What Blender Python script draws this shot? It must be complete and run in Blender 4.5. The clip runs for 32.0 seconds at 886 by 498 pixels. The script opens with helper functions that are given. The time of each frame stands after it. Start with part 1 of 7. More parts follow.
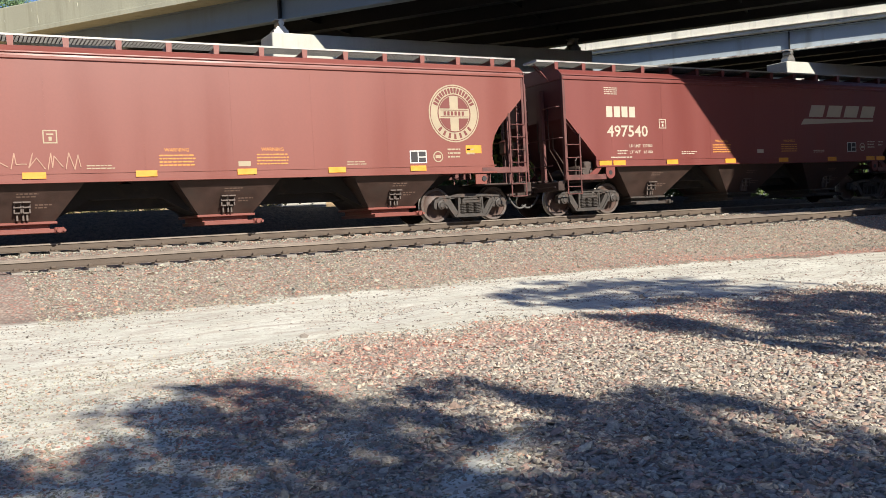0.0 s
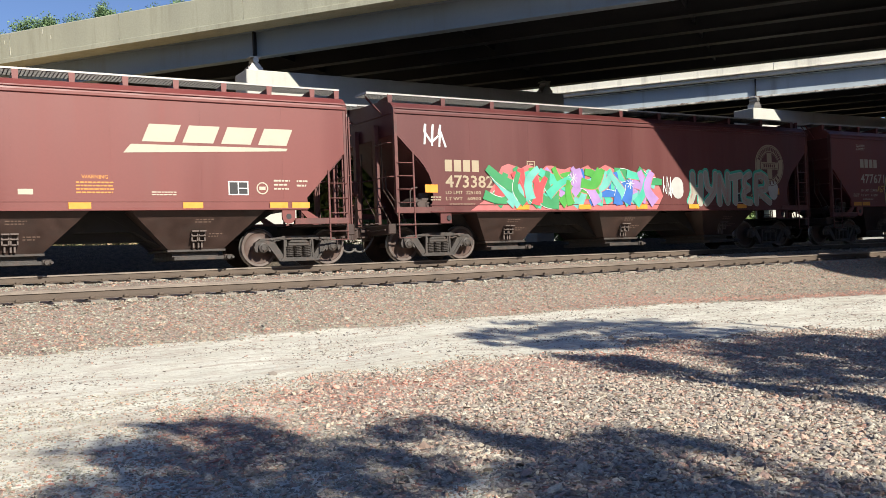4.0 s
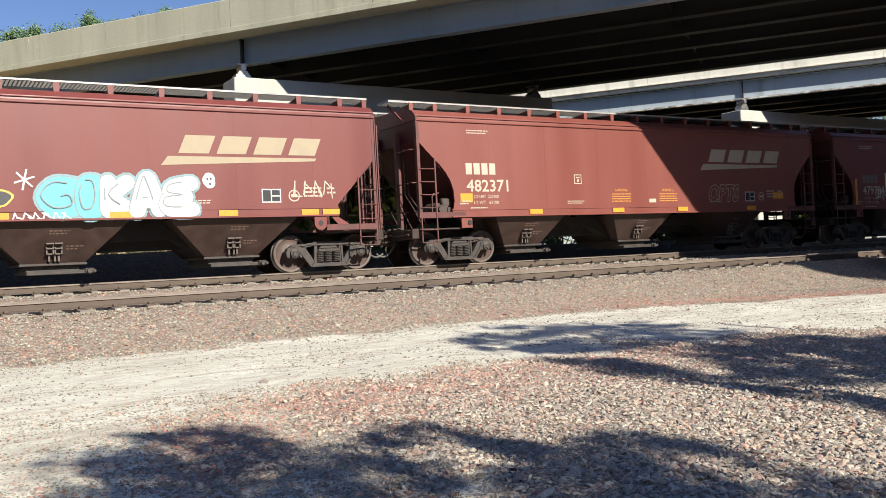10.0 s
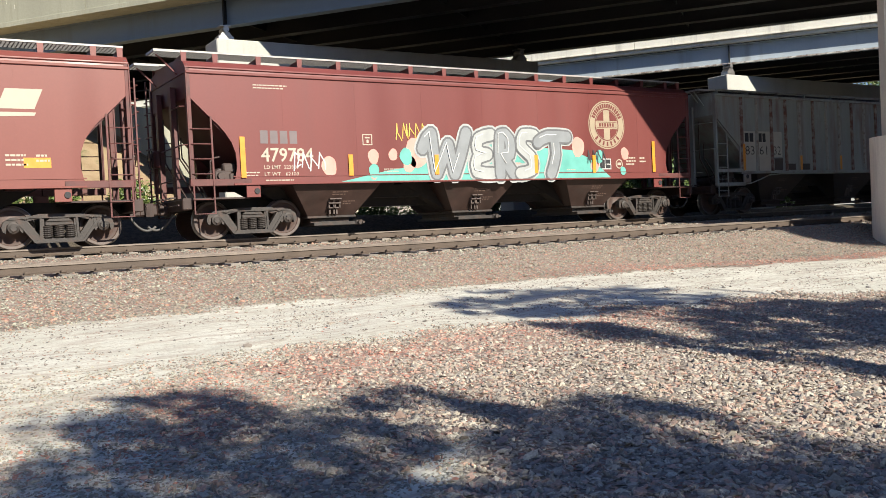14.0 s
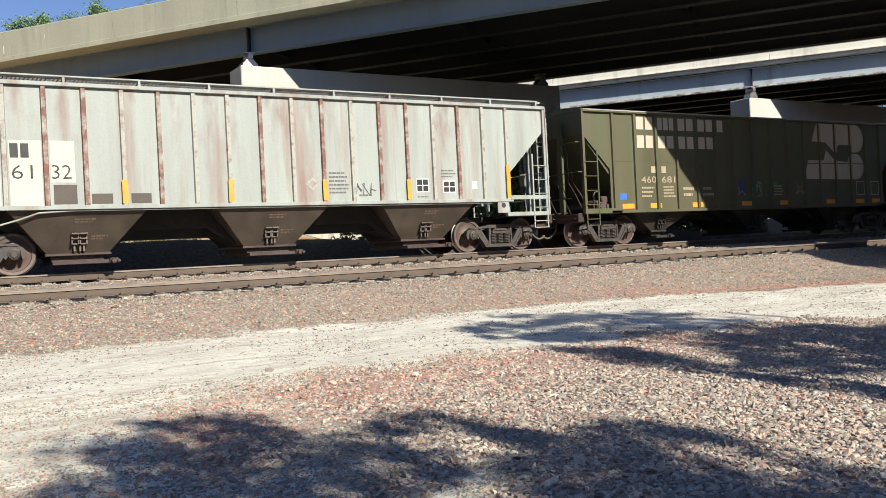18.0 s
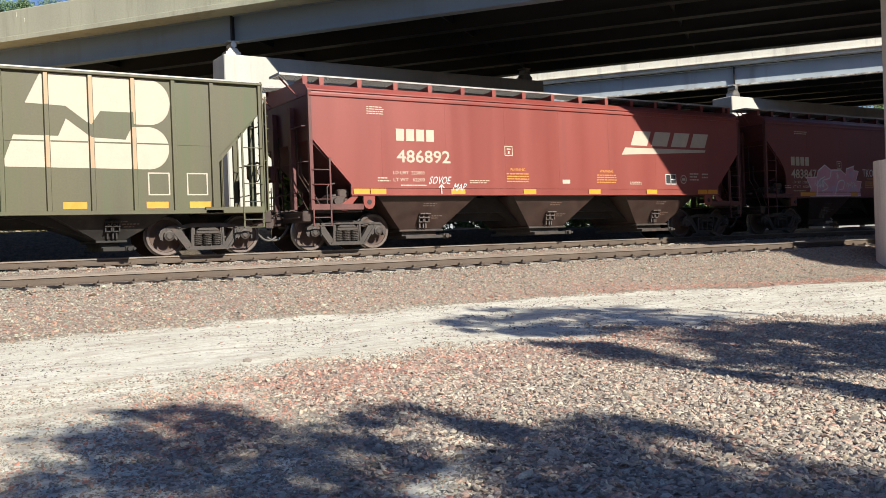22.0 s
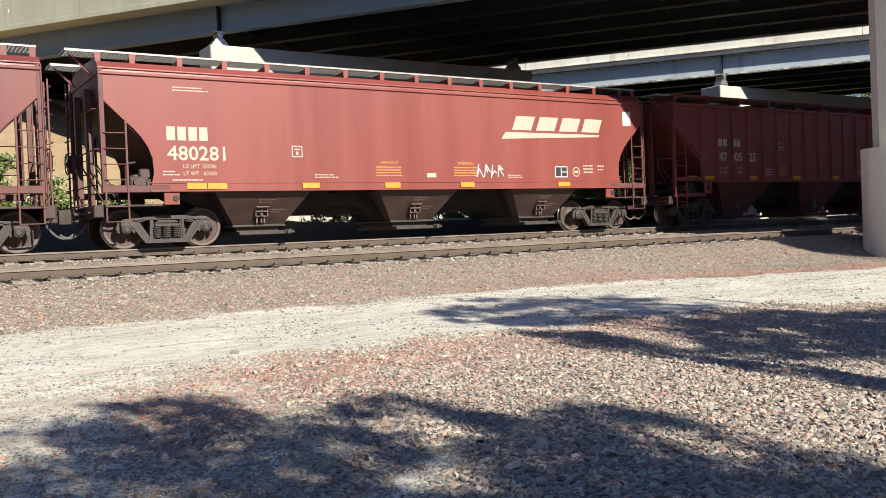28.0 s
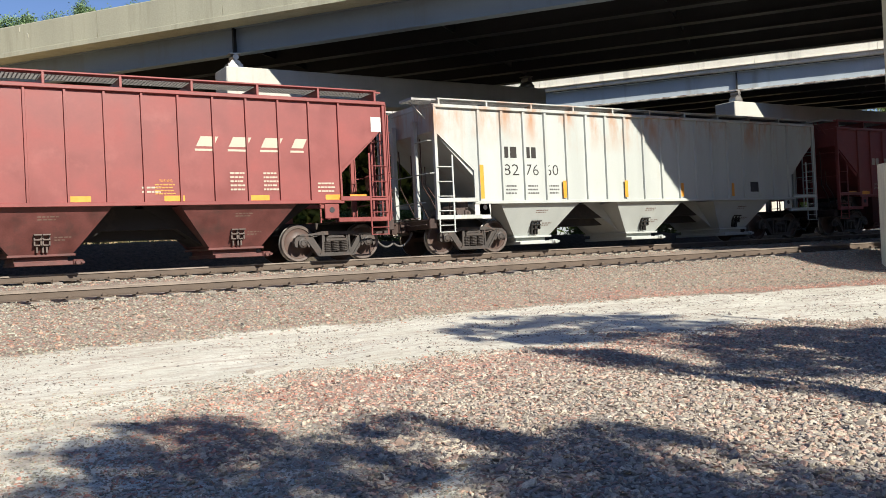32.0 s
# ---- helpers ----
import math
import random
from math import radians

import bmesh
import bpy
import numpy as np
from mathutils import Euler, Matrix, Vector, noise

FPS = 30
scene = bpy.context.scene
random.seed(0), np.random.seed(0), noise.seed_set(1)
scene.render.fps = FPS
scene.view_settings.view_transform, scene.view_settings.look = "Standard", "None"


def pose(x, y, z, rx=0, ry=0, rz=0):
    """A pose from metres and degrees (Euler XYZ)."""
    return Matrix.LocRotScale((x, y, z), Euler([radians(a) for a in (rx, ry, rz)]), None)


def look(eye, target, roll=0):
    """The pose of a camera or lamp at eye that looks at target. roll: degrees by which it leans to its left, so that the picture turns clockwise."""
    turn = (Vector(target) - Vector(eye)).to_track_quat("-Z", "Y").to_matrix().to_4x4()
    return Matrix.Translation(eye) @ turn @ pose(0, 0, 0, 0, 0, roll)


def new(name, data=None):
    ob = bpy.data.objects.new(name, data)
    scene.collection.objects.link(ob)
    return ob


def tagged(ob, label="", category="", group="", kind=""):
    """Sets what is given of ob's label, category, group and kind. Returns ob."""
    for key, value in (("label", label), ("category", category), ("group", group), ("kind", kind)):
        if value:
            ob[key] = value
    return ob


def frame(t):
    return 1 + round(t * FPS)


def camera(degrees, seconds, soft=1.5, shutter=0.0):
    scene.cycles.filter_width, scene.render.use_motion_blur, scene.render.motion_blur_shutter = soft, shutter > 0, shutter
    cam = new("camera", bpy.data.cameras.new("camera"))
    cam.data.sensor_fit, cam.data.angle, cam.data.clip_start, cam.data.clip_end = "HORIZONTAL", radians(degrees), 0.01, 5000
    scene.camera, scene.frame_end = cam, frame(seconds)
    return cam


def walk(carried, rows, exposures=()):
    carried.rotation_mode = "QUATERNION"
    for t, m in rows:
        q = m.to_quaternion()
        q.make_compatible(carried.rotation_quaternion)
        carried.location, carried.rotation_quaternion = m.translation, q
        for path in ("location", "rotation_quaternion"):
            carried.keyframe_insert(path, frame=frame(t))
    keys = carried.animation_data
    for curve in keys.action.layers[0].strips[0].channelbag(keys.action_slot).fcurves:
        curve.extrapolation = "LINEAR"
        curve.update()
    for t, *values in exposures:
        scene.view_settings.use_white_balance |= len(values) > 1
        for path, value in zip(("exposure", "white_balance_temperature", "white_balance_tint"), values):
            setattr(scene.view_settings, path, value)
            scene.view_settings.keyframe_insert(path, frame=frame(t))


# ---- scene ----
cam = camera(52.9, 32.0, soft=0.6, shutter=0.0)
PATH = [
    (0.0, pose(-0.044, 0.012, 0.072, 88.12, 2.97, -29.04)),
    (0.5, pose(-0.049, 0.011, 0.074, 88.66, 3.36, -29.50)),
    (1.0, pose(-0.060, -0.004, 0.077, 88.96, 3.13, -30.22)),
    (1.5, pose(-0.064, -0.001, 0.073, 89.17, 2.62, -31.18)),
    (2.0, pose(-0.055, -0.010, 0.076, 89.15, 2.35, -31.53)),
    (2.5, pose(-0.054, -0.019, 0.080, 89.60, 2.18, -31.28)),
    (3.0, pose(-0.054, -0.021, 0.069, 90.11, 2.15, -31.10)),
    (3.5, pose(-0.067, -0.006, 0.079, 90.59, 2.08, -30.85)),
    (5.5, pose(-0.041, -0.013, 0.074, 90.02, 2.64, -31.16)),
    (6.0, pose(-0.018, -0.016, 0.075, 90.06, 2.85, -30.47)),
    (6.5, pose(0.015, 0.031, 0.079, 89.76, 2.96, -31.10)),
    (7.0, pose(-0.039, 0.039, 0.092, 89.51, 2.51, -33.24)),
    (7.5, pose(-0.042, 0.026, 0.080, 90.23, 2.45, -33.42)),
    (8.0, pose(-0.027, 0.015, 0.080, 90.78, 2.40, -32.14)),
    (8.5, pose(-0.032, 0.000, 0.090, 90.91, 2.36, -31.72)),
    (9.0, pose(-0.048, 0.007, 0.082, 90.76, 2.32, -32.07)),
    (9.5, pose(-0.061, -0.004, 0.072, 90.55, 2.52, -31.88)),
    (10.0, pose(-0.057, -0.002, 0.077, 90.83, 2.90, -31.52)),
    (10.5, pose(-0.038, 0.010, 0.074, 90.82, 2.62, -31.68)),
    (11.0, pose(-0.019, 0.040, 0.075, 90.49, 2.33, -32.17)),
    (11.5, pose(-0.017, 0.025, 0.077, 90.35, 2.34, -32.21)),
    (12.0, pose(-0.011, 0.017, 0.071, 90.15, 2.60, -32.03)),
    (12.5, pose(-0.013, 0.016, 0.064, 89.37, 2.73, -32.01)),
    (13.0, pose(-0.031, 0.013, 0.071, 88.57, 2.56, -32.34)),
    (13.5, pose(-0.027, 0.028, 0.058, 88.27, 2.57, -32.54)),
    (14.0, pose(-0.023, 0.029, 0.067, 88.52, 2.80, -32.45)),
    (14.5, pose(-0.018, 0.018, 0.062, 88.86, 2.95, -32.04)),
    (16.5, pose(-0.005, 0.030, 0.069, 88.99, 2.75, -31.52)),
    (17.0, pose(0.000, 0.016, 0.072, 89.38, 2.88, -31.41)),
    (17.5, pose(0.001, 0.003, 0.069, 89.75, 2.98, -31.33)),
    (18.0, pose(-0.018, 0.005, 0.071, 90.14, 2.90, -31.01)),
    (18.5, pose(-0.031, -0.026, 0.079, 90.19, 2.71, -30.69)),
    (19.0, pose(-0.018, -0.013, 0.075, 90.50, 2.62, -30.55)),
    (19.5, pose(-0.016, -0.019, 0.068, 90.98, 2.42, -30.82)),
    (20.0, pose(-0.022, -0.031, 0.071, 91.13, 2.10, -30.92)),
    (20.5, pose(-0.011, -0.033, 0.073, 90.31, 1.91, -31.09)),
    (21.0, pose(-0.011, -0.019, 0.067, 89.57, 1.83, -31.56)),
    (21.5, pose(-0.012, -0.041, 0.069, 89.71, 1.85, -31.77)),
    (22.0, pose(-0.004, -0.021, 0.072, 89.63, 2.01, -32.16)),
    (22.5, pose(0.005, -0.019, 0.069, 89.82, 2.09, -32.21)),
    (23.0, pose(-0.001, -0.016, 0.069, 89.70, 1.94, -32.33)),
    (23.5, pose(0.000, -0.010, 0.070, 89.70, 1.98, -32.61)),
    (24.0, pose(0.004, -0.017, 0.073, 90.00, 2.32, -32.44)),
    (24.5, pose(0.002, -0.015, 0.069, 90.17, 2.26, -32.24)),
    (25.0, pose(0.016, -0.018, 0.066, 89.50, 2.16, -32.33)),
    (25.5, pose(0.026, 0.021, 0.057, 88.95, 2.37, -32.37)),
    (27.5, pose(0.039, 0.015, 0.061, 88.60, 2.53, -32.71)),
    (28.0, pose(0.037, 0.003, 0.064, 89.01, 2.33, -32.82)),
    (28.5, pose(0.037, 0.015, 0.065, 89.28, 1.91, -33.26)),
    (29.0, pose(0.031, 0.013, 0.067, 89.32, 1.70, -33.25)),
    (29.5, pose(0.045, 0.002, 0.068, 89.74, 1.69, -32.59)),
    (30.0, pose(0.029, -0.012, 0.073, 89.73, 1.99, -32.18)),
    (30.5, pose(0.045, -0.013, 0.061, 89.56, 2.15, -32.47)),
    (31.0, pose(0.043, -0.012, 0.069, 89.91, 2.25, -32.43)),
    (31.5, pose(0.039, -0.021, 0.073, 90.14, 2.64, -32.02)),
    (32.0, pose(0.039, -0.018, 0.067, 90.22, 2.74, -31.83)),
]
walk(cam, PATH, exposures=[(0.0, 0.74), (32.0, 0.74)])

# ---- light ----
SUN = Vector((0.30, -1.60, 1.0)).normalized()          # towards the sun
world = bpy.data.worlds.new("sky")
scene.world = world
world.use_nodes = True
wt = world.node_tree
sky = wt.nodes.new("ShaderNodeTexSky")
sky.sky_type, sky.sun_disc = "NISHITA", False
sky.sun_elevation = math.asin(SUN.z)
sky.sun_rotation = math.atan2(SUN.x, SUN.y)
sky.air_density, sky.dust_density, sky.ozone_density = 1.0, 0.15, 2.6
wt.nodes["Background"].inputs["Strength"].default_value = 0.057
tint = wt.nodes.new("ShaderNodeMix")          # a clear, deep blue noon sky
tint.data_type, tint.blend_type = "RGBA", "MULTIPLY"
tint.inputs[0].default_value, tint.inputs[7].default_value = 1.0, (0.91, 0.955, 1.20, 1)
wt.links.new(sky.outputs[0], tint.inputs[6])
wt.links.new(tint.outputs[2], wt.nodes["Background"].inputs["Color"])
sun = new("sun", bpy.data.lights.new("sun", "SUN"))
sun.data.energy, sun.data.angle, sun.data.color = 5.0, radians(0.53), (1.0, 0.93, 0.81)
sun.matrix_world = look((0, 0, 40), Vector((0, 0, 40)) - SUN)

# ---- numbers of the plan ----
TRAIN_Y, TRAIN_Z = 22.6, 0.0        # centre line and rail top of the track with the train
NEAR_Y, NEAR_Z = 17.97, -0.267      # the empty track in front of it
AXIS = Vector((0.595, -0.804, 0)).normalized()      # along the bridges
ACROSS = Vector((0.804, 0.595, 0)).normalized()     # across the bridges


def lerp(a, b, f):
    return a + (b - a) * f


def ramp(x, stops):
    if x <= stops[0][0]:
        return stops[0][1]
    for (x0, v0), (x1, v1) in zip(stops, stops[1:]):
        if x <= x1:
            return lerp(v0, v1, (x - x0) / (x1 - x0))
    return stops[-1][1]


PROFILE = [(4, -1.58), (14.5, -1.08), (16.35, -0.50), (19.3, -0.50), (20.5, -0.24), (24.8, -0.24), (26.2, -0.4), (27.2, 0.25), (28.4, 0.78), (29.2, 0.86), (31, 0.86)]


def ground_z(x, y):
    z = ramp(y, PROFILE)
    if y > 26.2 and x > 9:
        z = lerp(z, min(z, 0.55), min(1.0, (x - 9) / 7))
    if y > 26.2 and x > 28:
        z = lerp(z, 0.05, min(1.0, (x - 28) / 6) * min(1.0, (y - 26.2) / 2))
    if y > 31:
        bank = min(y - 31, 12) * 0.50
        z += bank * max(0.0, min(1.0, (16.0 - x) / 9))
    return z


# ---- mesh building ----
class Shape:
    """Collects faces; every face has a material slot."""

    def __init__(self):
        self.v, self.f, self.m = [], [], []

    def add(self, verts, faces, slot=0):
        n = len(self.v)
        self.v += [tuple(p) for p in verts]
        self.f += [tuple(n + i for i in f) for f in faces]
        self.m += [slot] * len(faces)
        return self

    def box(self, x0, x1, y0, y1, z0, z1, c=0.0, slot=0):
        if c <= 0:
            v = [(x, y, z) for x in (x0, x1) for y in (y0, y1) for z in (z0, z1)]
            return self.add(v, [(0, 1, 3, 2), (4, 6, 7, 5), (0, 4, 5, 1), (2, 3, 7, 6), (0, 2, 6, 4), (1, 5, 7, 3)], slot)
        v, ids = [], {}
        lo, hi = (x0, y0, z0), (x1, y1, z1)
        for s in [(a, b, d) for a in (0, 1) for b in (0, 1) for d in (0, 1)]:
            for ax in range(3):
                p = [hi[i] if s[i] else lo[i] for i in range(3)]
                for i in range(3):
                    if i != ax:
                        p[i] += -c if s[i] else c
                ids[s, ax] = len(v)
                v.append(p)
        f = []
        for ax in range(3):
            o = [i for i in range(3) if i != ax]
            for side in (0, 1):
                loop = []
                for a, b in ((0, 0), (1, 0), (1, 1), (0, 1)):
                    s = [0, 0, 0]
                    s[ax], s[o[0]], s[o[1]] = side, a, b
                    loop.append(ids[tuple(s), ax])
                f.append(loop if (side == 1) == (ax != 1) else loop[::-1])
        for ax in range(3):
            o = [i for i in range(3) if i != ax]
            for a in (0, 1):
                for b in (0, 1):
                    s0, s1 = [0, 0, 0], [0, 0, 0]
                    s0[o[0]], s0[o[1]], s0[ax] = a, b, 0
                    s1[o[0]], s1[o[1]], s1[ax] = a, b, 1
                    s0, s1 = tuple(s0), tuple(s1)
                    f.append((ids[s0, o[0]], ids[s1, o[0]], ids[s1, o[1]], ids[s0, o[1]]))
        for s in [(a, b, d) for a in (0, 1) for b in (0, 1) for d in (0, 1)]:
            f.append((ids[s, 0], ids[s, 1], ids[s, 2]))
        return self.add(v, f, slot)

    def prism(self, poly, a, b, axis="y", slot=0):
        """A polygon of (u, w) pairs, pushed from a to b along the axis; u, w are the two other axes in order."""
        n = len(poly)

        def at(p, d):
            return {"x": (d, p[0], p[1]), "y": (p[0], d, p[1]), "z": (p[0], p[1], d)}[axis]
        v = [at(p, a) for p in poly] + [at(p, b) for p in poly]
        f = [tuple(range(n)), tuple(range(2 * n - 1, n - 1, -1))] + [(i, i + n, (i + 1) % n + n, (i + 1) % n) for i in range(n)]
        return self.add(v, f, slot)

    def frustum(self, top, bottom):
        """Two rectangles (x0, x1, y0, y1, z)."""
        v = []
        for x0, x1, y0, y1, z in (bottom, top):
            v += [(x0, y0, z), (x1, y0, z), (x1, y1, z), (x0, y1, z)]
        return self.add(v, [(3, 2, 1, 0), (4, 5, 6, 7), (0, 1, 5, 4), (1, 2, 6, 5), (2, 3, 7, 6), (3, 0, 4, 7)])

    def tube(self, points, r, seg=8, slot=0, r1=None):
        pts = [Vector(p) for p in points]
        rings = []
        for i, p in enumerate(pts):
            d = (pts[min(i + 1, len(pts) - 1)] - pts[max(i - 1, 0)]).normalized()
            u = d.cross(Vector((0, 0, 1)))
            u = u.normalized() if u.length > 0.05 else d.cross(Vector((0, 1, 0))).normalized()
            w = d.cross(u)
            rr = r if r1 is None else lerp(r, r1, i / (len(pts) - 1))
            rings.append([p + (u * math.cos(2 * math.pi * k / seg) + w * math.sin(2 * math.pi * k / seg)) * rr for k in range(seg)])
        v = [q for ring in rings for q in ring]
        f = []
        for i in range(len(rings) - 1):
            for k in range(seg):
                a, b = i * seg + k, i * seg + (k + 1) % seg
                f.append((a, b, b + seg, a + seg))
        f.append(tuple(range(seg))[::-1])
        f.append(tuple(range((len(rings) - 1) * seg, len(rings) * seg)))
        return self.add(v, f, slot)

    def lathe(self, profile, seg=28, centre=(0, 0, 0), slots=None):
        """Rings of (radius, y) round the y axis."""
        v, f, m = [], [], []
        for r, y in profile:
            v += [(centre[0] + r * math.cos(2 * math.pi * k / seg), centre[1] + y, centre[2] + r * math.sin(2 * math.pi * k / seg)) for k in range(seg)]
        for i in range(len(profile) - 1):
            for k in range(seg):
                a, b = i * seg + k, i * seg + (k + 1) % seg
                f.append((a, a + seg, b + seg, b))
                m.append(slots[i] if slots else 0)
        n = len(self.v)
        self.v += v
        self.f += [tuple(n + i for i in q) for q in f]
        self.m += m
        return self

    def mesh(self, name, mats, smooth=None):
        me = bpy.data.meshes.new(name)
        me.from_pydata(self.v, [], self.f)
        for mt in mats if isinstance(mats, (list, tuple)) else [mats]:
            me.materials.append(mt)
        if max(self.m, default=0) > 0:
            me.polygons.foreach_set("material_index", self.m)
        bm = bmesh.new()
        bm.from_mesh(me)
        bmesh.ops.recalc_face_normals(bm, faces=bm.faces)
        bm.to_mesh(me)
        bm.free()
        if smooth:
            me.shade_smooth()
            me.set_sharp_from_angle(angle=radians(smooth))
        me.update()
        return me


def part(name, shape, mats, parent=None, label="", at=None, smooth=None, kind=""):
    me = shape if isinstance(shape, bpy.types.Mesh) else shape.mesh(name, mats, smooth)
    ob = new(name, me)
    if parent is not None:
        ob.parent = parent
    if at is not None:
        ob.matrix_basis = at
    return tagged(ob, label=label, kind=kind)


def thing(name, label, category, group="", at=None, kind=""):
    ob = new(name)
    ob.empty_display_size = 0.3
    if at is not None:
        ob.matrix_basis = at
    return tagged(ob, label, category, group, kind)


# ---- materials ----
def shader(name, base, rough=0.6, metal=0.0, var=0.25, scale=4.0, fine=60.0, bump=0.15, dirt=None, dirt_amount=0.0, dirt_scale=1.2, streak=False, random=0.0, spec=0.5, fine_amount=0.5, run=None):
    m = bpy.data.materials.new(name)
    m.use_nodes = True
    nt = m.node_tree
    b = nt.nodes["Principled BSDF"]
    b.inputs["Metallic"].default_value = metal
    b.inputs["Specular IOR Level"].default_value = spec
    tc = nt.nodes.new("ShaderNodeTexCoord")
    mp = nt.nodes.new("ShaderNodeMapping")
    if streak:
        mp.inputs["Scale"].default_value = (1.0, 1.0, 0.08)
    nt.links.new(tc.outputs["Object"], mp.inputs["Vector"])
    n1 = nt.nodes.new("ShaderNodeTexNoise")
    n1.inputs["Scale"].default_value, n1.inputs["Detail"].default_value = scale, 5
    nt.links.new(mp.outputs[0], n1.inputs["Vector"])
    n2 = nt.nodes.new("ShaderNodeTexNoise")
    n2.inputs["Scale"].default_value, n2.inputs["Detail"].default_value = fine, 3
    nt.links.new(tc.outputs["Object"], n2.inputs["Vector"])

    def mix(kind, fac, a, c):
        n = nt.nodes.new("ShaderNodeMix")
        n.data_type, n.blend_type = "RGBA", kind
        for sock, val in ((0, fac), (6, a), (7, c)):
            if isinstance(val, bpy.types.NodeSocket):
                nt.links.new(val, n.inputs[sock])
            else:
                n.inputs[sock].default_value = val if sock == 0 else (*val, 1)
        return n.outputs[2]

    def curve(sock, lo, hi, a, c):
        n = nt.nodes.new("ShaderNodeMapRange")
        n.inputs[1].default_value, n.inputs[2].default_value, n.inputs[3].default_value, n.inputs[4].default_value = lo, hi, a, c
        nt.links.new(sock, n.inputs[0])
        return n.outputs[0]
    dark = tuple(c * (1 - var) for c in base)
    light = tuple(min(1, c * (1 + var)) for c in base)
    col = mix("MIX", curve(n1.outputs["Fac"], 0.3, 0.7, 0, 1), dark, light)
    col = mix("MULTIPLY", fine_amount, col, mix("MIX", curve(n2.outputs["Fac"], 0.3, 0.7, 0, 1), (0.62, 0.62, 0.62), (1, 1, 1)))
    if dirt:
        n3 = nt.nodes.new("ShaderNodeTexNoise")
        n3.inputs["Scale"].default_value, n3.inputs["Detail"].default_value, n3.inputs["Roughness"].default_value = dirt_scale, 6, 0.65
        nt.links.new(mp.outputs[0], n3.inputs["Vector"])
        col = mix("MIX", curve(n3.outputs["Fac"], 0.62 - 0.25 * dirt_amount, 0.85 - 0.25 * dirt_amount, 0, 0.9), col, dirt)
    if run:                     # rust and moss that have run down from the roof's edge: (low, high, colour, how much)
        n4 = nt.nodes.new("ShaderNodeTexNoise")
        n4.inputs["Scale"].default_value, n4.inputs["Detail"].default_value, n4.inputs["Roughness"].default_value = 1.3, 7, 0.62
        m4 = nt.nodes.new("ShaderNodeMapping")
        m4.inputs["Scale"].default_value = (1.0, 1.0, 0.35)
        nt.links.new(tc.outputs["Object"], m4.inputs["Vector"])
        nt.links.new(m4.outputs[0], n4.inputs["Vector"])
        sz = nt.nodes.new("ShaderNodeSeparateXYZ")
        nt.links.new(tc.outputs["Object"], sz.inputs[0])
        ml = nt.nodes.new("ShaderNodeMath")
        ml.operation = "MULTIPLY"
        nt.links.new(curve(sz.outputs[2], run[0], run[1], 0, 1), ml.inputs[0])
        nt.links.new(curve(n4.outputs["Fac"], 0.62 - 0.2 * run[3], 0.80 - 0.2 * run[3], 0, 0.85), ml.inputs[1])
        col = mix("MIX", ml.outputs[0], col, run[2])
    if random:
        oi = nt.nodes.new("ShaderNodeObjectInfo")
        col = mix("MULTIPLY", 1.0, col, mix("MIX", oi.outputs["Random"], (1 - random,) * 3, (1, 1, 1)))
    nt.links.new(col, b.inputs["Base Color"])
    nt.links.new(curve(n1.outputs["Fac"], 0.3, 0.7, max(0.02, rough - 0.1), min(1, rough + 0.1)), b.inputs["Roughness"])
    if bump:
        bp = nt.nodes.new("ShaderNodeBump")
        bp.inputs["Strength"].default_value, bp.inputs["Distance"].default_value = bump, 0.02
        nt.links.new(n2.outputs["Fac"], bp.inputs["Height"])
        nt.links.new(bp.outputs[0], b.inputs["Normal"])
    return m


MAROON = shader("maroon_paint", (0.162, 0.0388, 0.033), 0.48, var=0.10, scale=0.8, fine=25, bump=0.03, dirt=(0.15, 0.045, 0.038), dirt_amount=0.35, dirt_scale=0.9, streak=True, fine_amount=0.15)
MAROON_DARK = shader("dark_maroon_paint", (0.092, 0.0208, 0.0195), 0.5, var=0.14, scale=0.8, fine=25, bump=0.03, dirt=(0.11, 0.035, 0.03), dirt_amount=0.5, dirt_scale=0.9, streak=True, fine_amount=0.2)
RED = shader("fresh_red_paint", (0.226, 0.052, 0.0405), 0.45, var=0.12, scale=0.9, fine=20, bump=0.03, dirt=(0.19, 0.05, 0.042), dirt_amount=0.3, streak=True, fine_amount=0.12)
BLEACHED = shader("sun_bleached_maroon_paint", (0.194, 0.056, 0.0425), 0.45, var=0.07, scale=0.8, fine=25, bump=0.03, dirt=(0.172, 0.055, 0.044), dirt_amount=0.25, dirt_scale=0.9, streak=True, fine_amount=0.15)
RIB_RED = shader("ribbed_red_paint", (0.210, 0.0475, 0.043), 0.5, var=0.16, scale=1.4, fine=20, bump=0.03, dirt=(0.25, 0.07, 0.062), dirt_amount=0.3, dirt_scale=1.6, fine_amount=0.12)
OLD_WHITE = shader("weathered_white_paint", (0.29, 0.322, 0.298), 0.6, var=0.14, scale=2.5, fine=30, bump=0.08, dirt=(0.20, 0.115, 0.09), dirt_amount=0.45, dirt_scale=1.7, streak=True, fine_amount=0.3, run=(2.2, 4.1, (0.16, 0.075, 0.06), 0.45))
RUSTY_RIB = shader("rust_eaten_white_rib", (0.36, 0.36, 0.32), 0.7, var=0.12, scale=5, fine=30, bump=0.15, dirt=(0.13, 0.055, 0.038), dirt_amount=0.55, dirt_scale=5, fine_amount=0.3)
RIB_RUST = shader("rusted_rib", (0.17, 0.08, 0.058), 0.75, var=0.3, scale=5, fine=30, bump=0.15, dirt=(0.36, 0.35, 0.31), dirt_amount=0.72, dirt_scale=4.5, fine_amount=0.3)
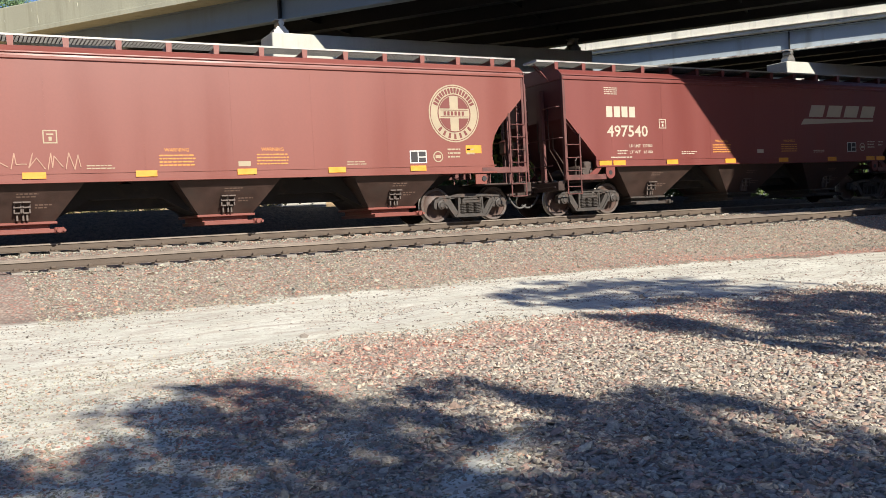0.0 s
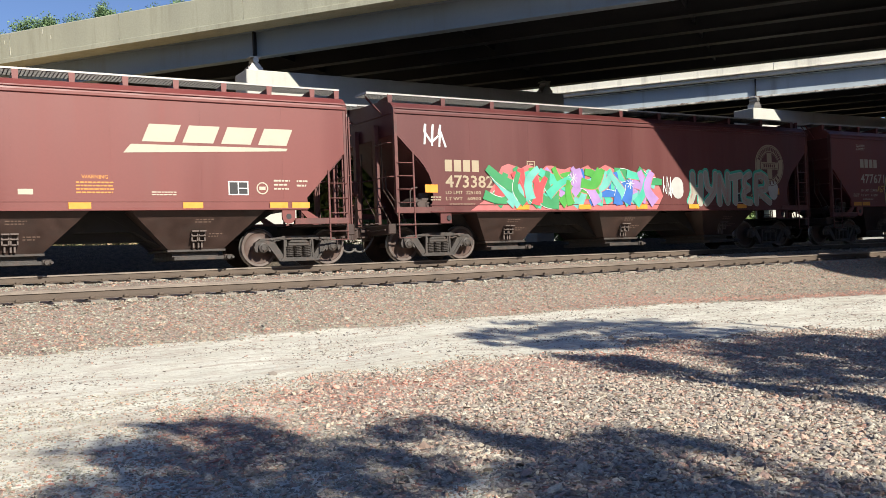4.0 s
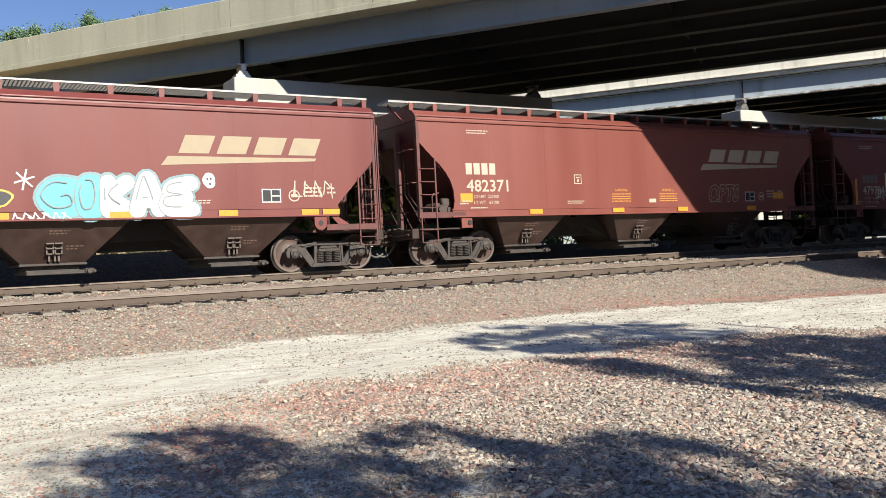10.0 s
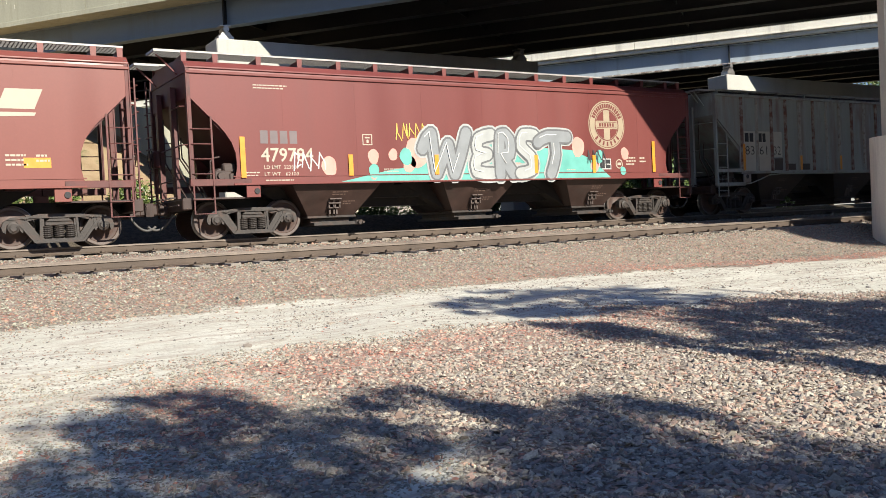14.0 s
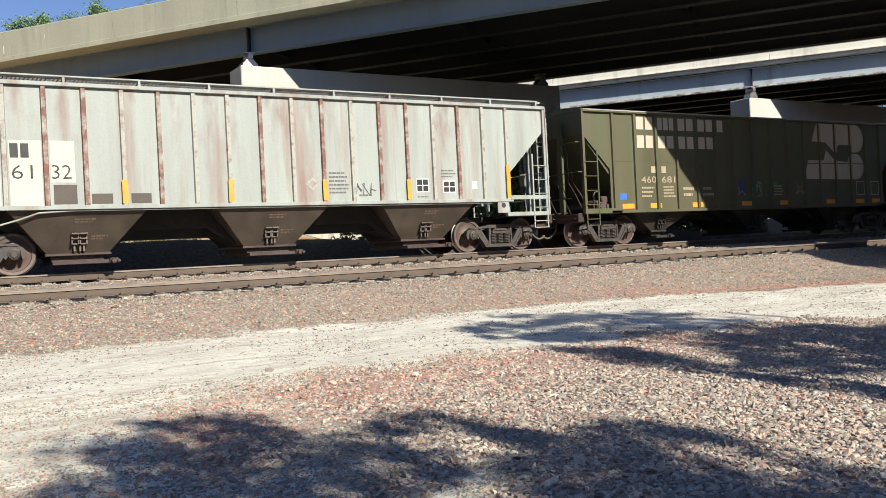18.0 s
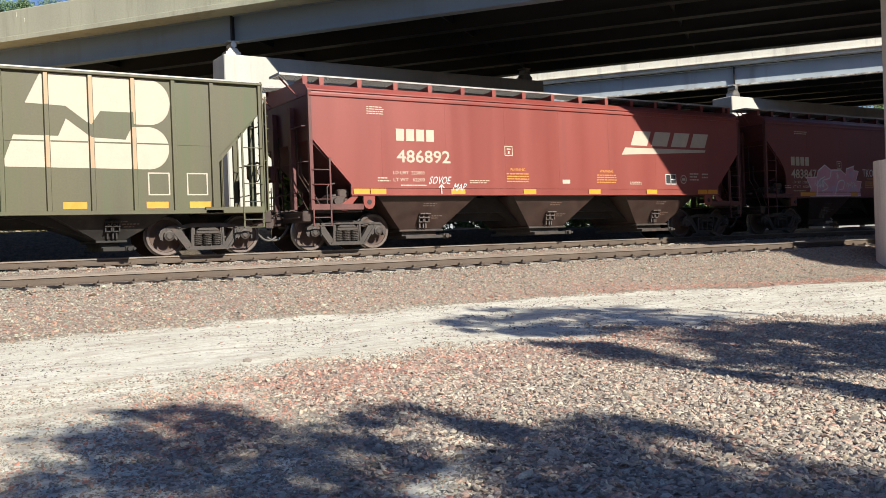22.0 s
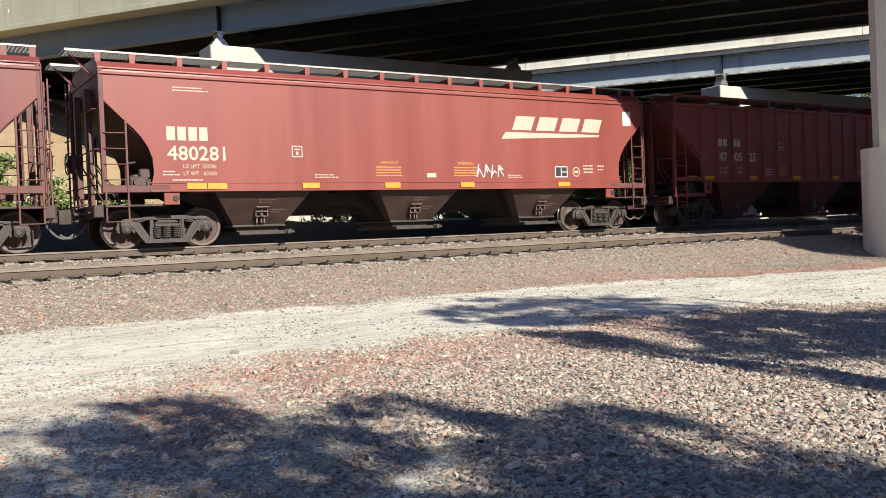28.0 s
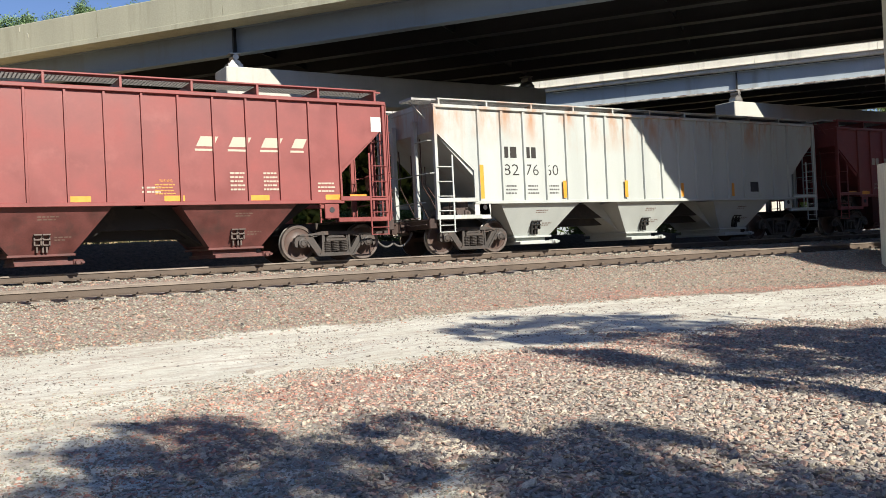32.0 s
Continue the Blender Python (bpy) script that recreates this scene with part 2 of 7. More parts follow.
WHITE_CAR = shader("chalky_white_paint", (0.40, 0.43, 0.41), 0.6, var=0.08, scale=1.5, fine=30, bump=0.05, dirt=(0.33, 0.25, 0.17), dirt_amount=0.12, dirt_scale=1.3, streak=True, fine_amount=0.2, run=(2.9, 3.9, (0.36, 0.17, 0.07), 0.75))
OLIVE = shader("faded_green_paint", (0.086, 0.080, 0.043), 0.55, var=0.22, scale=1.1, fine=25, bump=0.05, dirt=(0.062, 0.088, 0.036), dirt_amount=0.5, dirt_scale=1.3, streak=True, fine_amount=0.4, run=(2.8, 4.1, (0.06, 0.105, 0.042), 0.3))
UNDER = shader("grimy_underframe", (0.0484, 0.0281, 0.0226), 0.5, var=0.3, scale=3, fine=40, bump=0.1, dirt=(0.04, 0.03, 0.026), dirt_amount=0.4)
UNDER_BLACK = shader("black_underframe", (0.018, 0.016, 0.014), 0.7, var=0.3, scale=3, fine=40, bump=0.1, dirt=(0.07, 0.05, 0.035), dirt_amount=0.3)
UNDER_TAN = shader("dusty_hopper_steel", (0.06, 0.047, 0.0355), 0.5, var=0.25, scale=2, fine=30, bump=0.08, dirt=(0.06, 0.045, 0.035), dirt_amount=0.45)
RUBBER = shader("brake_hose_rubber", (0.10, 0.095, 0.09), 0.6, var=0.2, scale=6, fine=50, bump=0.05)
END_PAINT = shader("grimy_maroon_fittings", (0.125, 0.042, 0.037), 0.55, var=0.25, scale=3, fine=40, bump=0.05, dirt=(0.05, 0.03, 0.026), dirt_amount=0.45, dirt_scale=2)
BRAKE_GREY = shader("grimy_brake_gear", (0.07, 0.05, 0.043), 0.6, var=0.3, scale=5, fine=40, bump=0.1, dirt=(0.06, 0.035, 0.028), dirt_amount=0.5, dirt_scale=4)
TRUCK = shader("cast_steel_grey", (0.047, 0.040, 0.0355), 0.55, var=0.25, scale=6, fine=50, bump=0.2, dirt=(0.09, 0.05, 0.035), dirt_amount=0.4, dirt_scale=4)
RIM = shader("worn_wheel_rim", (0.12, 0.094, 0.082), 0.5, 0.2, var=0.2, scale=5, fine=50, bump=0.05)
WHEEL = shader("rusty_wheel", (0.075, 0.042, 0.032), 0.55, var=0.3, scale=5, fine=50, bump=0.1, dirt=(0.06, 0.04, 0.03), dirt_amount=0.4, dirt_scale=3)
STEEL = shader("worn_steel", (0.45, 0.43, 0.40), 0.35, 0.9, var=0.15, scale=5, fine=60, bump=0.05)
# Lighter than the grating: the sunlit line of each edge is put into colour.
GRATE_EDGE_LIT = shader("walkway_edge", (0.374, 0.3655, 0.3485), 0.5, 0.3, var=0.2, scale=3, fine=60, bump=0.05)
GALV = shader("galvanised_grating", (0.12, 0.118, 0.115), 0.6, 0.2, var=0.2, scale=3, fine=60, bump=0.05)
RAIL = shader("rusty_rail", (0.102, 0.076, 0.057), 0.7, var=0.2, scale=2, fine=60, bump=0.15, dirt=(0.07, 0.045, 0.03), dirt_amount=0.3)
RAIL_TOP = shader("rail_head", (0.24, 0.20, 0.165), 0.5, 0.3, var=0.2, scale=2, fine=40, bump=0.05)
TIE = shader("concrete_tie", (0.33, 0.30, 0.26), 0.9, var=0.15, scale=6, fine=80, bump=0.3, dirt=(0.2, 0.15, 0.12), dirt_amount=0.4, dirt_scale=4, random=0.3)
CONCRETE = shader("weathered_concrete", (0.40, 0.396, 0.30), 0.9, var=0.10, scale=0.9, fine=18, bump=0.15, dirt=(0.27, 0.265, 0.19), dirt_amount=0.42, dirt_scale=2.6, streak=True, fine_amount=0.35)
PALE_CONCRETE = shader("pale_concrete", (0.47, 0.465, 0.42), 0.9, var=0.08, scale=0.8, fine=20, bump=0.12, dirt=(0.38, 0.36, 0.31), dirt_amount=0.3, dirt_scale=1.5, streak=True, fine_amount=0.2)
# Brighter copy of the pale concrete, with sunlight put into the colour.
SUNLIT_CONCRETE = shader("sunlit_pale_concrete", (0.80, 0.775, 0.66), 0.9, var=0.08, scale=0.8, fine=20, bump=0.12, dirt=(0.40, 0.38, 0.32), dirt_amount=0.35, dirt_scale=1.2, streak=True, fine_amount=0.2)
GIRDER = shader("blue_grey_steel_paint", (0.20, 0.255, 0.305), 0.55, var=0.08, scale=0.4, fine=12, bump=0.04, dirt=(0.16, 0.17, 0.165), dirt_amount=0.3, dirt_scale=0.7, streak=True, fine_amount=0.1)
# Girder paint lightened for the second bridge; the sun on it is in the colour.
GIRDER_SUNLIT = shader("sunlit_blue_steel_paint", (0.40, 0.46, 0.50), 0.55, var=0.10, scale=0.6, fine=12, bump=0.04, dirt=(0.22, 0.22, 0.21), dirt_amount=0.35, dirt_scale=0.9, streak=True, fine_amount=0.15)
RUST_EDGE = shader("peeling_flange_paint", (0.60, 0.60, 0.56), 0.7, var=0.1, scale=2, fine=30, bump=0.1, dirt=(0.10, 0.055, 0.04), dirt_amount=0.9, dirt_scale=2.5, fine_amount=0.3)
LIME = shader("lime_streaks", (0.50, 0.49, 0.40), 0.9, var=0.3, scale=3, fine=30, bump=0)
# Near-black inner steel and deck: the shade under the bridges is in these colours.
GIRDER_SHADE = shader("shade_dark_steel", (0.010, 0.012, 0.015), 0.6, var=0.15, scale=0.5, fine=12, bump=0.04, dirt=(0.02, 0.019, 0.018), dirt_amount=0.4, dirt_scale=0.7)
DECK = shader("shade_dark_deck", (0.015, 0.015, 0.017), 0.95, var=0.15, scale=0.6, fine=15, bump=0.1)
CREAM = shader("cream_lettering", (0.359, 0.296, 0.201), 0.6, var=0.08, scale=3, fine=40, bump=0, fine_amount=0.25)
LETTER = shader("white_lettering", (0.456, 0.403, 0.319), 0.6, var=0.06, scale=3, fine=40, bump=0, fine_amount=0.2)
FADED = shader("faded_lettering", (0.40, 0.24, 0.17), 0.6, var=0.15, scale=3, fine=40, bump=0)
BAY_PRINT = shader("grimy_small_print", (0.17, 0.115, 0.09), 0.6, var=0.15, scale=3, fine=40, bump=0)
YELLOW = shader("yellow_reflector", (0.70, 0.29, 0.03), 0.45, var=0.1, scale=6, fine=50, bump=0, fine_amount=0.2)
WARN = shader("orange_lettering", (0.62, 0.27, 0.05), 0.6, var=0.1, scale=6, fine=50, bump=0)
NUMBER_PANEL = shader("cream_number_panel", (0.47, 0.46, 0.39), 0.6, var=0.06, scale=2, fine=40, bump=0, fine_amount=0.2)
BLACK = shader("black_paint", (0.025, 0.025, 0.028), 0.6, var=0.2, scale=4, fine=40, bump=0.05)
PAPER = shader("white_placard", (0.576, 0.576, 0.56), 0.6, var=0.06, scale=8, fine=60, bump=0)


def spray(name, c):
    return shader(name, c, 0.55, var=0.12, scale=2.5, fine=30, bump=0, fine_amount=0.15)


S_AQUA, S_GREEN = spray("aqua_spray", (0.13, 0.42, 0.36)), spray("green_spray", (0.035, 0.24, 0.09))
S_PURPLE, S_RED, S_BLUE = spray("violet_spray", (0.34, 0.21, 0.45)), spray("red_spray", (0.50, 0.06, 0.07)), spray("blue_spray", (0.03, 0.13, 0.42))
S_WHITE, S_PINK, S_SILVER = spray("white_spray", (0.60, 0.61, 0.60)), spray("pink_spray", (0.58, 0.30, 0.37)), spray("silver_spray", (0.42, 0.42, 0.40))
S_DARK, S_GOLD, S_SKY = spray("charcoal_spray", (0.05, 0.05, 0.055)), spray("gold_spray", (0.70, 0.45, 0.09)), spray("sky_spray", (0.13, 0.42, 0.49))
S_CREAM, S_SALMON, S_MINT = spray("cream_spray", (0.43, 0.40, 0.32)), spray("salmon_spray", (0.70, 0.33, 0.27)), spray("mint_spray", (0.06, 0.42, 0.29))
S_GREYBLUE, S_YELLOW = spray("smoke_spray", (0.16, 0.13, 0.13)), spray("pale_yellow_spray", (0.72, 0.58, 0.22))
S_CORAL = spray("coral_spray", (0.46, 0.13, 0.13))
S_RUSTY = spray("rust_stained_white", (0.40, 0.27, 0.16))
S_CHROME, S_GREY, S_PALE = spray("dark_chrome_spray", (0.13, 0.135, 0.14)), spray("grey_spray", (0.24, 0.26, 0.27)), spray("pale_grey_spray", (0.38, 0.40, 0.39))
S_INK, S_MOSS = spray("faded_ink_spray", (0.045, 0.055, 0.12)), spray("moss_green_spray", (0.04, 0.19, 0.075))
S_CHALK = shader("chalky_cream_spray", (0.35, 0.33, 0.275), 0.6, var=0.12, scale=2.5, fine=30, bump=0, dirt=(0.24, 0.20, 0.17), dirt_amount=0.4, dirt_scale=2.2, streak=True, fine_amount=0.2)
S_LEAF = spray("leaf_green_spray", (0.06, 0.30, 0.045))
S_SKYEDGE, S_PALEBLUE = spray("faded_sky_spray", (0.20, 0.33, 0.37)), spray("pale_blue_spray", (0.50, 0.56, 0.57))
S_LILAC = spray("lilac_spray", (0.50, 0.34, 0.46))


# ---- ground ----
ROAD_FAR = [(0, 14.3), (8, 14.5), (14, 14.2), (20, 12.6), (32, 10.5), (60, 8)]
ROAD_NEAR = [(-6, 4.5), (0.3, 6.6), (1.1, 7.4), (1.7, 8.1), (2.4, 8.9), (3.3, 9.5), (5.4, 9.85), (7.1, 9.75), (9.6, 9.7), (11, 9.6), (13.5, 8.5), (24, 5.5), (60, -2)]


def dusty(x, y):
    """Dust lying thinly between the stones where the road meets them, and in one wheel track."""
    d = ramp(x, ((0.4, 0.7), (2.2, 0.30), (3.8, 0.0))) * ramp(y, ((2.5, 0.3), (5, 0.8), (7, 1.0), (9.5, 1.0), (10.5, 0.0)))
    d += 0.7 * noise.noise((x * 0.9, y * 0.9, 4.4)) * (d > 0)
    across = abs((x - 2.5) * 0.62 - (y - 4.6) * 0.78)
    d = max(d, 1.05 - across / 0.28 - max(0, abs(x - 2.5) - 0.7))
    return max(0.0, min(1.0, d))


def road_amount(x, y):
    """1 on the dusty road, 0 on the loose stone."""
    wob = 0.45 * noise.noise((x * 0.6, y * 0.6, 3.1)) + 0.3 * noise.noise((x * 2, y * 2, 7.7))
    a = (y + wob * 1.5 - ramp(x, ROAD_NEAR)) / ramp(x, ((0, 0.9), (4, 0.7), (9, 0.6))) + 0.5
    b = (ramp(x, ROAD_FAR) - y + wob * 1.3) / 0.9
    return max(max(0.0, min(1.0, a)) * max(0.0, min(1.0, b)), dusty(x, y))


def ground_material():
    m = bpy.data.materials.new("stony_ground")
    m.use_nodes = True
    nt = m.node_tree
    b = nt.nodes["Principled BSDF"]
    b.inputs["Roughness"].default_value = 0.95
    b.inputs["Specular IOR Level"].default_value = 0.2
    tc = nt.nodes.new("ShaderNodeTexCoord")

    def tex(scale, detail=6, rough=0.6):
        n = nt.nodes.new("ShaderNodeTexNoise")
        n.inputs["Scale"].default_value, n.inputs["Detail"].default_value, n.inputs["Roughness"].default_value = scale, detail, rough
        nt.links.new(tc.outputs["Object"], n.inputs["Vector"])
        return n.outputs["Fac"]

    def remap(s, a, c, lo=0.0, hi=1.0):
        n = nt.nodes.new("ShaderNodeMapRange")
        n.inputs[1].default_value, n.inputs[2].default_value, n.inputs[3].default_value, n.inputs[4].default_value = a, c, lo, hi
        nt.links.new(s, n.inputs[0])
        return n.outputs[0]

    def mix(f, a, c, kind="MIX"):
        n = nt.nodes.new("ShaderNodeMix")
        n.data_type, n.blend_type = "RGBA", kind
        for sock, val in ((0, f), (6, a), (7, c)):
            if isinstance(val, bpy.types.NodeSocket):
                nt.links.new(val, n.inputs[sock])
            else:
                n.inputs[sock].default_value = val if sock == 0 else (*val, 1)
        return n.outputs[2]

    def attr(name):
        n = nt.nodes.new("ShaderNodeAttribute")
        n.attribute_name = name
        return n.outputs["Fac"]
    v = nt.nodes.new("ShaderNodeTexVoronoi")
    v.inputs["Scale"].default_value, v.inputs["Randomness"].default_value = 22, 1
    nt.links.new(tc.outputs["Object"], v.inputs["Vector"])
    sep = nt.nodes.new("ShaderNodeSeparateColor")
    nt.links.new(v.outputs["Color"], sep.inputs[0])
    stone = mix(sep.outputs[0], (0.24, 0.20, 0.17), (0.38, 0.325, 0.275))
    stone = mix(remap(sep.outputs[1], 0.75, 0.8), stone, (0.34, 0.17, 0.135))
    stone = mix(remap(v.outputs["Distance"], 0.3, 0.75), stone, (0.19, 0.155, 0.13))
    pink = mix(remap(tex(0.5, 4), 0.4, 0.65), stone, mix(sep.outputs[2], (0.45, 0.265, 0.21), (0.52, 0.38, 0.31)))
    dust = mix(remap(tex(1.1, 7), 0.35, 0.7), (0.56, 0.555, 0.475), (0.69, 0.69, 0.61))
    dust = mix(remap(tex(16, 7, 0.8), 0.55, 0.70, 0, 0.8), dust, (0.30, 0.25, 0.21))
    dust = mix(remap(tex(5.0, 8, 0.75), 0.56, 0.66, 0, 0.75), dust, (0.36, 0.28, 0.23))
    dust = mix(remap(tex(2.2, 5, 0.6), 0.55, 0.75, 0, 0.6), dust, (0.40, 0.35, 0.29))
    st = nt.nodes.new("ShaderNodeMapping")
    st.inputs["Scale"].default_value, st.inputs["Rotation"].default_value = (0.5, 3.2, 1), (0, 0, radians(6))
    nt.links.new(tc.outputs["Object"], st.inputs["Vector"])
    sn = nt.nodes.new("ShaderNodeTexNoise")
    sn.inputs["Scale"].default_value, sn.inputs["Detail"].default_value, sn.inputs["Roughness"].default_value = 1.6, 9, 0.75
    nt.links.new(st.outputs[0], sn.inputs["Vector"])
    dust = mix(remap(sn.outputs["Fac"], 0.49, 0.60, 0, 0.7), dust, (0.40, 0.34, 0.285))
    st2 = nt.nodes.new("ShaderNodeMapping")
    st2.inputs["Scale"].default_value, st2.inputs["Rotation"].default_value = (2.2, 9.0, 1), (0, 0, radians(5))
    nt.links.new(tc.outputs["Object"], st2.inputs["Vector"])
    sn2 = nt.nodes.new("ShaderNodeTexNoise")
    sn2.inputs["Scale"].default_value, sn2.inputs["Detail"].default_value, sn2.inputs["Roughness"].default_value = 1.5, 8, 0.8
    nt.links.new(st2.outputs[0], sn2.inputs["Vector"])
    dust = mix(remap(sn2.outputs["Fac"], 0.53, 0.61, 0, 0.75), dust, (0.33, 0.285, 0.235))
    dust = mix(remap(tex(55, 4, 0.8), 0.52, 0.66, 0, 0.6), dust, (0.34, 0.30, 0.255))
    fr = attr("road")
    wob = nt.nodes.new("ShaderNodeMath")
    wob.operation = "MULTIPLY_ADD"
    nt.links.new(tex(3.0, 8, 0.7), wob.inputs[0])
    wob.inputs[1].default_value = 0.9
    nt.links.new(fr, wob.inputs[2])
    col = mix(remap(wob.outputs[0], 0.62, 1.0), mix(attr("pink"), stone, pink), dust)
    dirt = mix(remap(tex(0.7, 8, 0.7), 0.35, 0.65), (0.30, 0.215, 0.125), (0.42, 0.32, 0.20))
    grass = mix(remap(tex(6, 5), 0.35, 0.65), (0.05, 0.085, 0.02), (0.17, 0.15, 0.07))
    bank = mix(remap(tex(0.35, 6, 0.7), 0.56, 0.66), dirt, grass)
    # Soil of the berm, darkened to paint in the train's shade.
    shaded_soil = mix(remap(tex(9, 6, 0.7), 0.35, 0.65), (0.05, 0.043, 0.033), (0.12, 0.10, 0.075))
    col = mix(remap(attr("bank"), 0.05, 0.4), col, shaded_soil)
    col = mix(remap(attr("bank"), 0.55, 0.95), col, bank)
    nt.links.new(col, b.inputs["Base Color"])
    bp = nt.nodes.new("ShaderNodeBump")
    bp.inputs["Distance"].default_value = 0.03
    nt.links.new(remap(fr, 0.2, 0.9, 0.6, 0.12), bp.inputs["Strength"])
    h = nt.nodes.new("ShaderNodeMath")
    h.operation = "MULTIPLY_ADD"
    nt.links.new(v.outputs["Distance"], h.inputs[0])
    h.inputs[1].default_value = -1.2
    nt.links.new(tex(40, 5), h.inputs[2])
    nt.links.new(h.outputs[0], bp.inputs["Height"])
    nt.links.new(bp.outputs[0], b.inputs["Normal"])
    return m


def build_ground():
    xs = np.concatenate([np.linspace(-900, -40, 12), np.linspace(-30, -4, 14), np.arange(-3, 30, 0.16), np.arange(30, 60, 0.5), np.linspace(62, 120, 25), np.linspace(150, 1200, 12)])
    ys = np.concatenate([np.linspace(-900, -40, 10), np.linspace(-30, 2, 18), np.arange(2.2, 21, 0.16), np.arange(21, 60, 0.5), np.linspace(62, 120, 20), np.linspace(150, 1500, 12)])
    v, road, pink, bank = [], [], [], []
    for y in ys:
        for x in xs:
            z = ground_z(x, y)
            near = -4 < x < 60 and 2 < y < 60
            if near:
                z += 0.035 * noise.noise((x * 0.7, y * 0.7, 0)) + 0.02 * noise.noise((x * 2.5, y * 2.5, 5))
                if y > 32:
                    z += 0.35 * noise.noise((x * 0.3, y * 0.3, 9))
            v.append((x, y, z))
            road.append(road_amount(x, y) if near else 0.0)
            pink.append(max(0.0, min(1.0, 1.2 - abs(y - 14.6) / 1.6)) * 0.22 + max(0.0, 1 - abs(y - ramp(x, ROAD_NEAR) + 0.8) / 1.3))
            # Middle values mark the strip of shade-darkened soil behind the train.
            bank.append(max(0.0, min(1.0, (y - 25.4) / 0.8)) * ramp(y, ((30.2, 0.45), (31.2, 1.0))))
    nx, ny = len(xs), len(ys)
    f = [(j * nx + i, j * nx + i + 1, (j + 1) * nx + i + 1, (j + 1) * nx + i) for j in range(ny - 1) for i in range(nx - 1)]
    me = bpy.data.meshes.new("ground")
    me.from_pydata(v, [], f)
    for name, vals in (("road", road), ("pink", pink), ("bank", bank)):
        a = me.attributes.new(name, "FLOAT", "POINT")
        a.data.foreach_set("value", vals)
    me.materials.append(ground_material())
    me.shade_smooth()
    tagged(new("ground", me), "stony ground with a pale dusty road beside the tracks", "ground", kind="structure")


build_ground()


# ---- the two tracks ----
RAIL_SECTION = [(-0.07, -0.17), (0.07, -0.17), (0.07, -0.155), (0.012, -0.14), (0.012, -0.045), (0.036, -0.035), (0.036, -0.006), (0.028, 0), (-0.028, 0), (-0.036, -0.006), (-0.036, -0.035), (-0.012, -0.045), (-0.012, -0.14), (-0.07, -0.155)]


def build_track(y, z, x0, x1, label, shared):
    track = thing("railway_track", label, "railway track", "railway tracks", pose(0, y, z))
    for side in (-0.7525, 0.7525):
        s = Shape().prism([(side + a, b) for a, b in RAIL_SECTION], x0, x1, "x")
        for i in range(len(s.f)):
            c = [s.v[k] for k in s.f[i]]
            if min(p[2] for p in c) > -0.04:
                s.m[i] = 1
        part("rail", s, [RAIL, RAIL_TOP], track)
    x = x0 + 0.3
    while x < x1 - 0.2:
        wob = random.uniform(-0.02, 0.02)
        tie = part("tie", shared[0], None, track, at=pose(x + wob, 0, -0.19))
        for side in (-0.7525, 0.7525):
            part("rail_clip", shared[1], None, tie, at=pose(0, side, 0.0))
        x += 0.604
    return track


tie_mesh = Shape().frustum((-0.10, 0.10, -1.3, 1.3, 0.0), (-0.14, 0.14, -1.3, 1.3, -0.2)).mesh("tie", TIE)
clip = Shape().box(-0.09, 0.09, -0.17, 0.17, 0.0, 0.022, 0.006)
for q in (-1, 1):
    clip.box(-0.05, 0.05, q * 0.12 - 0.03, q * 0.12 + 0.03, 0.02, 0.075, 0.012)
    clip.tube([(-0.055, q * 0.085, 0.05), (0.055, q * 0.085, 0.05)], 0.014, 6)
clip_mesh = clip.mesh("rail_clip", RAIL)
build_track(NEAR_Y, NEAR_Z, -6, 62, "empty track of rusty rails on concrete ties in ballast", (tie_mesh, clip_mesh))
build_track(TRAIN_Y, TRAIN_Z, -40, 80, "rusty rails on concrete ties under the passing train", (tie_mesh, clip_mesh))


# ---- bridges ----
BRIDGE_TURN = math.degrees(math.atan2(AXIS.y, AXIS.x))    # local x along the bridge, local y across it (away from the viewer)


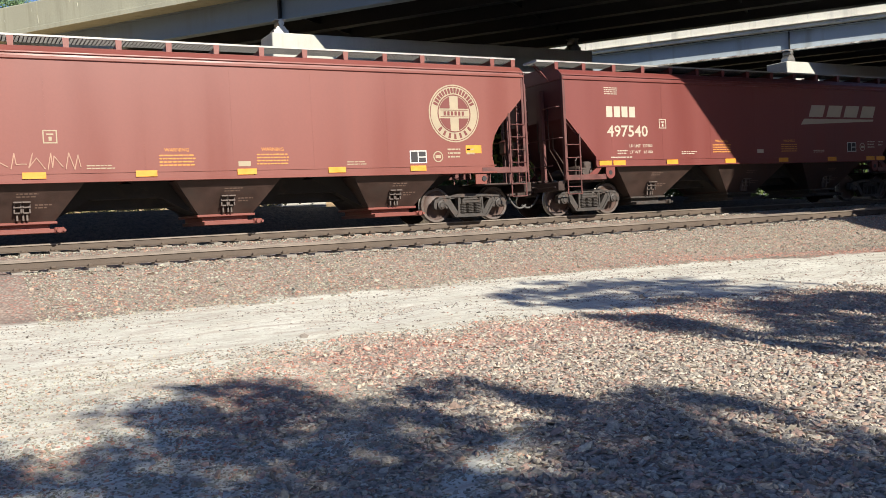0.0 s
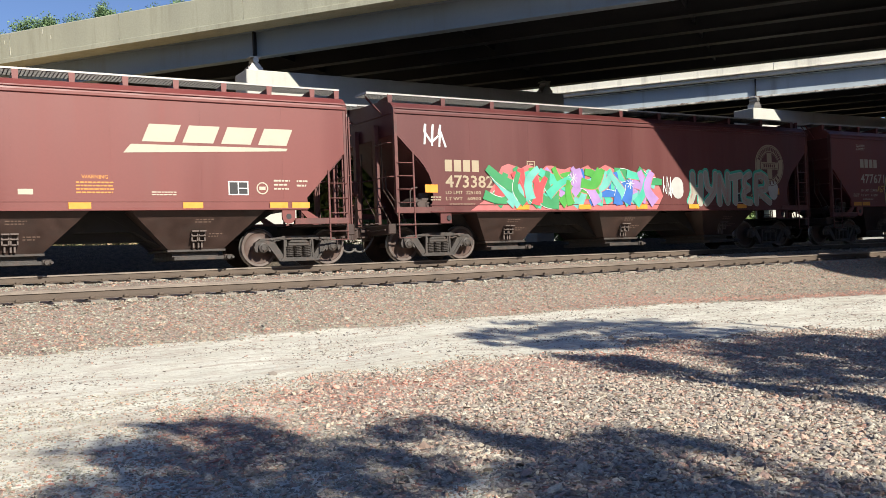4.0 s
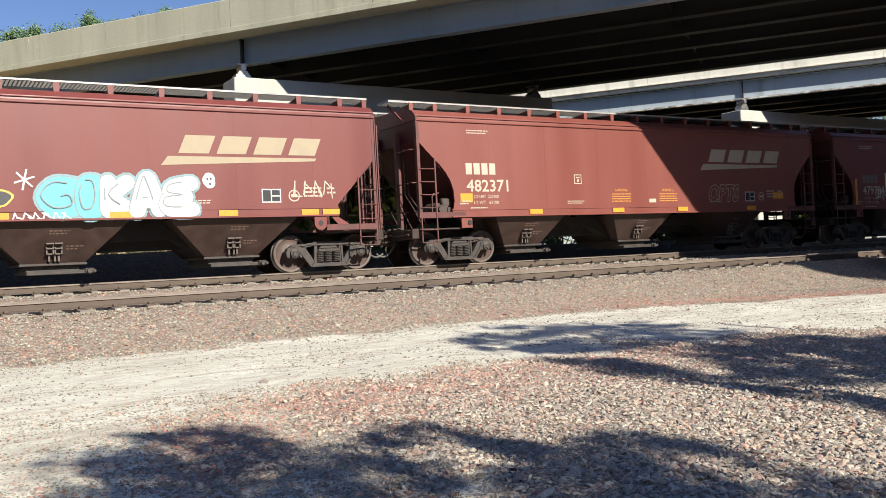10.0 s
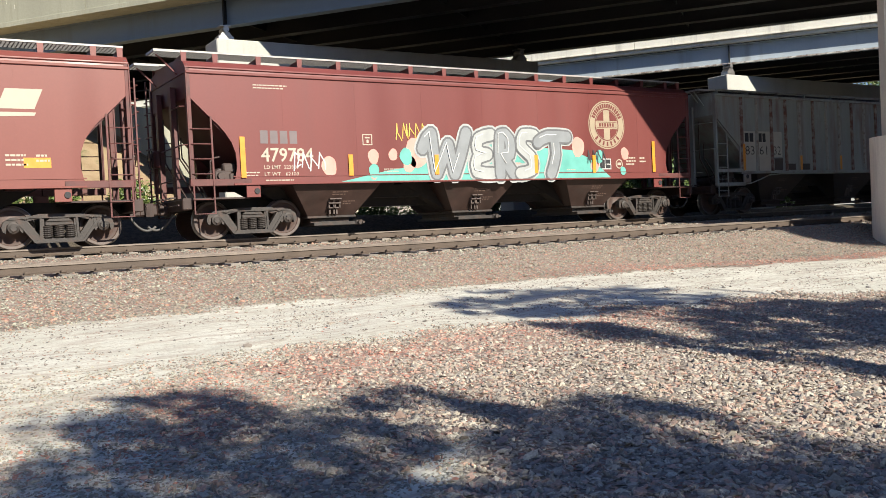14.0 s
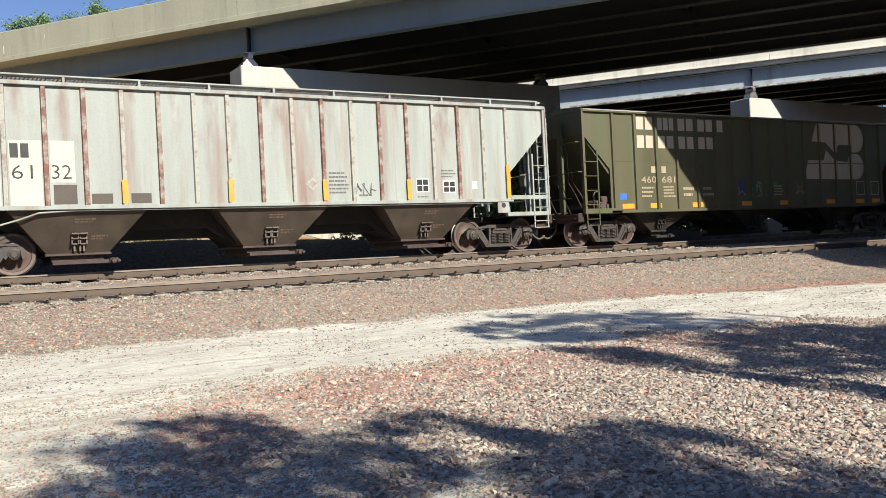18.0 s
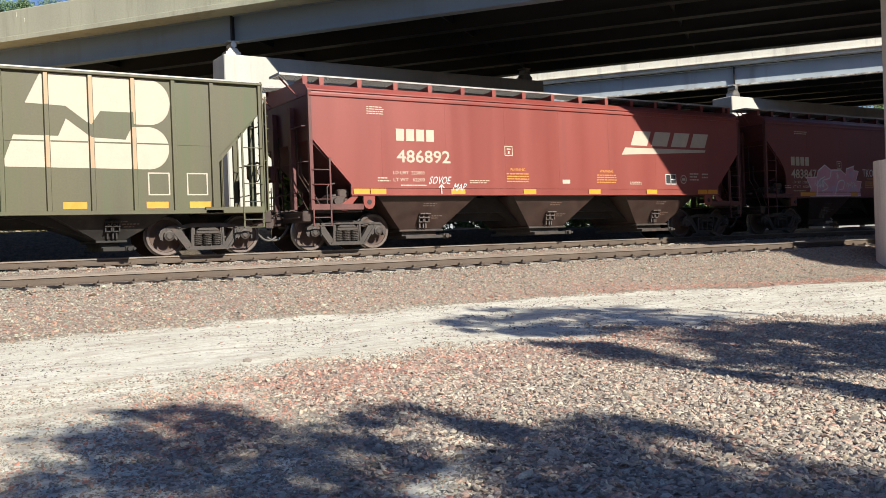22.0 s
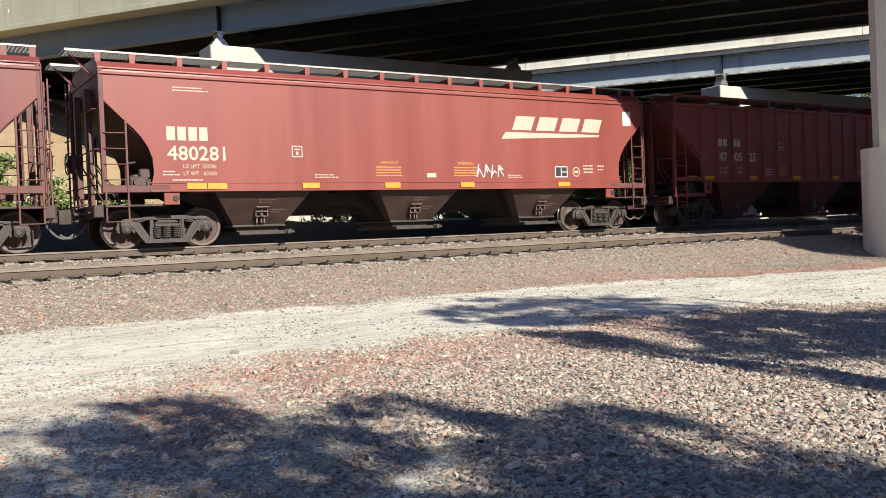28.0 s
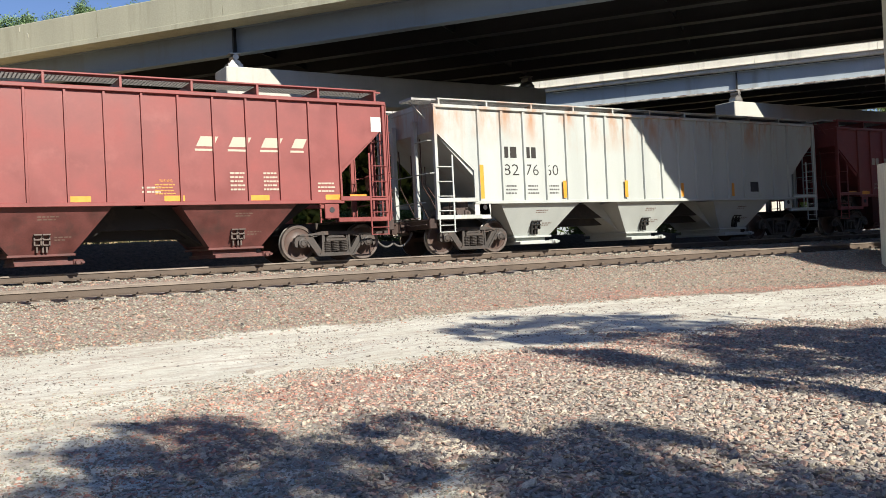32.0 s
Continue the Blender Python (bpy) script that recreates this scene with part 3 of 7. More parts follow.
def build_bridge(n0, n1, ledge, top, label, girders, over, stiff, concrete, out=0.0, steel=GIRDER):
    """Edges n0 and n1 across the plan, ledge and top the heights of the fascia, over the overhang of its edge."""
    a0, a1 = -95.0, 70.0
    b = thing("road_bridge", label, "bridge", "road bridges", pose(0, 0, 0, 0, 0, BRIDGE_TURN))
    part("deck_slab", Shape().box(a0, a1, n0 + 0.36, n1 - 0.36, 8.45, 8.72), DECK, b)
    for edge, d in ((n0, 1), (n1, -1)):
        prof = [(edge, ledge), (edge + d * 0.30, ledge), (edge + d * over, 8.449), (edge + d * over, ledge + 0.3), (edge + d * 0.3, ledge + 0.3), (edge, ledge + 0.17)]
        part("fascia_ledge", Shape().prism(prof, a0, a1, "x"), concrete, b)
        x = a0
        while x < a1:
            w = [(edge + d * (0.05 - out), ledge + 0.18), (edge + d * 0.42, ledge + 0.34), (edge + d * 0.40, ledge + 0.46), (edge + d * 0.28, top - 0.03), (edge + d * 0.25, top), (edge + d * (0.06 - out), top), (edge + d * (0.04 - out), top - 0.03)]
            length = part("parapet", Shape().prism(w, x + 0.008, x + 5.492, "x"), concrete, b)
            if out:
                part("coping", Shape().box(x + 0.008, x + 5.492, *sorted((edge + d * (0.02 - out), edge + d * 0.27)), top - 0.004, top + 0.10, 0.012), concrete, length)
                part("drip_edge", Shape().box(x + 0.008, x + 5.492, *sorted((edge + d * (0.01 - out), edge + d * 0.06)), ledge + 0.165, ledge + 0.245, 0.008), concrete, length)
            x += 5.5
    for k in range(girders):
        n = lerp(n0 + over, n1 - over, k / (girders - 1))
        w, t = 0.2, 0.01
        g = Shape().prism([(n - w, 7.49), (n + w, 7.49), (n + w, 7.53), (n + t, 7.53), (n + t, 8.42), (n + w, 8.42), (n + w, 8.448), (n - w, 8.448), (n - w, 8.42), (n - t, 8.42), (n - t, 7.53), (n - w, 7.53)], a0, a1, "x")
        # Only the outer girder keeps its own paint; the rest carry painted shade.
        girder = part("girder", g, steel if k == 0 else GIRDER_SHADE, b)
        if k == 0 and out:
            part("flange_edge", Shape().box(a0, a1, n - w - 0.014, n - w + 0.002, 7.47, 7.55), RUST_EDGE, girder)
        # Stiffeners get the shade colour too, darker than their girder.
        for x in stiff if k == 0 else []:
            part("stiffener", Shape().box(x - 0.035, x + 0.035, n - 0.19, n - 0.01, 7.53, 8.42, 0.006), GIRDER_SHADE, girder, "dark upright stiffener over the bearing")
        if k < girders - 1:
            n2 = lerp(n0 + over, n1 - over, (k + 1) / (girders - 1))
            for x in np.arange(-40, 30, 7.3):
                part("cross_frame", Shape().box(x - 0.03, x + 0.03, n + 0.01, n2 - 0.01, 7.75, 8.2), GIRDER_SHADE, girder)
    return b


build_bridge(25.85, 39.6, 8.39, 9.57, "concrete and blue-grey steel girder road bridge over the tracks", 6, 1.22, (-18.3,), CONCRETE)
rnd_l = random.Random(31)
first_bridge = [o for o in bpy.data.objects if o.name.startswith("road_bridge")][0]
for k in range(15):
    x, h, w = rnd_l.uniform(-34, 0), rnd_l.uniform(0.08, 0.42), rnd_l.uniform(0.003, 0.010)
    z = rnd_l.uniform(8.75, 9.4)
    part("lime_streak", Shape().box(x - w, x + w, 25.85 + 0.030, 25.85 + 0.06, z - h / 2, min(9.5, z + h / 2)), LIME, first_bridge)
build_bridge(46.95, 60.0, 8.50, 9.07, "second girder road bridge with pale concrete parapet in sun", 6, 0.48, (-2.4,), SUNLIT_CONCRETE, 0.16, GIRDER_SUNLIT)


def build_pier(x0, x1, y, top, label, columns):
    p = thing("bridge_pier", label, "pier", "bridge piers", pose(0, y, 0))
    cap = Shape().box(x0, x1, -0.62, 0.62, top - 1.15, top, 0.03)
    part("pier_cap", cap, PALE_CONCRETE, p)
    for cx, r in columns:
        c = Shape().box(cx - r, cx + r, -0.45, 0.45, -1.0, top - 1.15, 0.04)
        part("column", c, PALE_CONCRETE, p)
    return p


build_pier(10.08, 24.0, 30.29, 6.82, "pale concrete pier behind the train under the bridge", ((10.98, 0.83), (22.9, 0.45)))
build_pier(35.83, 52, 30.24, 6.87, "pale concrete pier under the second bridge", ((38.2, 1.27), (43.5, 0.45), (50.0, 0.45)))


def build_big_column(cx, cy):
    p = thing("bridge_column", "tall grey concrete column in a round pale collar beside the empty track", "column", at=pose(cx, cy, 0))
    r = 0.95
    part("shaft", Shape().prism([(r * math.cos(a), r * math.sin(a)) for a in [math.pi * (k + 0.5) / 4 for k in range(8)]], -1.5, 8.44, "z"), SUNLIT_CONCRETE, p)
    part("collar", Shape().prism([(1.28 * math.cos(a), 1.28 * math.sin(a)) for a in [math.pi * k / 14 for k in range(28)]], -1.6, 2.0, "z"), SUNLIT_CONCRETE, p, smooth=30)


build_big_column(25.2, 14.2)
for px, py, base in ((10.72, 30.7, 6.82), (23.7, 30.6, 6.82), (36.5, 30.1, 6.87)):
    be = Shape().box(-0.28, 0.28, -0.2, 0.2, base, 7.11, 0.01)
    be.frustum((-0.13, 0.13, -0.2, 0.2, 7.24), (-0.22, 0.22, -0.2, 0.2, 7.11))
    be.lathe([(0.0, -0.24), (0.105, -0.24), (0.105, 0.24), (0.0, 0.24)], 16, (0, 0, 7.34))
    be.box(-0.2, 0.2, -0.2, 0.2, 7.445, 7.488)
    tagged(part("bridge_bearing", be, STEEL, at=pose(px, py, 0)), "small steel roller bearing on the pier cap", "bearing", "bridge bearings")

# concrete barrier behind the train
abut = thing("added_abutment", "added plain concrete abutment walls; the near, unseen ones block light under the bridges", "abutment", at=pose(0, 0, 0, 0, 0, BRIDGE_TURN))
# Unseen near wall, added to keep low light off the cars under the bridges.
part("abutment_wall", Shape().box(32, 33, 24, 62, -1.6, 8.3), CONCRETE, abut)
part("abutment_wall", Shape().box(-41, -40, 40, 62, -1.6, 8.4), CONCRETE, abut)
part("abutment_wall", Shape().box(-34, -33, 27.5, 44.5, -1.6, 7.42), CONCRETE, abut)
# Unseen side walls, added with it to block light.
part("wing_wall", Shape().box(33, 60, 23.5, 24.3, -1.6, 8.0), CONCRETE, abut)
part("wing_wall", Shape().box(33, 60, 61.7, 62.5, -1.6, 8.0), CONCRETE, abut)
bar = thing("concrete_barrier", "sunlit pale concrete road barrier in lengths between the bridges", "barrier", at=pose(ACROSS.x * 48.5, ACROSS.y * 48.5, 0.6, 0, 0, BRIDGE_TURN))
seg = Shape().prism([(-0.3, -0.7), (0.3, -0.7), (0.3, 0.1), (0.16, 0.35), (0.1, 0.94), (-0.1, 0.94), (-0.16, 0.35), (-0.3, 0.1)], 0.01, 3.04, "x").mesh("barrier_length", SUNLIT_CONCRETE)
for k in range(3):
    part("barrier_length", seg, None, bar, at=pose(-28.8 + 3.05 * k, 0, 0))


# ---- lettering and paint on the cars ----
SIDE = -1.62


def text_shape(words, size, offset=0.0):
    cu = bpy.data.curves.new("words", "FONT")
    cu.offset = offset
    cu.body, cu.size, cu.align_x, cu.resolution_u = words, size, "CENTER", 2
    ob = bpy.data.objects.new("words", cu)
    me = bpy.data.meshes.new_from_object(ob)
    bpy.data.objects.remove(ob)
    bpy.data.curves.remove(cu)
    s = Shape()
    s.v = [(p.co.x, 0.0, p.co.y) for p in me.vertices]
    s.f = [tuple(p.vertices) for p in me.polygons]
    s.m = [0] * len(s.f)
    bpy.data.meshes.remove(me)
    return s


def flat(polys, lift=0.0):
    """Painted shapes in the car's side: lists of (x, z)."""
    s = Shape()
    for i, p in enumerate(polys):
        n = len(p)
        s.add([(x, -lift - 0.0004 * (i % 12), z) for x, z in p], [tuple(range(n))])
    return s


def paint(car, shape, mat, name, label="", x=0.0, z=0.0, layer=1):
    me = shape.mesh(name, mat)
    ob = new(name, me)
    ob.parent = car
    ob.matrix_basis = pose(x, SIDE - 0.003 * layer, z)
    return tagged(ob, label=label)


def rect(x0, x1, z0, z1):
    return [(x0, z0), (x1, z0), (x1, z1), (x0, z1)]


def words(car, text, x0, x1, zb, size, mat, name="lettering", layer=1):
    s = text_shape(text, size, 0.004 * size if size < 0.3 else 0.007)
    xs = [p[0] for p in s.v]
    w = max(xs) - min(xs)
    k = (x1 - x0) / w
    m = min(xs)
    s.v = [(x0 + (p[0] - m) * k, p[1], zb + p[2]) for p in s.v]
    return paint(car, s, mat, name, layer=layer)


def bars(car, x0, x1, z0, z1, rows, mat, name="small_print", layer=1, ragged=0.25):
    polys = []
    h = (z1 - z0) / rows
    for i in range(rows):
        z = z1 - (i + 0.8) * h
        x = x0
        end = x1 - random.uniform(0, ragged) * (x1 - x0)
        while x < end - 0.02:
            w = random.uniform(0.04, 0.11)
            polys.append(rect(x, min(end, x + w), z, z + h * 0.42))
            x += w + 0.018
    return paint(car, flat(polys), mat, name, layer=layer)


def ring(cx, cz, r0, r1, a0=0.0, a1=2 * math.pi, n=32):
    out = []
    for i in range(n):
        p, q = lerp(a0, a1, i / n), lerp(a0, a1, (i + 1) / n)
        out.append([(cx + r0 * math.cos(p), cz + r0 * math.sin(p)), (cx + r1 * math.cos(p), cz + r1 * math.sin(p)), (cx + r1 * math.cos(q), cz + r1 * math.sin(q)), (cx + r0 * math.cos(q), cz + r0 * math.sin(q))])
    return out


def swoosh_mark(car, x0, x1, z0, z1, mat):
    """A slanted four-block company mark over a long wedge."""
    w = x1 - x0
    lean = 0.42
    zb = z0 + (z1 - z0) * 0.40
    polys = []
    bw = w * 0.205
    for k in range(4):
        a = x0 + w * 0.10 + k * w * 0.222
        lo, hi = zb, z1
        sl = (hi - lo) * lean
        mid = (lo + hi) / 2
        polys.append([(a, lo), (a + bw * 0.86, lo), (a + bw * 0.86 + sl, hi), (a + sl, hi)])
    polys.append([(x0, z0), (x1 - w * 0.06, z0 + (z1 - z0) * 0.20), (x1 - w * 0.05, z0 + (z1 - z0) * 0.30), (x0 + w * 0.04, z0 + (z1 - z0) * 0.30)])
    paint(car, flat(polys), mat, "company_mark", "cream slanted company mark over a wedge stripe")


def round_mark(car, cx, cz, r, mat, ground):
    polys = [[(cx + r * math.cos(2 * math.pi * k / 48), cz + r * math.sin(2 * math.pi * k / 48)) for k in range(48)]]
    paint(car, flat(polys), mat, "round_mark", "cream round company mark with a cross")
    inner = ring(cx, cz, r * 0.62, r * 0.66) + ring(cx, cz, r * 0.93, r * 0.955)
    for q in range(4):
        a = math.pi / 2 * q + math.pi / 4
        pts = []
        for d in np.linspace(-0.5, 0.5, 9):
            pts.append((cx + r * 0.6 * math.cos(a + d), cz + r * 0.6 * math.sin(a + d)))
        c0 = (cx + r * 0.2 * math.cos(a) * 1.2, cz + r * 0.2 * math.sin(a) * 1.2)
        inner.append(pts + [c0])
    inner += [rect(cx - r * 0.55, cx + r * 0.55, cz - r * 0.12, cz - r * 0.105), rect(cx - r * 0.55, cx + r * 0.55, cz + r * 0.105, cz + r * 0.12)]
    for k in range(6):
        inner.append(rect(cx - r * 0.42 + k * r * 0.145, cx - r * 0.33 + k * r * 0.145, cz - r * 0.07, cz + r * 0.07))
    for a0, a1, n in ((160, 20, 16), (215, 325, 7)):
        for k in range(n):
            a = radians(lerp(a0, a1, (k + 0.5) / n))
            inner += ring(cx, cz, r * 0.70, r * 0.88, a - 0.055, a + 0.055, 2)
    paint(car, flat(inner), ground, "round_mark_detail", layer=2)


def blob(cx, cz, rx, rz, rnd, n=22, rough=0.16, power=2.6, lean=0.0):
    ph = [rnd.uniform(0, 6.28) for _ in range(4)]
    out = []
    for i in range(n):
        a = 2 * math.pi * i / n
        c, s = math.cos(a), math.sin(a)
        d = (abs(c) ** power + abs(s) ** power) ** (-1 / power)
        d *= 1 + rough * (0.5 * math.sin(2 * a + ph[0]) + 0.4 * math.sin(3 * a + ph[1]) + 0.3 * math.sin(5 * a + ph[2]))
        out.append((cx + rx * d * c + lean * rz * d * s, cz + rz * d * s))
    return out


def grow(poly, k):
    """The polygon pushed out by k metres."""
    n = len(poly)
    out = []
    for i in range(n):
        (xa, za), (xb, zb) = poly[i - 1], poly[(i + 1) % n]
        dx, dz = xb - xa, zb - za
        l = math.hypot(dx, dz) or 1
        out.append((poly[i][0] + dz / l * k, poly[i][1] - dx / l * k))
    return out


def stroke(points, w):
    """A painted line through points, as quads."""
    polys = []
    for (xa, za), (xb, zb) in zip(points, points[1:]):
        l = math.hypot(xb - xa, zb - za) or 1
        nx, nz = -(zb - za) / l * w / 2, (xb - xa) / l * w / 2
        ex, ez = (xb - xa) / l * w * 0.3, (zb - za) / l * w * 0.3
        polys.append([(xa + nx - ex, za + nz - ez), (xa - nx - ex, za - nz - ez), (xb - nx + ex, zb - nz + ez), (xb + nx + ex, zb + nz + ez)])
    return polys


def scrawl(car, x0, x1, z0, z1, seed, mat, n=5, w=0.035, layer=4):
    """A quick tag of loops and strokes."""
    rnd = random.Random(seed)
    polys = []
    step = (x1 - x0) / n
    for k in range(n):
        a = x0 + step * k
        pts = [(a + step * rnd.uniform(0, 1.0), lerp(z0, z1, rnd.uniform(0, 1))) for _ in range(5)]
        pts = [(a + step * 0.1, lerp(z0, z1, rnd.uniform(0, 0.3))), (a + step * 0.3, z1), *pts[:2], (a + step * 0.95, lerp(z0, z1, rnd.uniform(0, 0.5)))]
        polys += stroke(pts, w)
    paint(car, flat(polys), mat, "graffiti_tag", layer=layer)


def frame_box(car, x, z, w, h, mat, name="plate_mark", layer=1, fill=True):
    t = 0.025
    polys = [rect(x, x + w, z, z + t), rect(x, x + w, z + h - t, z + h), rect(x, x + t, z + t, z + h - t), rect(x + w - t, x + w, z + t, z + h - t)]
    if fill:
        polys += [rect(x + w * 0.25, x + w * 0.75, z + h * 0.62, z + h * 0.74), rect(x + w * 0.4, x + w * 0.62, z + h * 0.2, z + h * 0.5)]
    paint(car, flat(polys), mat, name, layer=layer)


# ---- running gear ----
def wheelset_mesh():
    s = Shape()
    for q in (-1, 1):
        prof = [(0.0, 0.90), (0.10, 0.90), (0.105, 0.83), (0.13, 0.815), (0.30, 0.765), (0.385, 0.775), (0.40, 0.795), (0.462, 0.80), (0.475, 0.79), (0.48, 0.70), (0.505, 0.685), (0.505, 0.665), (0.44, 0.655), (0.38, 0.665), (0.30, 0.68), (0.13, 0.66), (0.10, 0.63), (0.075, 0.62)]
        slots = [0] * 6 + [2, 2, 1, 1, 1, 0, 0, 0, 0, 0, 0]
        s.lathe([(r, q * y) for r, y in prof], 30, slots=slots)
    s.lathe([(0.075, -0.63), (0.075, 0.63)], 12)
    return s.mesh("wheelset", [WHEEL, STEEL, RIM], 40)


def side_frame_mesh():
    """Cast side frame: arched top, two slanting tension members, columns, jaws over the bearings, and a raised rim."""
    s = Shape()
    y0, y1 = -0.07, 0.08
    top = [(-1.0, 0.60), (-1.07, 0.655), (-1.0, 0.70), (-0.60, 0.725), (-0.42, 0.765), (0.42, 0.765), (0.60, 0.725), (1.0, 0.70), (1.07, 0.655), (1.0, 0.60), (0.60, 0.63), (0.40, 0.67), (-0.40, 0.67), (-0.60, 0.63)]
    s.prism(top, y0, y1)
    s.prism([(x * 0.995, z + (0.004 if z > 0.65 else 0.05)) for x, z in top], y0 - 0.03, y0 - 0.001)
    for q in (-1, 1):
        arm = [(q * 0.66, 0.645), (q * 0.88, 0.61), (q * 0.52, 0.13), (q * 0.36, 0.20)]
        s.prism(arm, y0 + 0.002, y1 - 0.002)
        s.prism([(q * 0.80, 0.61), (q * 0.88, 0.61), (q * 0.525, 0.128), (q * 0.46, 0.13)], y0 - 0.028, y0 + 0.001)
        s.prism([(q * 0.31, 0.68), (q * 0.40, 0.68), (q * 0.42, 0.20), (q * 0.31, 0.20)], y0 + 0.004, y1 - 0.004)
        s.prism([(q * 0.35, 0.68), (q * 0.40, 0.68), (q * 0.42, 0.20), (q * 0.37, 0.20)], y0 - 0.02, y0 + 0.003)
        jaw = [(q * 0.80, 0.65), (q * 1.04, 0.665), (q * 1.14, 0.61), (q * 1.18, 0.50), (q * 1.16, 0.40), (q * 1.10, 0.36), (q * 1.085, 0.44), (q * 1.07, 0.545), (q * 0.82, 0.565)]
        s.prism(jaw, y0 - 0.012, y1)
        s.prism([(q * 0.73, 0.60), (q * 0.82, 0.60), (q * 0.81, 0.41), (q * 0.765, 0.36), (q * 0.72, 0.44)], y0 - 0.01, y1)
        for a in (-0.12, 0.0, 0.12):
            s.lathe([(0, y0 - 0.045), (0.02, y0 - 0.04), (0.02, y0 - 0.02)], 6, (q * 0.70 + a * 0.3, 0, 0.665 + abs(a) * 0.1))
    s.prism([(-0.50, 0.12), (0.50, 0.12), (0.45, 0.215), (-0.45, 0.215)], y0 - 0.035, y1 + 0.05)
    s.box(-0.30, 0.30, y0 - 0.05, y1, 0.50, 0.585, 0.02)
    s.prism([(-0.28, 0.60), (0.28, 0.60), (0.20, 0.655), (-0.20, 0.655)], y0 - 0.03, y1)
    return s.mesh("side_frame", TRUCK)


def spring_mesh():
    s = Shape()
    s.tube([(0.095 * math.cos(a), 0.095 * math.sin(a), 0.225 + 0.27 * a / 37.7) for a in np.linspace(0, 37.7, 67)], 0.019, 5)
    return s.mesh("spring", TRUCK)


def bearing_mesh():
    s = Shape()
    s.lathe([(0.0, -1.16), (0.07, -1.16), (0.09, -1.14), (0.125, -1.13), (0.13, -1.09), (0.125, -0.93), (0, -0.93)], 18)
    for k in range(3):
        a = 2 * math.pi * k / 3 + 0.4
        s.lathe([(0, -1.175), (0.018, -1.175), (0.018, -1.15)], 6, (0.065 * math.cos(a), 0, 0.065 * math.sin(a)))
    s.box(-0.15, 0.15, -1.10, -0.95, 0.09, 0.16, 0.02)
    return s.mesh("bearing_cap", TRUCK, 40)


WHEELSET, FRAME, SPRING, BEARING = wheelset_mesh(), side_frame_mesh(), spring_mesh(), bearing_mesh()
BOLSTER = Shape().box(-0.22, 0.22, -1.0, 1.0, 0.45, 0.70, 0.03).box(-0.3, 0.3, -0.3, 0.3, 0.70, 0.80, 0.02).box(-0.75, -0.65, -0.75, 0.75, 0.38, 0.46).box(0.65, 0.75, -0.75, 0.75, 0.38, 0.46).mesh("truck", UNDER)
WHEELS = []
WB = 0.94


def build_truck(car, x):
    truck = part("truck", BOLSTER, None, car, "grey cast-steel two-axle truck with rusty wheels", pose(x, 0, 0))
    for q, turn in ((-1, 0), (1, 180)):
        part("side_frame", FRAME, None, truck, at=pose(0, q * 1.02, 0, 0, 0, turn))
        for a in (-0.24, 0.0, 0.24):
            part("spring", SPRING, None, truck, at=pose(a, q * 1.05, 0, 0, 0, turn))
        for a in (-WB, WB):
            part("bearing_cap", BEARING, None, truck, at=pose(a, 0, 0.48, 0, 0, turn))
    for a in (-WB, WB):
        ws = part("wheelset", WHEELSET, None, truck, at=pose(a, 0, 0.48))
        WHEELS.append(ws)


def hose(s, x, d):
    pts = [(x + d * 0.62 * f, -0.36, 0.72 - 0.42 * math.sin(math.pi * min(1.0, f * 0.72 + 0.02)) ** 0.8) for f in np.linspace(0, 1, 11)]
    return s.tube(pts, 0.032, 7)


def span(a, b):
    return min(a, b), max(a, b)


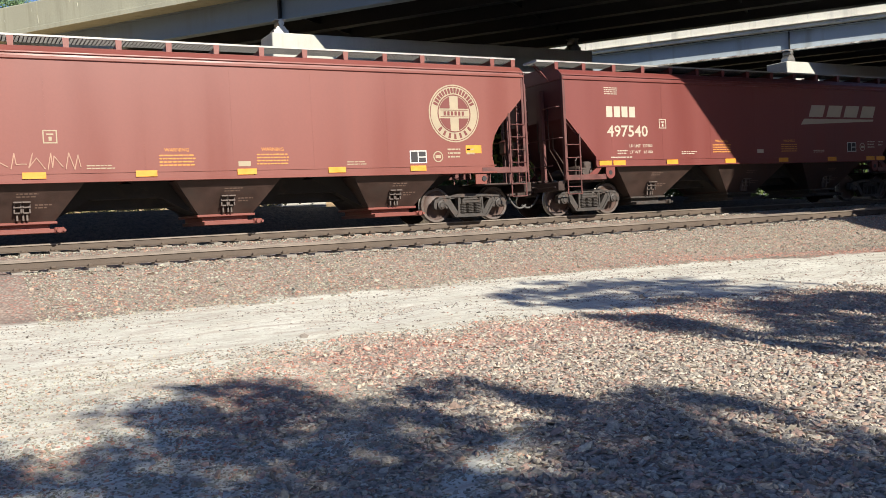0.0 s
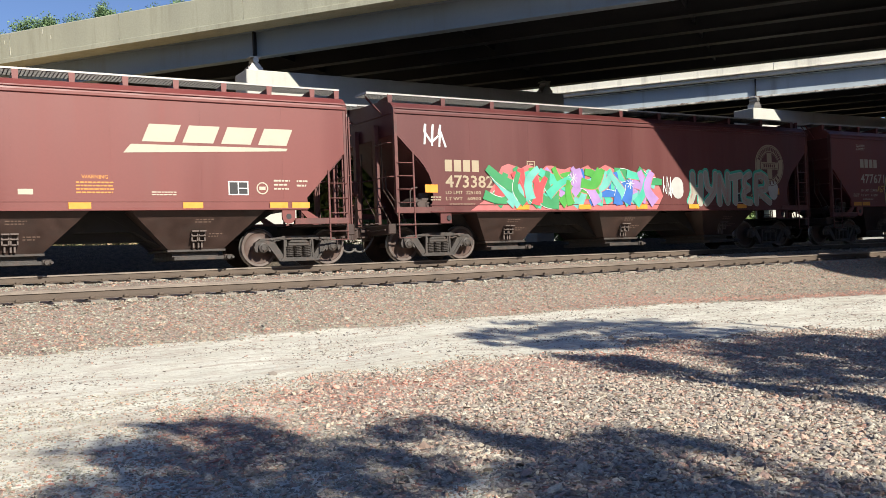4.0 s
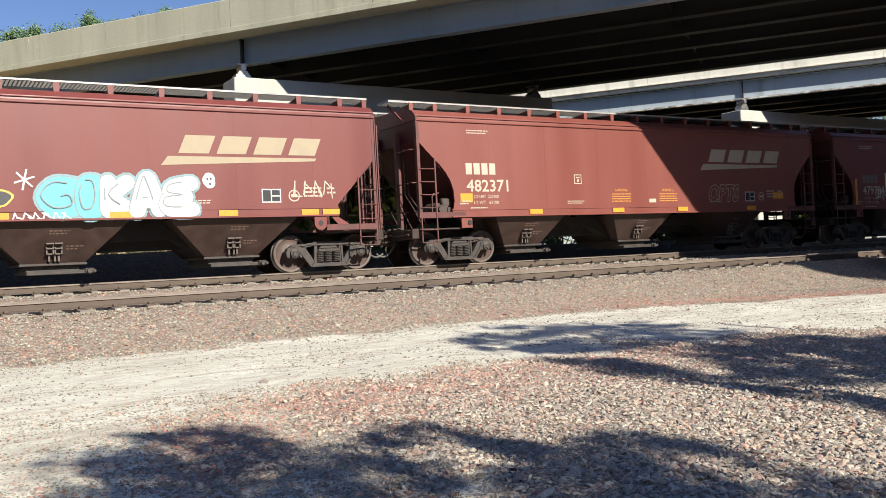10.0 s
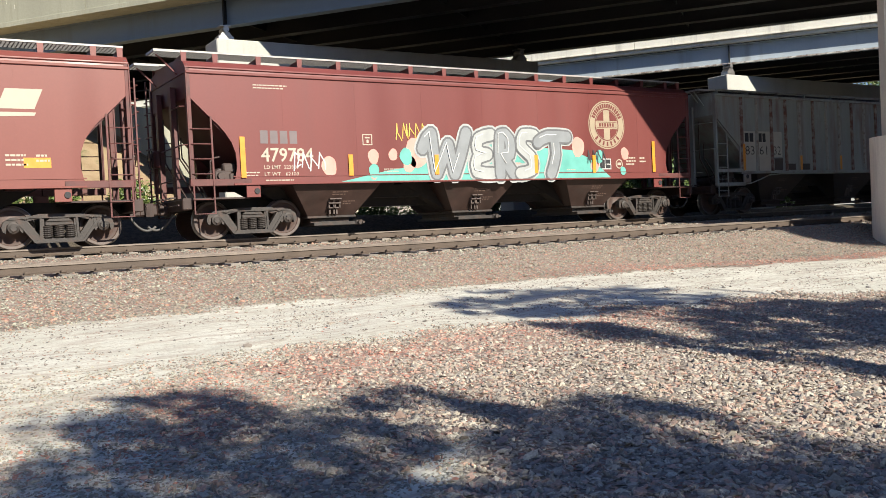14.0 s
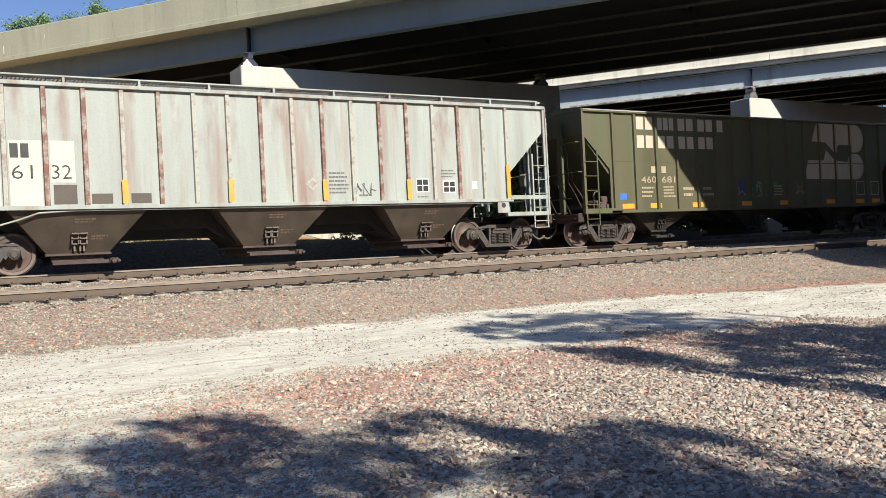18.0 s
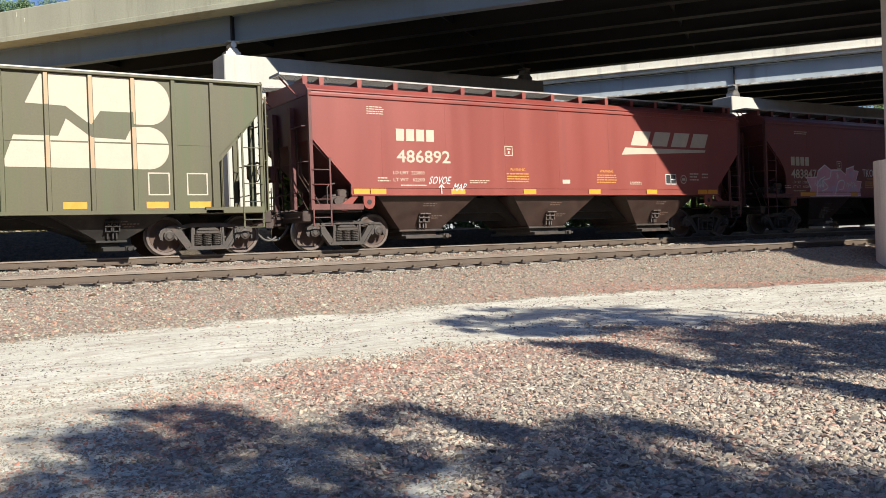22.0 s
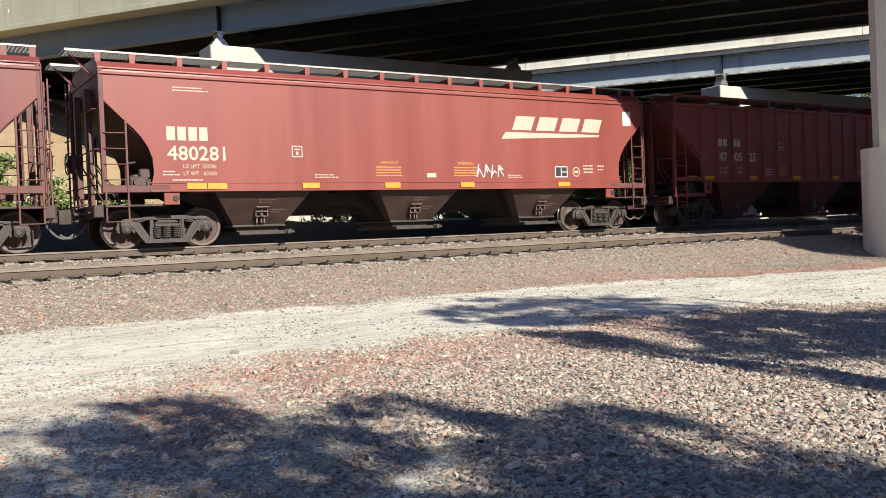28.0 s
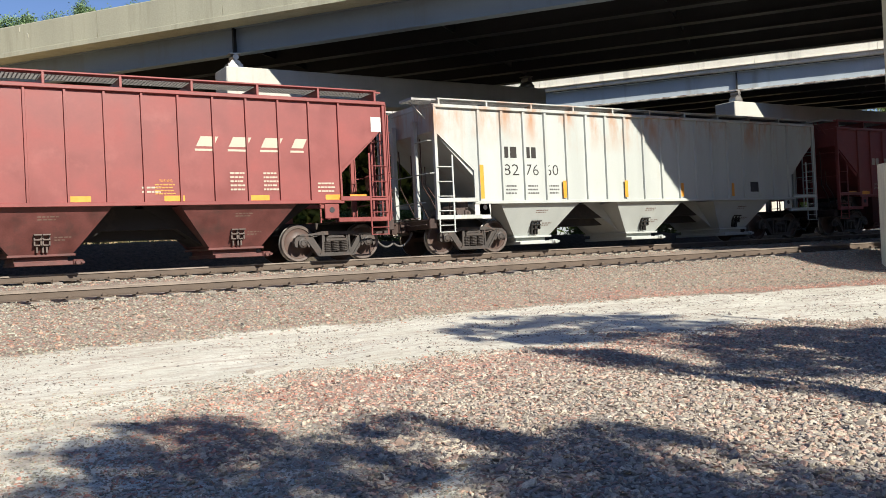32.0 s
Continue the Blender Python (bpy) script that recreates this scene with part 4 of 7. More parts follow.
def build_end(car, d, half, mat, under, top, cut_z, sill):
    """The open platform at one end: d is -1 or 1 along the car. cut_z: where the side sheet meets the ladder's inner stile; sill: (low, high) of the end sill."""
    def X(v):
        return d * v
    lo, hi = sill
    for side in (-1, 1):
        y = side * 1.59
        post = Shape().box(*span(X(half - 0.10), X(half)), y - 0.035, y + 0.035, lo, top, 0.008)
        post.box(*span(X(half - 0.022), X(half + 0.012)), y - 0.06, y + 0.06, lo, top - 0.02, 0.006)
        part("corner_post", post, mat, car)
        part("end_sill", Shape().box(*span(X(half - 1.5), X(half + 0.02)), side * 1.575 - 0.055, side * 1.575 + 0.055, lo, hi, 0.012), mat, car)
        face = side * 1.625
        s = Shape().box(*span(X(half - 0.575), X(half - 0.525)), face - 0.02, face + 0.02, lo, cut_z + 0.04, 0.006)
        n = 4 if cut_z > 2.6 else 3
        for k in range(n):
            z = hi + 0.12 + k * (cut_z - hi - 0.18) / (n - 0.4)
            s.tube([(X(half - 0.04), face, z), (X(half - 0.10), face - side * -0.035, z), (X(half - 0.50), face + side * 0.035, z), (X(half - 0.55), face, z)], 0.014, 6)
        part("side_ladder", s, mat, car)
        s = Shape()
        for a in (half - 0.06, half - 0.55):
            s.box(*span(X(a - 0.02), X(a + 0.02)), face - 0.012, face + 0.012, 0.62, lo + 0.04, 0.004)
        for z in (0.63, 0.63 + (lo - 0.6) * 0.5):
            s.box(*span(X(half - 0.57), X(half - 0.04)), face - 0.03, face + 0.03, z - 0.012, z + 0.012, 0.004)
        part("stirrup_step", s, mat, car)
    for y in (-0.62, 0.62):
        s = Shape().box(*span(X(half - 0.02), X(half + 0.10)), y - 0.05, y + 0.05, 1.0, top - 0.35, 0.008)
        s.box(*span(X(half + 0.09), X(half + 0.12)), y - 0.085, y + 0.085, 1.0, top - 0.35)
        part("end_stanchion", s, mat, car)
    ly = -d * 1.22
    s = Shape()
    for q in (-0.24, 0.24):
        s.box(*span(X(half + 0.12), X(half + 0.16)), ly + q - 0.022, ly + q + 0.022, 0.95, top + (0.12 if d < 0 else -0.3), 0.005)
    for k in range(9):
        z = 1.2 + k * (top - 1.6) / 8.2
        s.tube([(X(half + 0.15), ly - 0.24, z), (X(half + 0.22), ly - 0.2, z), (X(half + 0.22), ly + 0.2, z), (X(half + 0.15), ly + 0.24, z)], 0.013, 5)
    part("end_ladder", s, mat, car)
    for z, y0, y1 in ((2.28, -1.58, 0.4), (1.5, -1.0, 1.0), (3.2, -1.5, -0.7)):
        part("grab_iron", Shape().tube([(X(half), y0, z), (X(half + 0.12), y0 + 0.05, z), (X(half + 0.12), y1 - 0.05, z), (X(half), y1, z)], 0.016, 6), mat, car)
    s = Shape().box(*span(X(half - 1.5), X(half + 0.18)), -1.5, 1.5, 0.98, 1.02)
    s.box(*span(X(half - 0.05), X(half + 0.2)), -1.5, 1.5, 0.74, 1.0, 0.02)
    for k in range(7):
        s.box(*span(X(half + 0.2), X(half + 0.34)), -1.0 + 0.3 * k, -0.86 + 0.3 * k, 1.04, 1.07)
    part("end_platform", s, under, car)
    s = Shape().box(*span(X(half), X(half + 0.45)), -0.2, 0.2, 0.66, 0.98, 0.03)
    s.box(*span(X(half + 0.1), X(half + 0.16)), -0.30, 0.30, 0.60, 1.04, 0.02)
    s.box(*span(X(half + 0.40), X(half + 0.62)), -0.15, 0.13, 0.66, 0.95, 0.04)
    s.prism([(X(half + 0.55), -0.24), (X(half + 0.72), -0.26), (X(half + 0.76), -0.08), (X(half + 0.62), 0.12), (X(half + 0.52), 0.1)], 0.64, 0.97, "z")
    s.tube([(X(half + 0.28), -1.45, 0.86), (X(half + 0.3), -0.6, 0.84), (X(half + 0.42), -0.2, 1.0)], 0.02, 6)
    part("coupler", s, UNDER, car)
    part("air_hose", hose(Shape(), X(half + 0.12), d), RUBBER, car, "dusty rubber brake hose", smooth=60)
    by = 0.6 if d < 0 else -0.2
    w = Shape()
    w.lathe([(0.25, -0.014), (0.27, 0), (0.25, 0.014), (0.23, 0), (0.25, -0.014)], 22)
    w.lathe([(0, -0.03), (0.05, -0.03), (0.05, 0.03), (0, 0.03)], 10)
    for k in range(5):
        a = 2 * math.pi * k / 5
        w.tube([(0, 0, 0), (0.13 * math.cos(a), -0.012, 0.13 * math.sin(a)), (0.25 * math.cos(a), 0, 0.25 * math.sin(a))], 0.012, 5)
    part("brake_wheel", w, under, car, at=pose(X(half + 0.34), by, 2.12, 0, 0, 90))
    part("brake_housing", Shape().box(*span(X(half + 0.10), X(half + 0.30)), by - 0.17, by + 0.17, 1.9, 2.34, 0.05).tube([(X(half + 0.2), by, 1.75), (X(half + 0.2), by, 1.05)], 0.015, 5), mat, car)
    if d < 0:
        s = Shape()
        x = X(half - 0.85)
        s.lathe([(0, -0.35), (0.15, -0.33), (0.17, -0.25), (0.17, 0.25), (0.15, 0.33), (0, 0.35)], 14, (x, -0.95, hi + 0.12))
        s.box(x - 0.20, x + 0.22, -1.42, -1.15, hi - 0.05, hi + 0.22, 0.03)
        s.box(x + 0.02, x + 0.34, -1.40, -1.2, hi + 0.16, hi + 0.40, 0.04)
        s.box(x + 0.16, x + 0.30, -1.46, -1.38, hi - 0.1, hi + 0.15, 0.02)
        s.lathe([(0, -1.48), (0.085, -1.48), (0.10, -1.44), (0.10, -1.2), (0, -1.2)], 12, (x - 0.05, 0, hi + 0.08))
        s.lathe([(0, -1.46), (0.06, -1.46), (0.07, -1.42), (0.07, -1.2), (0, -1.2)], 10, (x + 0.3, 0, hi + 0.06))
        s.tube([(x - 0.28, -1.35, hi - 0.1), (x - 0.28, -1.35, hi + 0.42), (x - 0.22, -1.35, hi + 0.52), (x - 0.05, -1.35, hi + 0.55)], 0.022, 6)
        for k in range(5):
            s.tube([(x - 0.5 + 0.08 * k, -1.4 + 0.04 * k, hi - 0.14), (x - 0.1, -1.3 + 0.05 * k, hi + 0.02 + 0.04 * k), (x + 0.6, -1.3, hi - 0.12)], 0.016, 5)
        part("brake_gear", s, BRAKE_GREY, car, "grimy grey brake valve and pipes", smooth=40)
        part("reservoir", Shape().lathe([(0, -0.55), (0.14, -0.52), (0.17, -0.4), (0.17, 0.4), (0.14, 0.52), (0, 0.55)], 14, (X(half - 1.25), 0.1, hi + 0.1)), under, car, smooth=60)
        for y0, y1, zt in ((-1.2, -1.1, 2.5), (-0.95, -0.9, 3.3), (-0.3, -0.35, 2.9), (0.4, 0.35, 3.1)):
            part("end_pipe", Shape().tube([(X(half - 0.5), y0, 1.05), (X(half - 0.2), y0, 1.6), (X(half + 0.03), y1, 2.0), (X(half + 0.04), y1, zt)], 0.02, 6), under, car, smooth=60)


def build_bays(car, centres, z_top, z_low, mat, gate, tan=False, y_top=1.5, wide=1.38, foot=0.66):
    for cx in centres:
        s = Shape().frustum((cx - wide, cx + wide, -y_top, y_top, z_top), (cx - foot, cx + foot, -0.98, 0.98, z_low))
        bay = part("hopper_bay", s, mat, car)
        s = Shape().box(cx - foot - 0.05, cx + foot + 0.05, -1.05, 1.05, z_low - 0.05, z_low + 0.01, 0.01)
        s.box(cx - foot + 0.08, cx + foot - 0.02, -1.16, 1.16, z_low - 0.25, z_low - 0.16, 0.01)
        s.box(cx + foot - 0.03, cx + foot + 0.18, -1.2, -0.98, z_low - 0.26, z_low - 0.13, 0.02)
        s.lathe([(0, -1.27), (0.05, -1.27), (0.06, -1.24), (0.06, -1.16), (0, -1.16)], 10, (cx + foot + 0.06, 0, z_low - 0.2))
        s.lathe([(0, -1.25), (0.035, -1.25), (0.035, -1.16)], 8, (cx + foot + 0.17, 0, z_low - 0.2))
        s.box(cx - foot + 0.1, cx + foot - 0.1, -0.9, 0.9, z_low - 0.2, z_low - 0.05)
        part("discharge_gate", s, gate, bay)
        s = Shape()
        yy = lambda z: -(lerp(0.98, y_top, (z - z_low) / (z_top - z_low)) + 0.04)
        for a in (-0.155, -0.02, 0.02, 0.155):
            s.box(cx + a - 0.018, cx + a + 0.018, yy(z_low + 0.25) - 0.06, yy(z_low + 0.25) + 0.03, z_low + 0.20, z_low + 0.46, 0.006)
        for z in (0.44, 0.33, 0.21):
            for a in (-0.09, 0.09):
                s.box(cx + a - 0.085, cx + a + 0.085, yy(z_low + z) - 0.05, yy(z_low + z) + 0.02, z_low + z - 0.018, z_low + z + 0.018, 0.006)
        for a in (-0.1, 0.02, 0.1):
            s.box(cx + a - 0.022, cx + a + 0.022, yy(z_low + 0.12) - 0.05, yy(z_low + 0.12) + 0.03, z_low + 0.04, z_low + 0.22, 0.006)
        part("vibrator_bracket", s, RIM if mat is not UNDER_BLACK and not tan else UNDER_BLACK, bay)
        # Mostly black instead of the bay's colour, to paint the shade behind it.
        s = Shape().frustum((cx - 2.2, cx + 2.2, -0.72, 0.72, z_top + 0.05), (cx - foot + 0.02, cx + foot - 0.02, -0.68, 0.68, z_low + 0.02))
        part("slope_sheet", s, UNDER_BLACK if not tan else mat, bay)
        polys = []
        for z, xa, xb in ((z_top - 0.22, -0.1, 0.34), (z_top - 0.28, -0.1, 0.28), (z_low + 0.36, 0.26, 0.62), (z_low + 0.3, 0.26, 0.5)):
            x = xa
            while x < xb:
                w = random.uniform(0.04, 0.1)
                polys.append((cx + x, min(cx + xb, cx + x + w), z))
                x += w + 0.025
        p = Shape()
        slope = lambda z: -(lerp(0.98, y_top, (z - z_low) / (z_top - z_low)) + 0.004)
        for xa, xb, z in polys:
            p.add([(xa, slope(z), z), (xb, slope(z), z), (xb, slope(z + 0.028), z + 0.028), (xa, slope(z + 0.028), z + 0.028)], [(0, 1, 2, 3)])
        part("small_print", p, BAY_PRINT, bay)
    for ca, cb in zip(centres, centres[1:]):
        # Black box for the inner slope sheets and the shade that fills the gap.
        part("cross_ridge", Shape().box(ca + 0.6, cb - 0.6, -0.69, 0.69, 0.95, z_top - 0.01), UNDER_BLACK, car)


def running_board(car, half, z, mat, y0, y1):
    """Open grating walkway along the roof, both sides."""
    for side in (1, -1):
        s = Shape()
        a, b = sorted((side * y0, side * y1))
        for y in np.linspace(a, b, 9):
            s.box(-half, half, y - 0.006, y + 0.006, z - 0.045, z)
        n = int(half * 2 / 0.085)
        for k in range(n):
            x = -half + (k + 0.5) * 2 * half / n
            s.box(x - 0.007, x + 0.007, a, b, z - 0.04, z - 0.006)
        board = part("running_board", s, GALV, car)
        for y in (a - 0.02, b + 0.02):
            part("board_edge", Shape().box(-half, half, y - 0.012, y + 0.012, z - 0.035, z + 0.008), GRATE_EDGE_LIT if mat is not RIB_RED else mat, board)
    for a, b in ((y0, y1), (-y1, -y0)):
        s = Shape()
        for y in np.linspace(a, b, 9):
            s.box(-half - 0.62, -half - 0.01, y - 0.006, y + 0.006, z - 0.045, z)
        for x in np.linspace(-half - 0.6, -half - 0.04, 8):
            s.box(x - 0.007, x + 0.007, a, b, z - 0.04, z - 0.006)
        plat = part("end_walkway", s, GALV, car)
        part("walkway_edge", Shape().box(-half - 0.64, -half - 0.615, a - 0.02, b + 0.02, z - 0.05, z + 0.008), GRATE_EDGE_LIT, plat)
        for y in (a - 0.012, b + 0.012):
            part("walkway_edge", Shape().box(-half - 0.615, -half - 0.005, y - 0.012, y + 0.012, z - 0.05, z + 0.008), GRATE_EDGE_LIT, plat)
        part("walkway_brace", Shape().tube([(-half + 0.02, (a + b) / 2, z - 0.55), (-half - 0.5, (a + b) / 2, z - 0.05)], 0.02, 5).tube([(-half + 0.02, b - 0.05, z - 0.4), (-half - 0.35, b - 0.05, z - 0.05)], 0.018, 5), mat, car)


CARS = []


def car_base(name, label, centre):
    c = thing("hopper_car", label, "freight car", "cars of the train", pose(centre, TRAIN_Y, TRAIN_Z))
    CARS.append((c, centre))
    return c


def smooth_car(label, centre, tc, mat, curved, half=8.5, bays=(-4.62, -0.1, 4.39), step=1.105, first=-7.65):
    car = car_base("hopper_car", label, centre)
    eave = 4.0
    lo = 1.30 if curved else 1.40
    if curved:
        h = half
        cut = [(h - 1.04, lo), (h - 1.10, 1.52), (h - 1.15, 1.76), (h - 1.13, 2.08), (h - 1.04, 2.34), (h - 0.90, 2.56), (h - 0.72, 2.77), (h - 0.55, 2.92), (h - 0.08, 3.39), (h, 3.39)]
    else:
        h = half
        cut = [(h - 1.14, lo), (h - 1.15, 1.70), (h - 0.12, 2.82), (h, 2.82)]
    poly = cut + [(half, eave)]
    full = poly + [(-x, z) for x, z in reversed(poly)]
    inner = cut[0][0]
    for side in (-1, 1):
        s = Shape().prism(full, side * 1.62, side * 1.57, "y")
        part("side_sheet", s, mat, car)
        s = Shape().box(-inner, inner, *span(side * 1.66, side * 1.60), lo, lo + 0.045, 0.006)
        s.box(-inner, inner, *span(side * 1.634, side * 1.61), lo + 0.20, lo + 0.225)
        part("side_sill", s, mat, car)
        s = Shape().box(-half, half, *span(side * 1.66, side * 1.6), eave - 0.03, eave + 0.035, 0.01)
        s.box(-half, half, *span(side * 1.64, side * 1.6), eave + 0.1, eave + 0.12, 0.004)
        part("eave_rail", s, mat, car)
    s = Shape().prism([(-1.62, eave), (-1.60, 4.14), (-1.45, 4.28), (-1.0, 4.38), (-0.4, 4.42), (0.4, 4.42), (1.0, 4.38), (1.45, 4.28), (1.60, 4.14), (1.62, eave)], -half, half, "x")
    part("roof", s, mat, car, smooth=30)
    part("hatch_trough", Shape().box(-half + 0.6, half - 0.6, -0.32, 0.32, 4.42, 4.52, 0.02), mat, car)
    for x in (-6.1, -4.07, -2.03, 0.0, 2.03, 4.07, 6.1):
        part("weld_seam", Shape().box(x - 0.011, x + 0.011, -1.6225, -1.61, lo + 0.26, eave - 0.04), mat, car)
    sill = (lo - 0.01, lo + 0.16) if curved else (1.03, 1.19)
    knee = cut[-1][1] + 0.02
    foot_x = half - (knee - lo)
    for d in (-1, 1):
        s = Shape()
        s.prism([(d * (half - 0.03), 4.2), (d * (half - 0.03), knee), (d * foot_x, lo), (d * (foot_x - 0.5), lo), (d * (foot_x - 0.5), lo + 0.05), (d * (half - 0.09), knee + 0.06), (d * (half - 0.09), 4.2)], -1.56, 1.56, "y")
        # Darker maroon than the sides: the shade inside the car's end is painted in.
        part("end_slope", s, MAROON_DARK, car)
        build_end(car, d, half, END_PAINT, UNDER, 4.12, 2.92 if curved else 2.36, sill)
        for side in (-1, 1):
            if curved:
                x0, x1 = span(d * (half - 1.72), d * (half - 1.36))
                pad = part("jacking_pad", Shape().box(x0, x1, *span(side * 1.61, side * 1.55), 1.0, lo + 0.005, 0.008), mat, car)
                hx = d * (half - 1.54) + 0.09
            else:
                part("end_gusset", Shape().prism([(d * (half - 1.22), lo + 0.02), (d * (half - 0.86), 1.19), (d * (half - 0.86), 1.02), (d * (half - 1.02), 1.02), (d * (half - 1.34), lo - 0.02)], side * 1.615, side * 1.57, "y"), mat, car)
                hx = d * (half - 1.66)
                pad = part("jacking_pad", Shape().prism([(hx + 0.17 * math.cos(a), 1.22 + 0.17 * math.sin(a)) for a in np.linspace(math.pi, 2 * math.pi, 9)] + [(hx + 0.17, lo + 0.02), (hx - 0.17, lo + 0.02)], side * 1.63, side * 1.57, "y"), mat, car)
            if side < 0:
                part("jacking_hole", Shape().lathe([(0.0, -1.634), (0.07, -1.634), (0.075, -1.60)], 14, (hx, 0, 1.15 if curved else 1.23)), BLACK, pad)
    build_bays(car, bays, lo, 0.48, UNDER, mat if centre % 3 < 1 else TRUCK, wide=1.27 if curved else 1.6)
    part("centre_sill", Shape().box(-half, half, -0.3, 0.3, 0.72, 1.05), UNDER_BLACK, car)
    running_board(car, half - 0.02, 4.56, mat, -1.27, -0.62)
    places = [-half + 0.08] + [x for x in [first + step * k for k in range(20)] if x < half - 0.3] + [half - 0.10]
    for x in places:
        for side in (-1, 1):
            s = Shape().prism([(x - 0.055, 4.20), (x + 0.055, 4.20), (x + 0.07, 4.53), (x - 0.07, 4.53)], *span(side * 1.30, side * 1.275), "y")
            s.prism([(side * 1.276, 4.24), (side * 0.6, 4.40), (side * 0.6, 4.46), (side * 1.276, 4.51)], x - 0.012, x + 0.012, "x")
            part("walkway_bracket", s, mat, car)
    for x in (-tc / 2, tc / 2):
        build_truck(car, x)
    return car


def ribbed_car(label, centre, tc, mat, rib_x, half, lo, top, under, tan=False, deep=False, ends=True, rib_mat=None, rib_w=0.062, rail=0.32):
    car = car_base("hopper_car", label, centre)
    cut = [(7.05, lo), (7.05, 2.36), (half - 0.06, 3.45), (half - 0.02, 3.45)]
    poly = cut + [(half - 0.02, top)]
    full = poly + [(-x, z) for x, z in reversed(poly)]
    for side in (-1, 1):
        part("side_sheet", Shape().prism(full, side * 1.56, side * 1.51, "y"), mat, car)
        for x in rib_x:
            w = rib_w
            prof = [(x - w, side * 1.56), (x - w * 0.7, side * 1.62), (x + w * 0.7, side * 1.62), (x + w, side * 1.56)]
            part("rib", Shape().prism(prof, lo + 0.02, top - 0.05, "z"), (rib_mat[rib_x.index(x) % len(rib_mat)] if rib_mat else mat), car)
        s = Shape().box(-half, half, min(side * 1.65, side * 1.54), max(side * 1.65, side * 1.54), top - 0.07, top + 0.02, 0.01)
        part("top_chord", s, mat, car)
        s = Shape().box(-7.1, 7.1, min(side * 1.63, side * 1.5), max(side * 1.63, side * 1.5), lo - 0.06, lo + 0.03, 0.008)
        part("side_sill", s, mat, car)
    part("roof", Shape().prism([(-1.6, top - 0.02), (-1.55, top + 0.04), (-0.6, top + 0.12), (0.6, top + 0.12), (1.55, top + 0.04), (1.6, top - 0.02)], -half, half, "x"), mat, car)
    for d in (-1, 1):
        s = Shape().prism([(d * (half - 0.03), top), (d * (half - 0.03), 3.46), (d * (half - 2.1), lo), (d * (half - 2.6), lo), (d * (half - 2.6), lo + 0.05), (d * (half - 0.09), 3.52), (d * (half - 0.09), top)], -1.5, 1.5, "y")
        part("end_slope", s, mat, car)
        if deep:
            build_end(car, d, half, mat, UNDER, top, 2.9, (lo - 0.06, lo + 0.10))
        else:
            build_end(car, d, half, mat, UNDER, top, 2.75, (0.98, 1.10))
            for side in (-1, 1):
                part("side_rail", Shape().box(*span(d * 7.0, d * half), *span(side * 1.64, side * 1.57), lo + 0.0, lo + 0.12, 0.01), mat, car)
                plate = part("jacking_pad", Shape().box(*span(d * 6.95, d * 6.55), *span(side * 1.60, side * 1.55), 1.08, lo - 0.06, 0.01), mat, car)
                if side < 0:
                    part("jacking_hole", Shape().lathe([(0.0, -1.606), (0.07, -1.606), (0.075, -1.60)], 14, (d * 6.75, 0, 1.3)), BLACK, plate)
    if deep:
        build_bays(car, (-4.6, 0.0, 4.6), lo, 0.4, UNDER_BLACK, UNDER_BLACK, y_top=1.3, foot=0.3)
    else:
        build_bays(car, (-4.65, -0.12, 4.35), lo - 0.06, 0.44, under, under if tan or under is END_PAINT else UNDER, tan, wide=1.47)
    part("centre_sill", Shape().box(-half, half, -0.3, 0.3, 0.72, 1.02), UNDER_BLACK, car)
    if ends:
        running_board(car, half - 0.05, top + rail - 0.02, mat, -1.45, -0.8)
        for k in range(11):
            x = -half + 0.25 + k * (2 * half - 0.5) / 10
            s = Shape().box(x - 0.03, x + 0.03, -1.55, -1.49, top, top + rail, 0.006)
            s.box(x - 0.015, x + 0.015, -1.5, -0.35, top + 0.06, top + rail - 0.06)
            part("walkway_post", s, mat, car)
        part("roof_rail", Shape().box(-half + 0.2, half - 0.2, -1.555, -1.5, top + rail - 0.03, top + rail + 0.01, 0.008), mat, car)
    for x in (-tc / 2, tc / 2):
        build_truck(car, x)
    return car


def standard_marks(car, number, x0=-5.66, zb=2.31, w=1.7, cream=LETTER, faded=None, gap=0.24, load="223800", tare="62200", ld=(0.05, 0.7)):
    h = 0.34
    zo = zb + h + gap
    bw = w * 0.74 / 4
    for i in range(4):
        paint(car, flat([rect(x0 + i * bw, x0 + i * bw + bw * 0.78, zo, zo + h * 0.95)]), faded or cream, "owner_mark")
    words(car, number, x0, x0 + w, zb, 0.475, cream, "car_number")
    za, zc = (0.33, 0.52) if gap > 0.2 else (0.19, 0.36)
    words(car, "LD LMT  " + load, x0 + w * ld[0], x0 + w * ld[1], zb - za, 0.13, cream)
    words(car, "LT WT   " + tare, x0 + w * ld[0], x0 + w * ld[1], zb - zc, 0.13, cream)
    bars(car, x0 + w * ld[0] - 0.48, x0 + w * ld[0] - 0.08, zb - zc - 0.02, zb - zc + 0.13, 2, cream)
    bars(car, x0 + 0.1, x0 + w * 0.6, zb - (0.66 if gap > 0.2 else 0.5), zb - (0.58 if gap > 0.2 else 0.43), 1, cream)


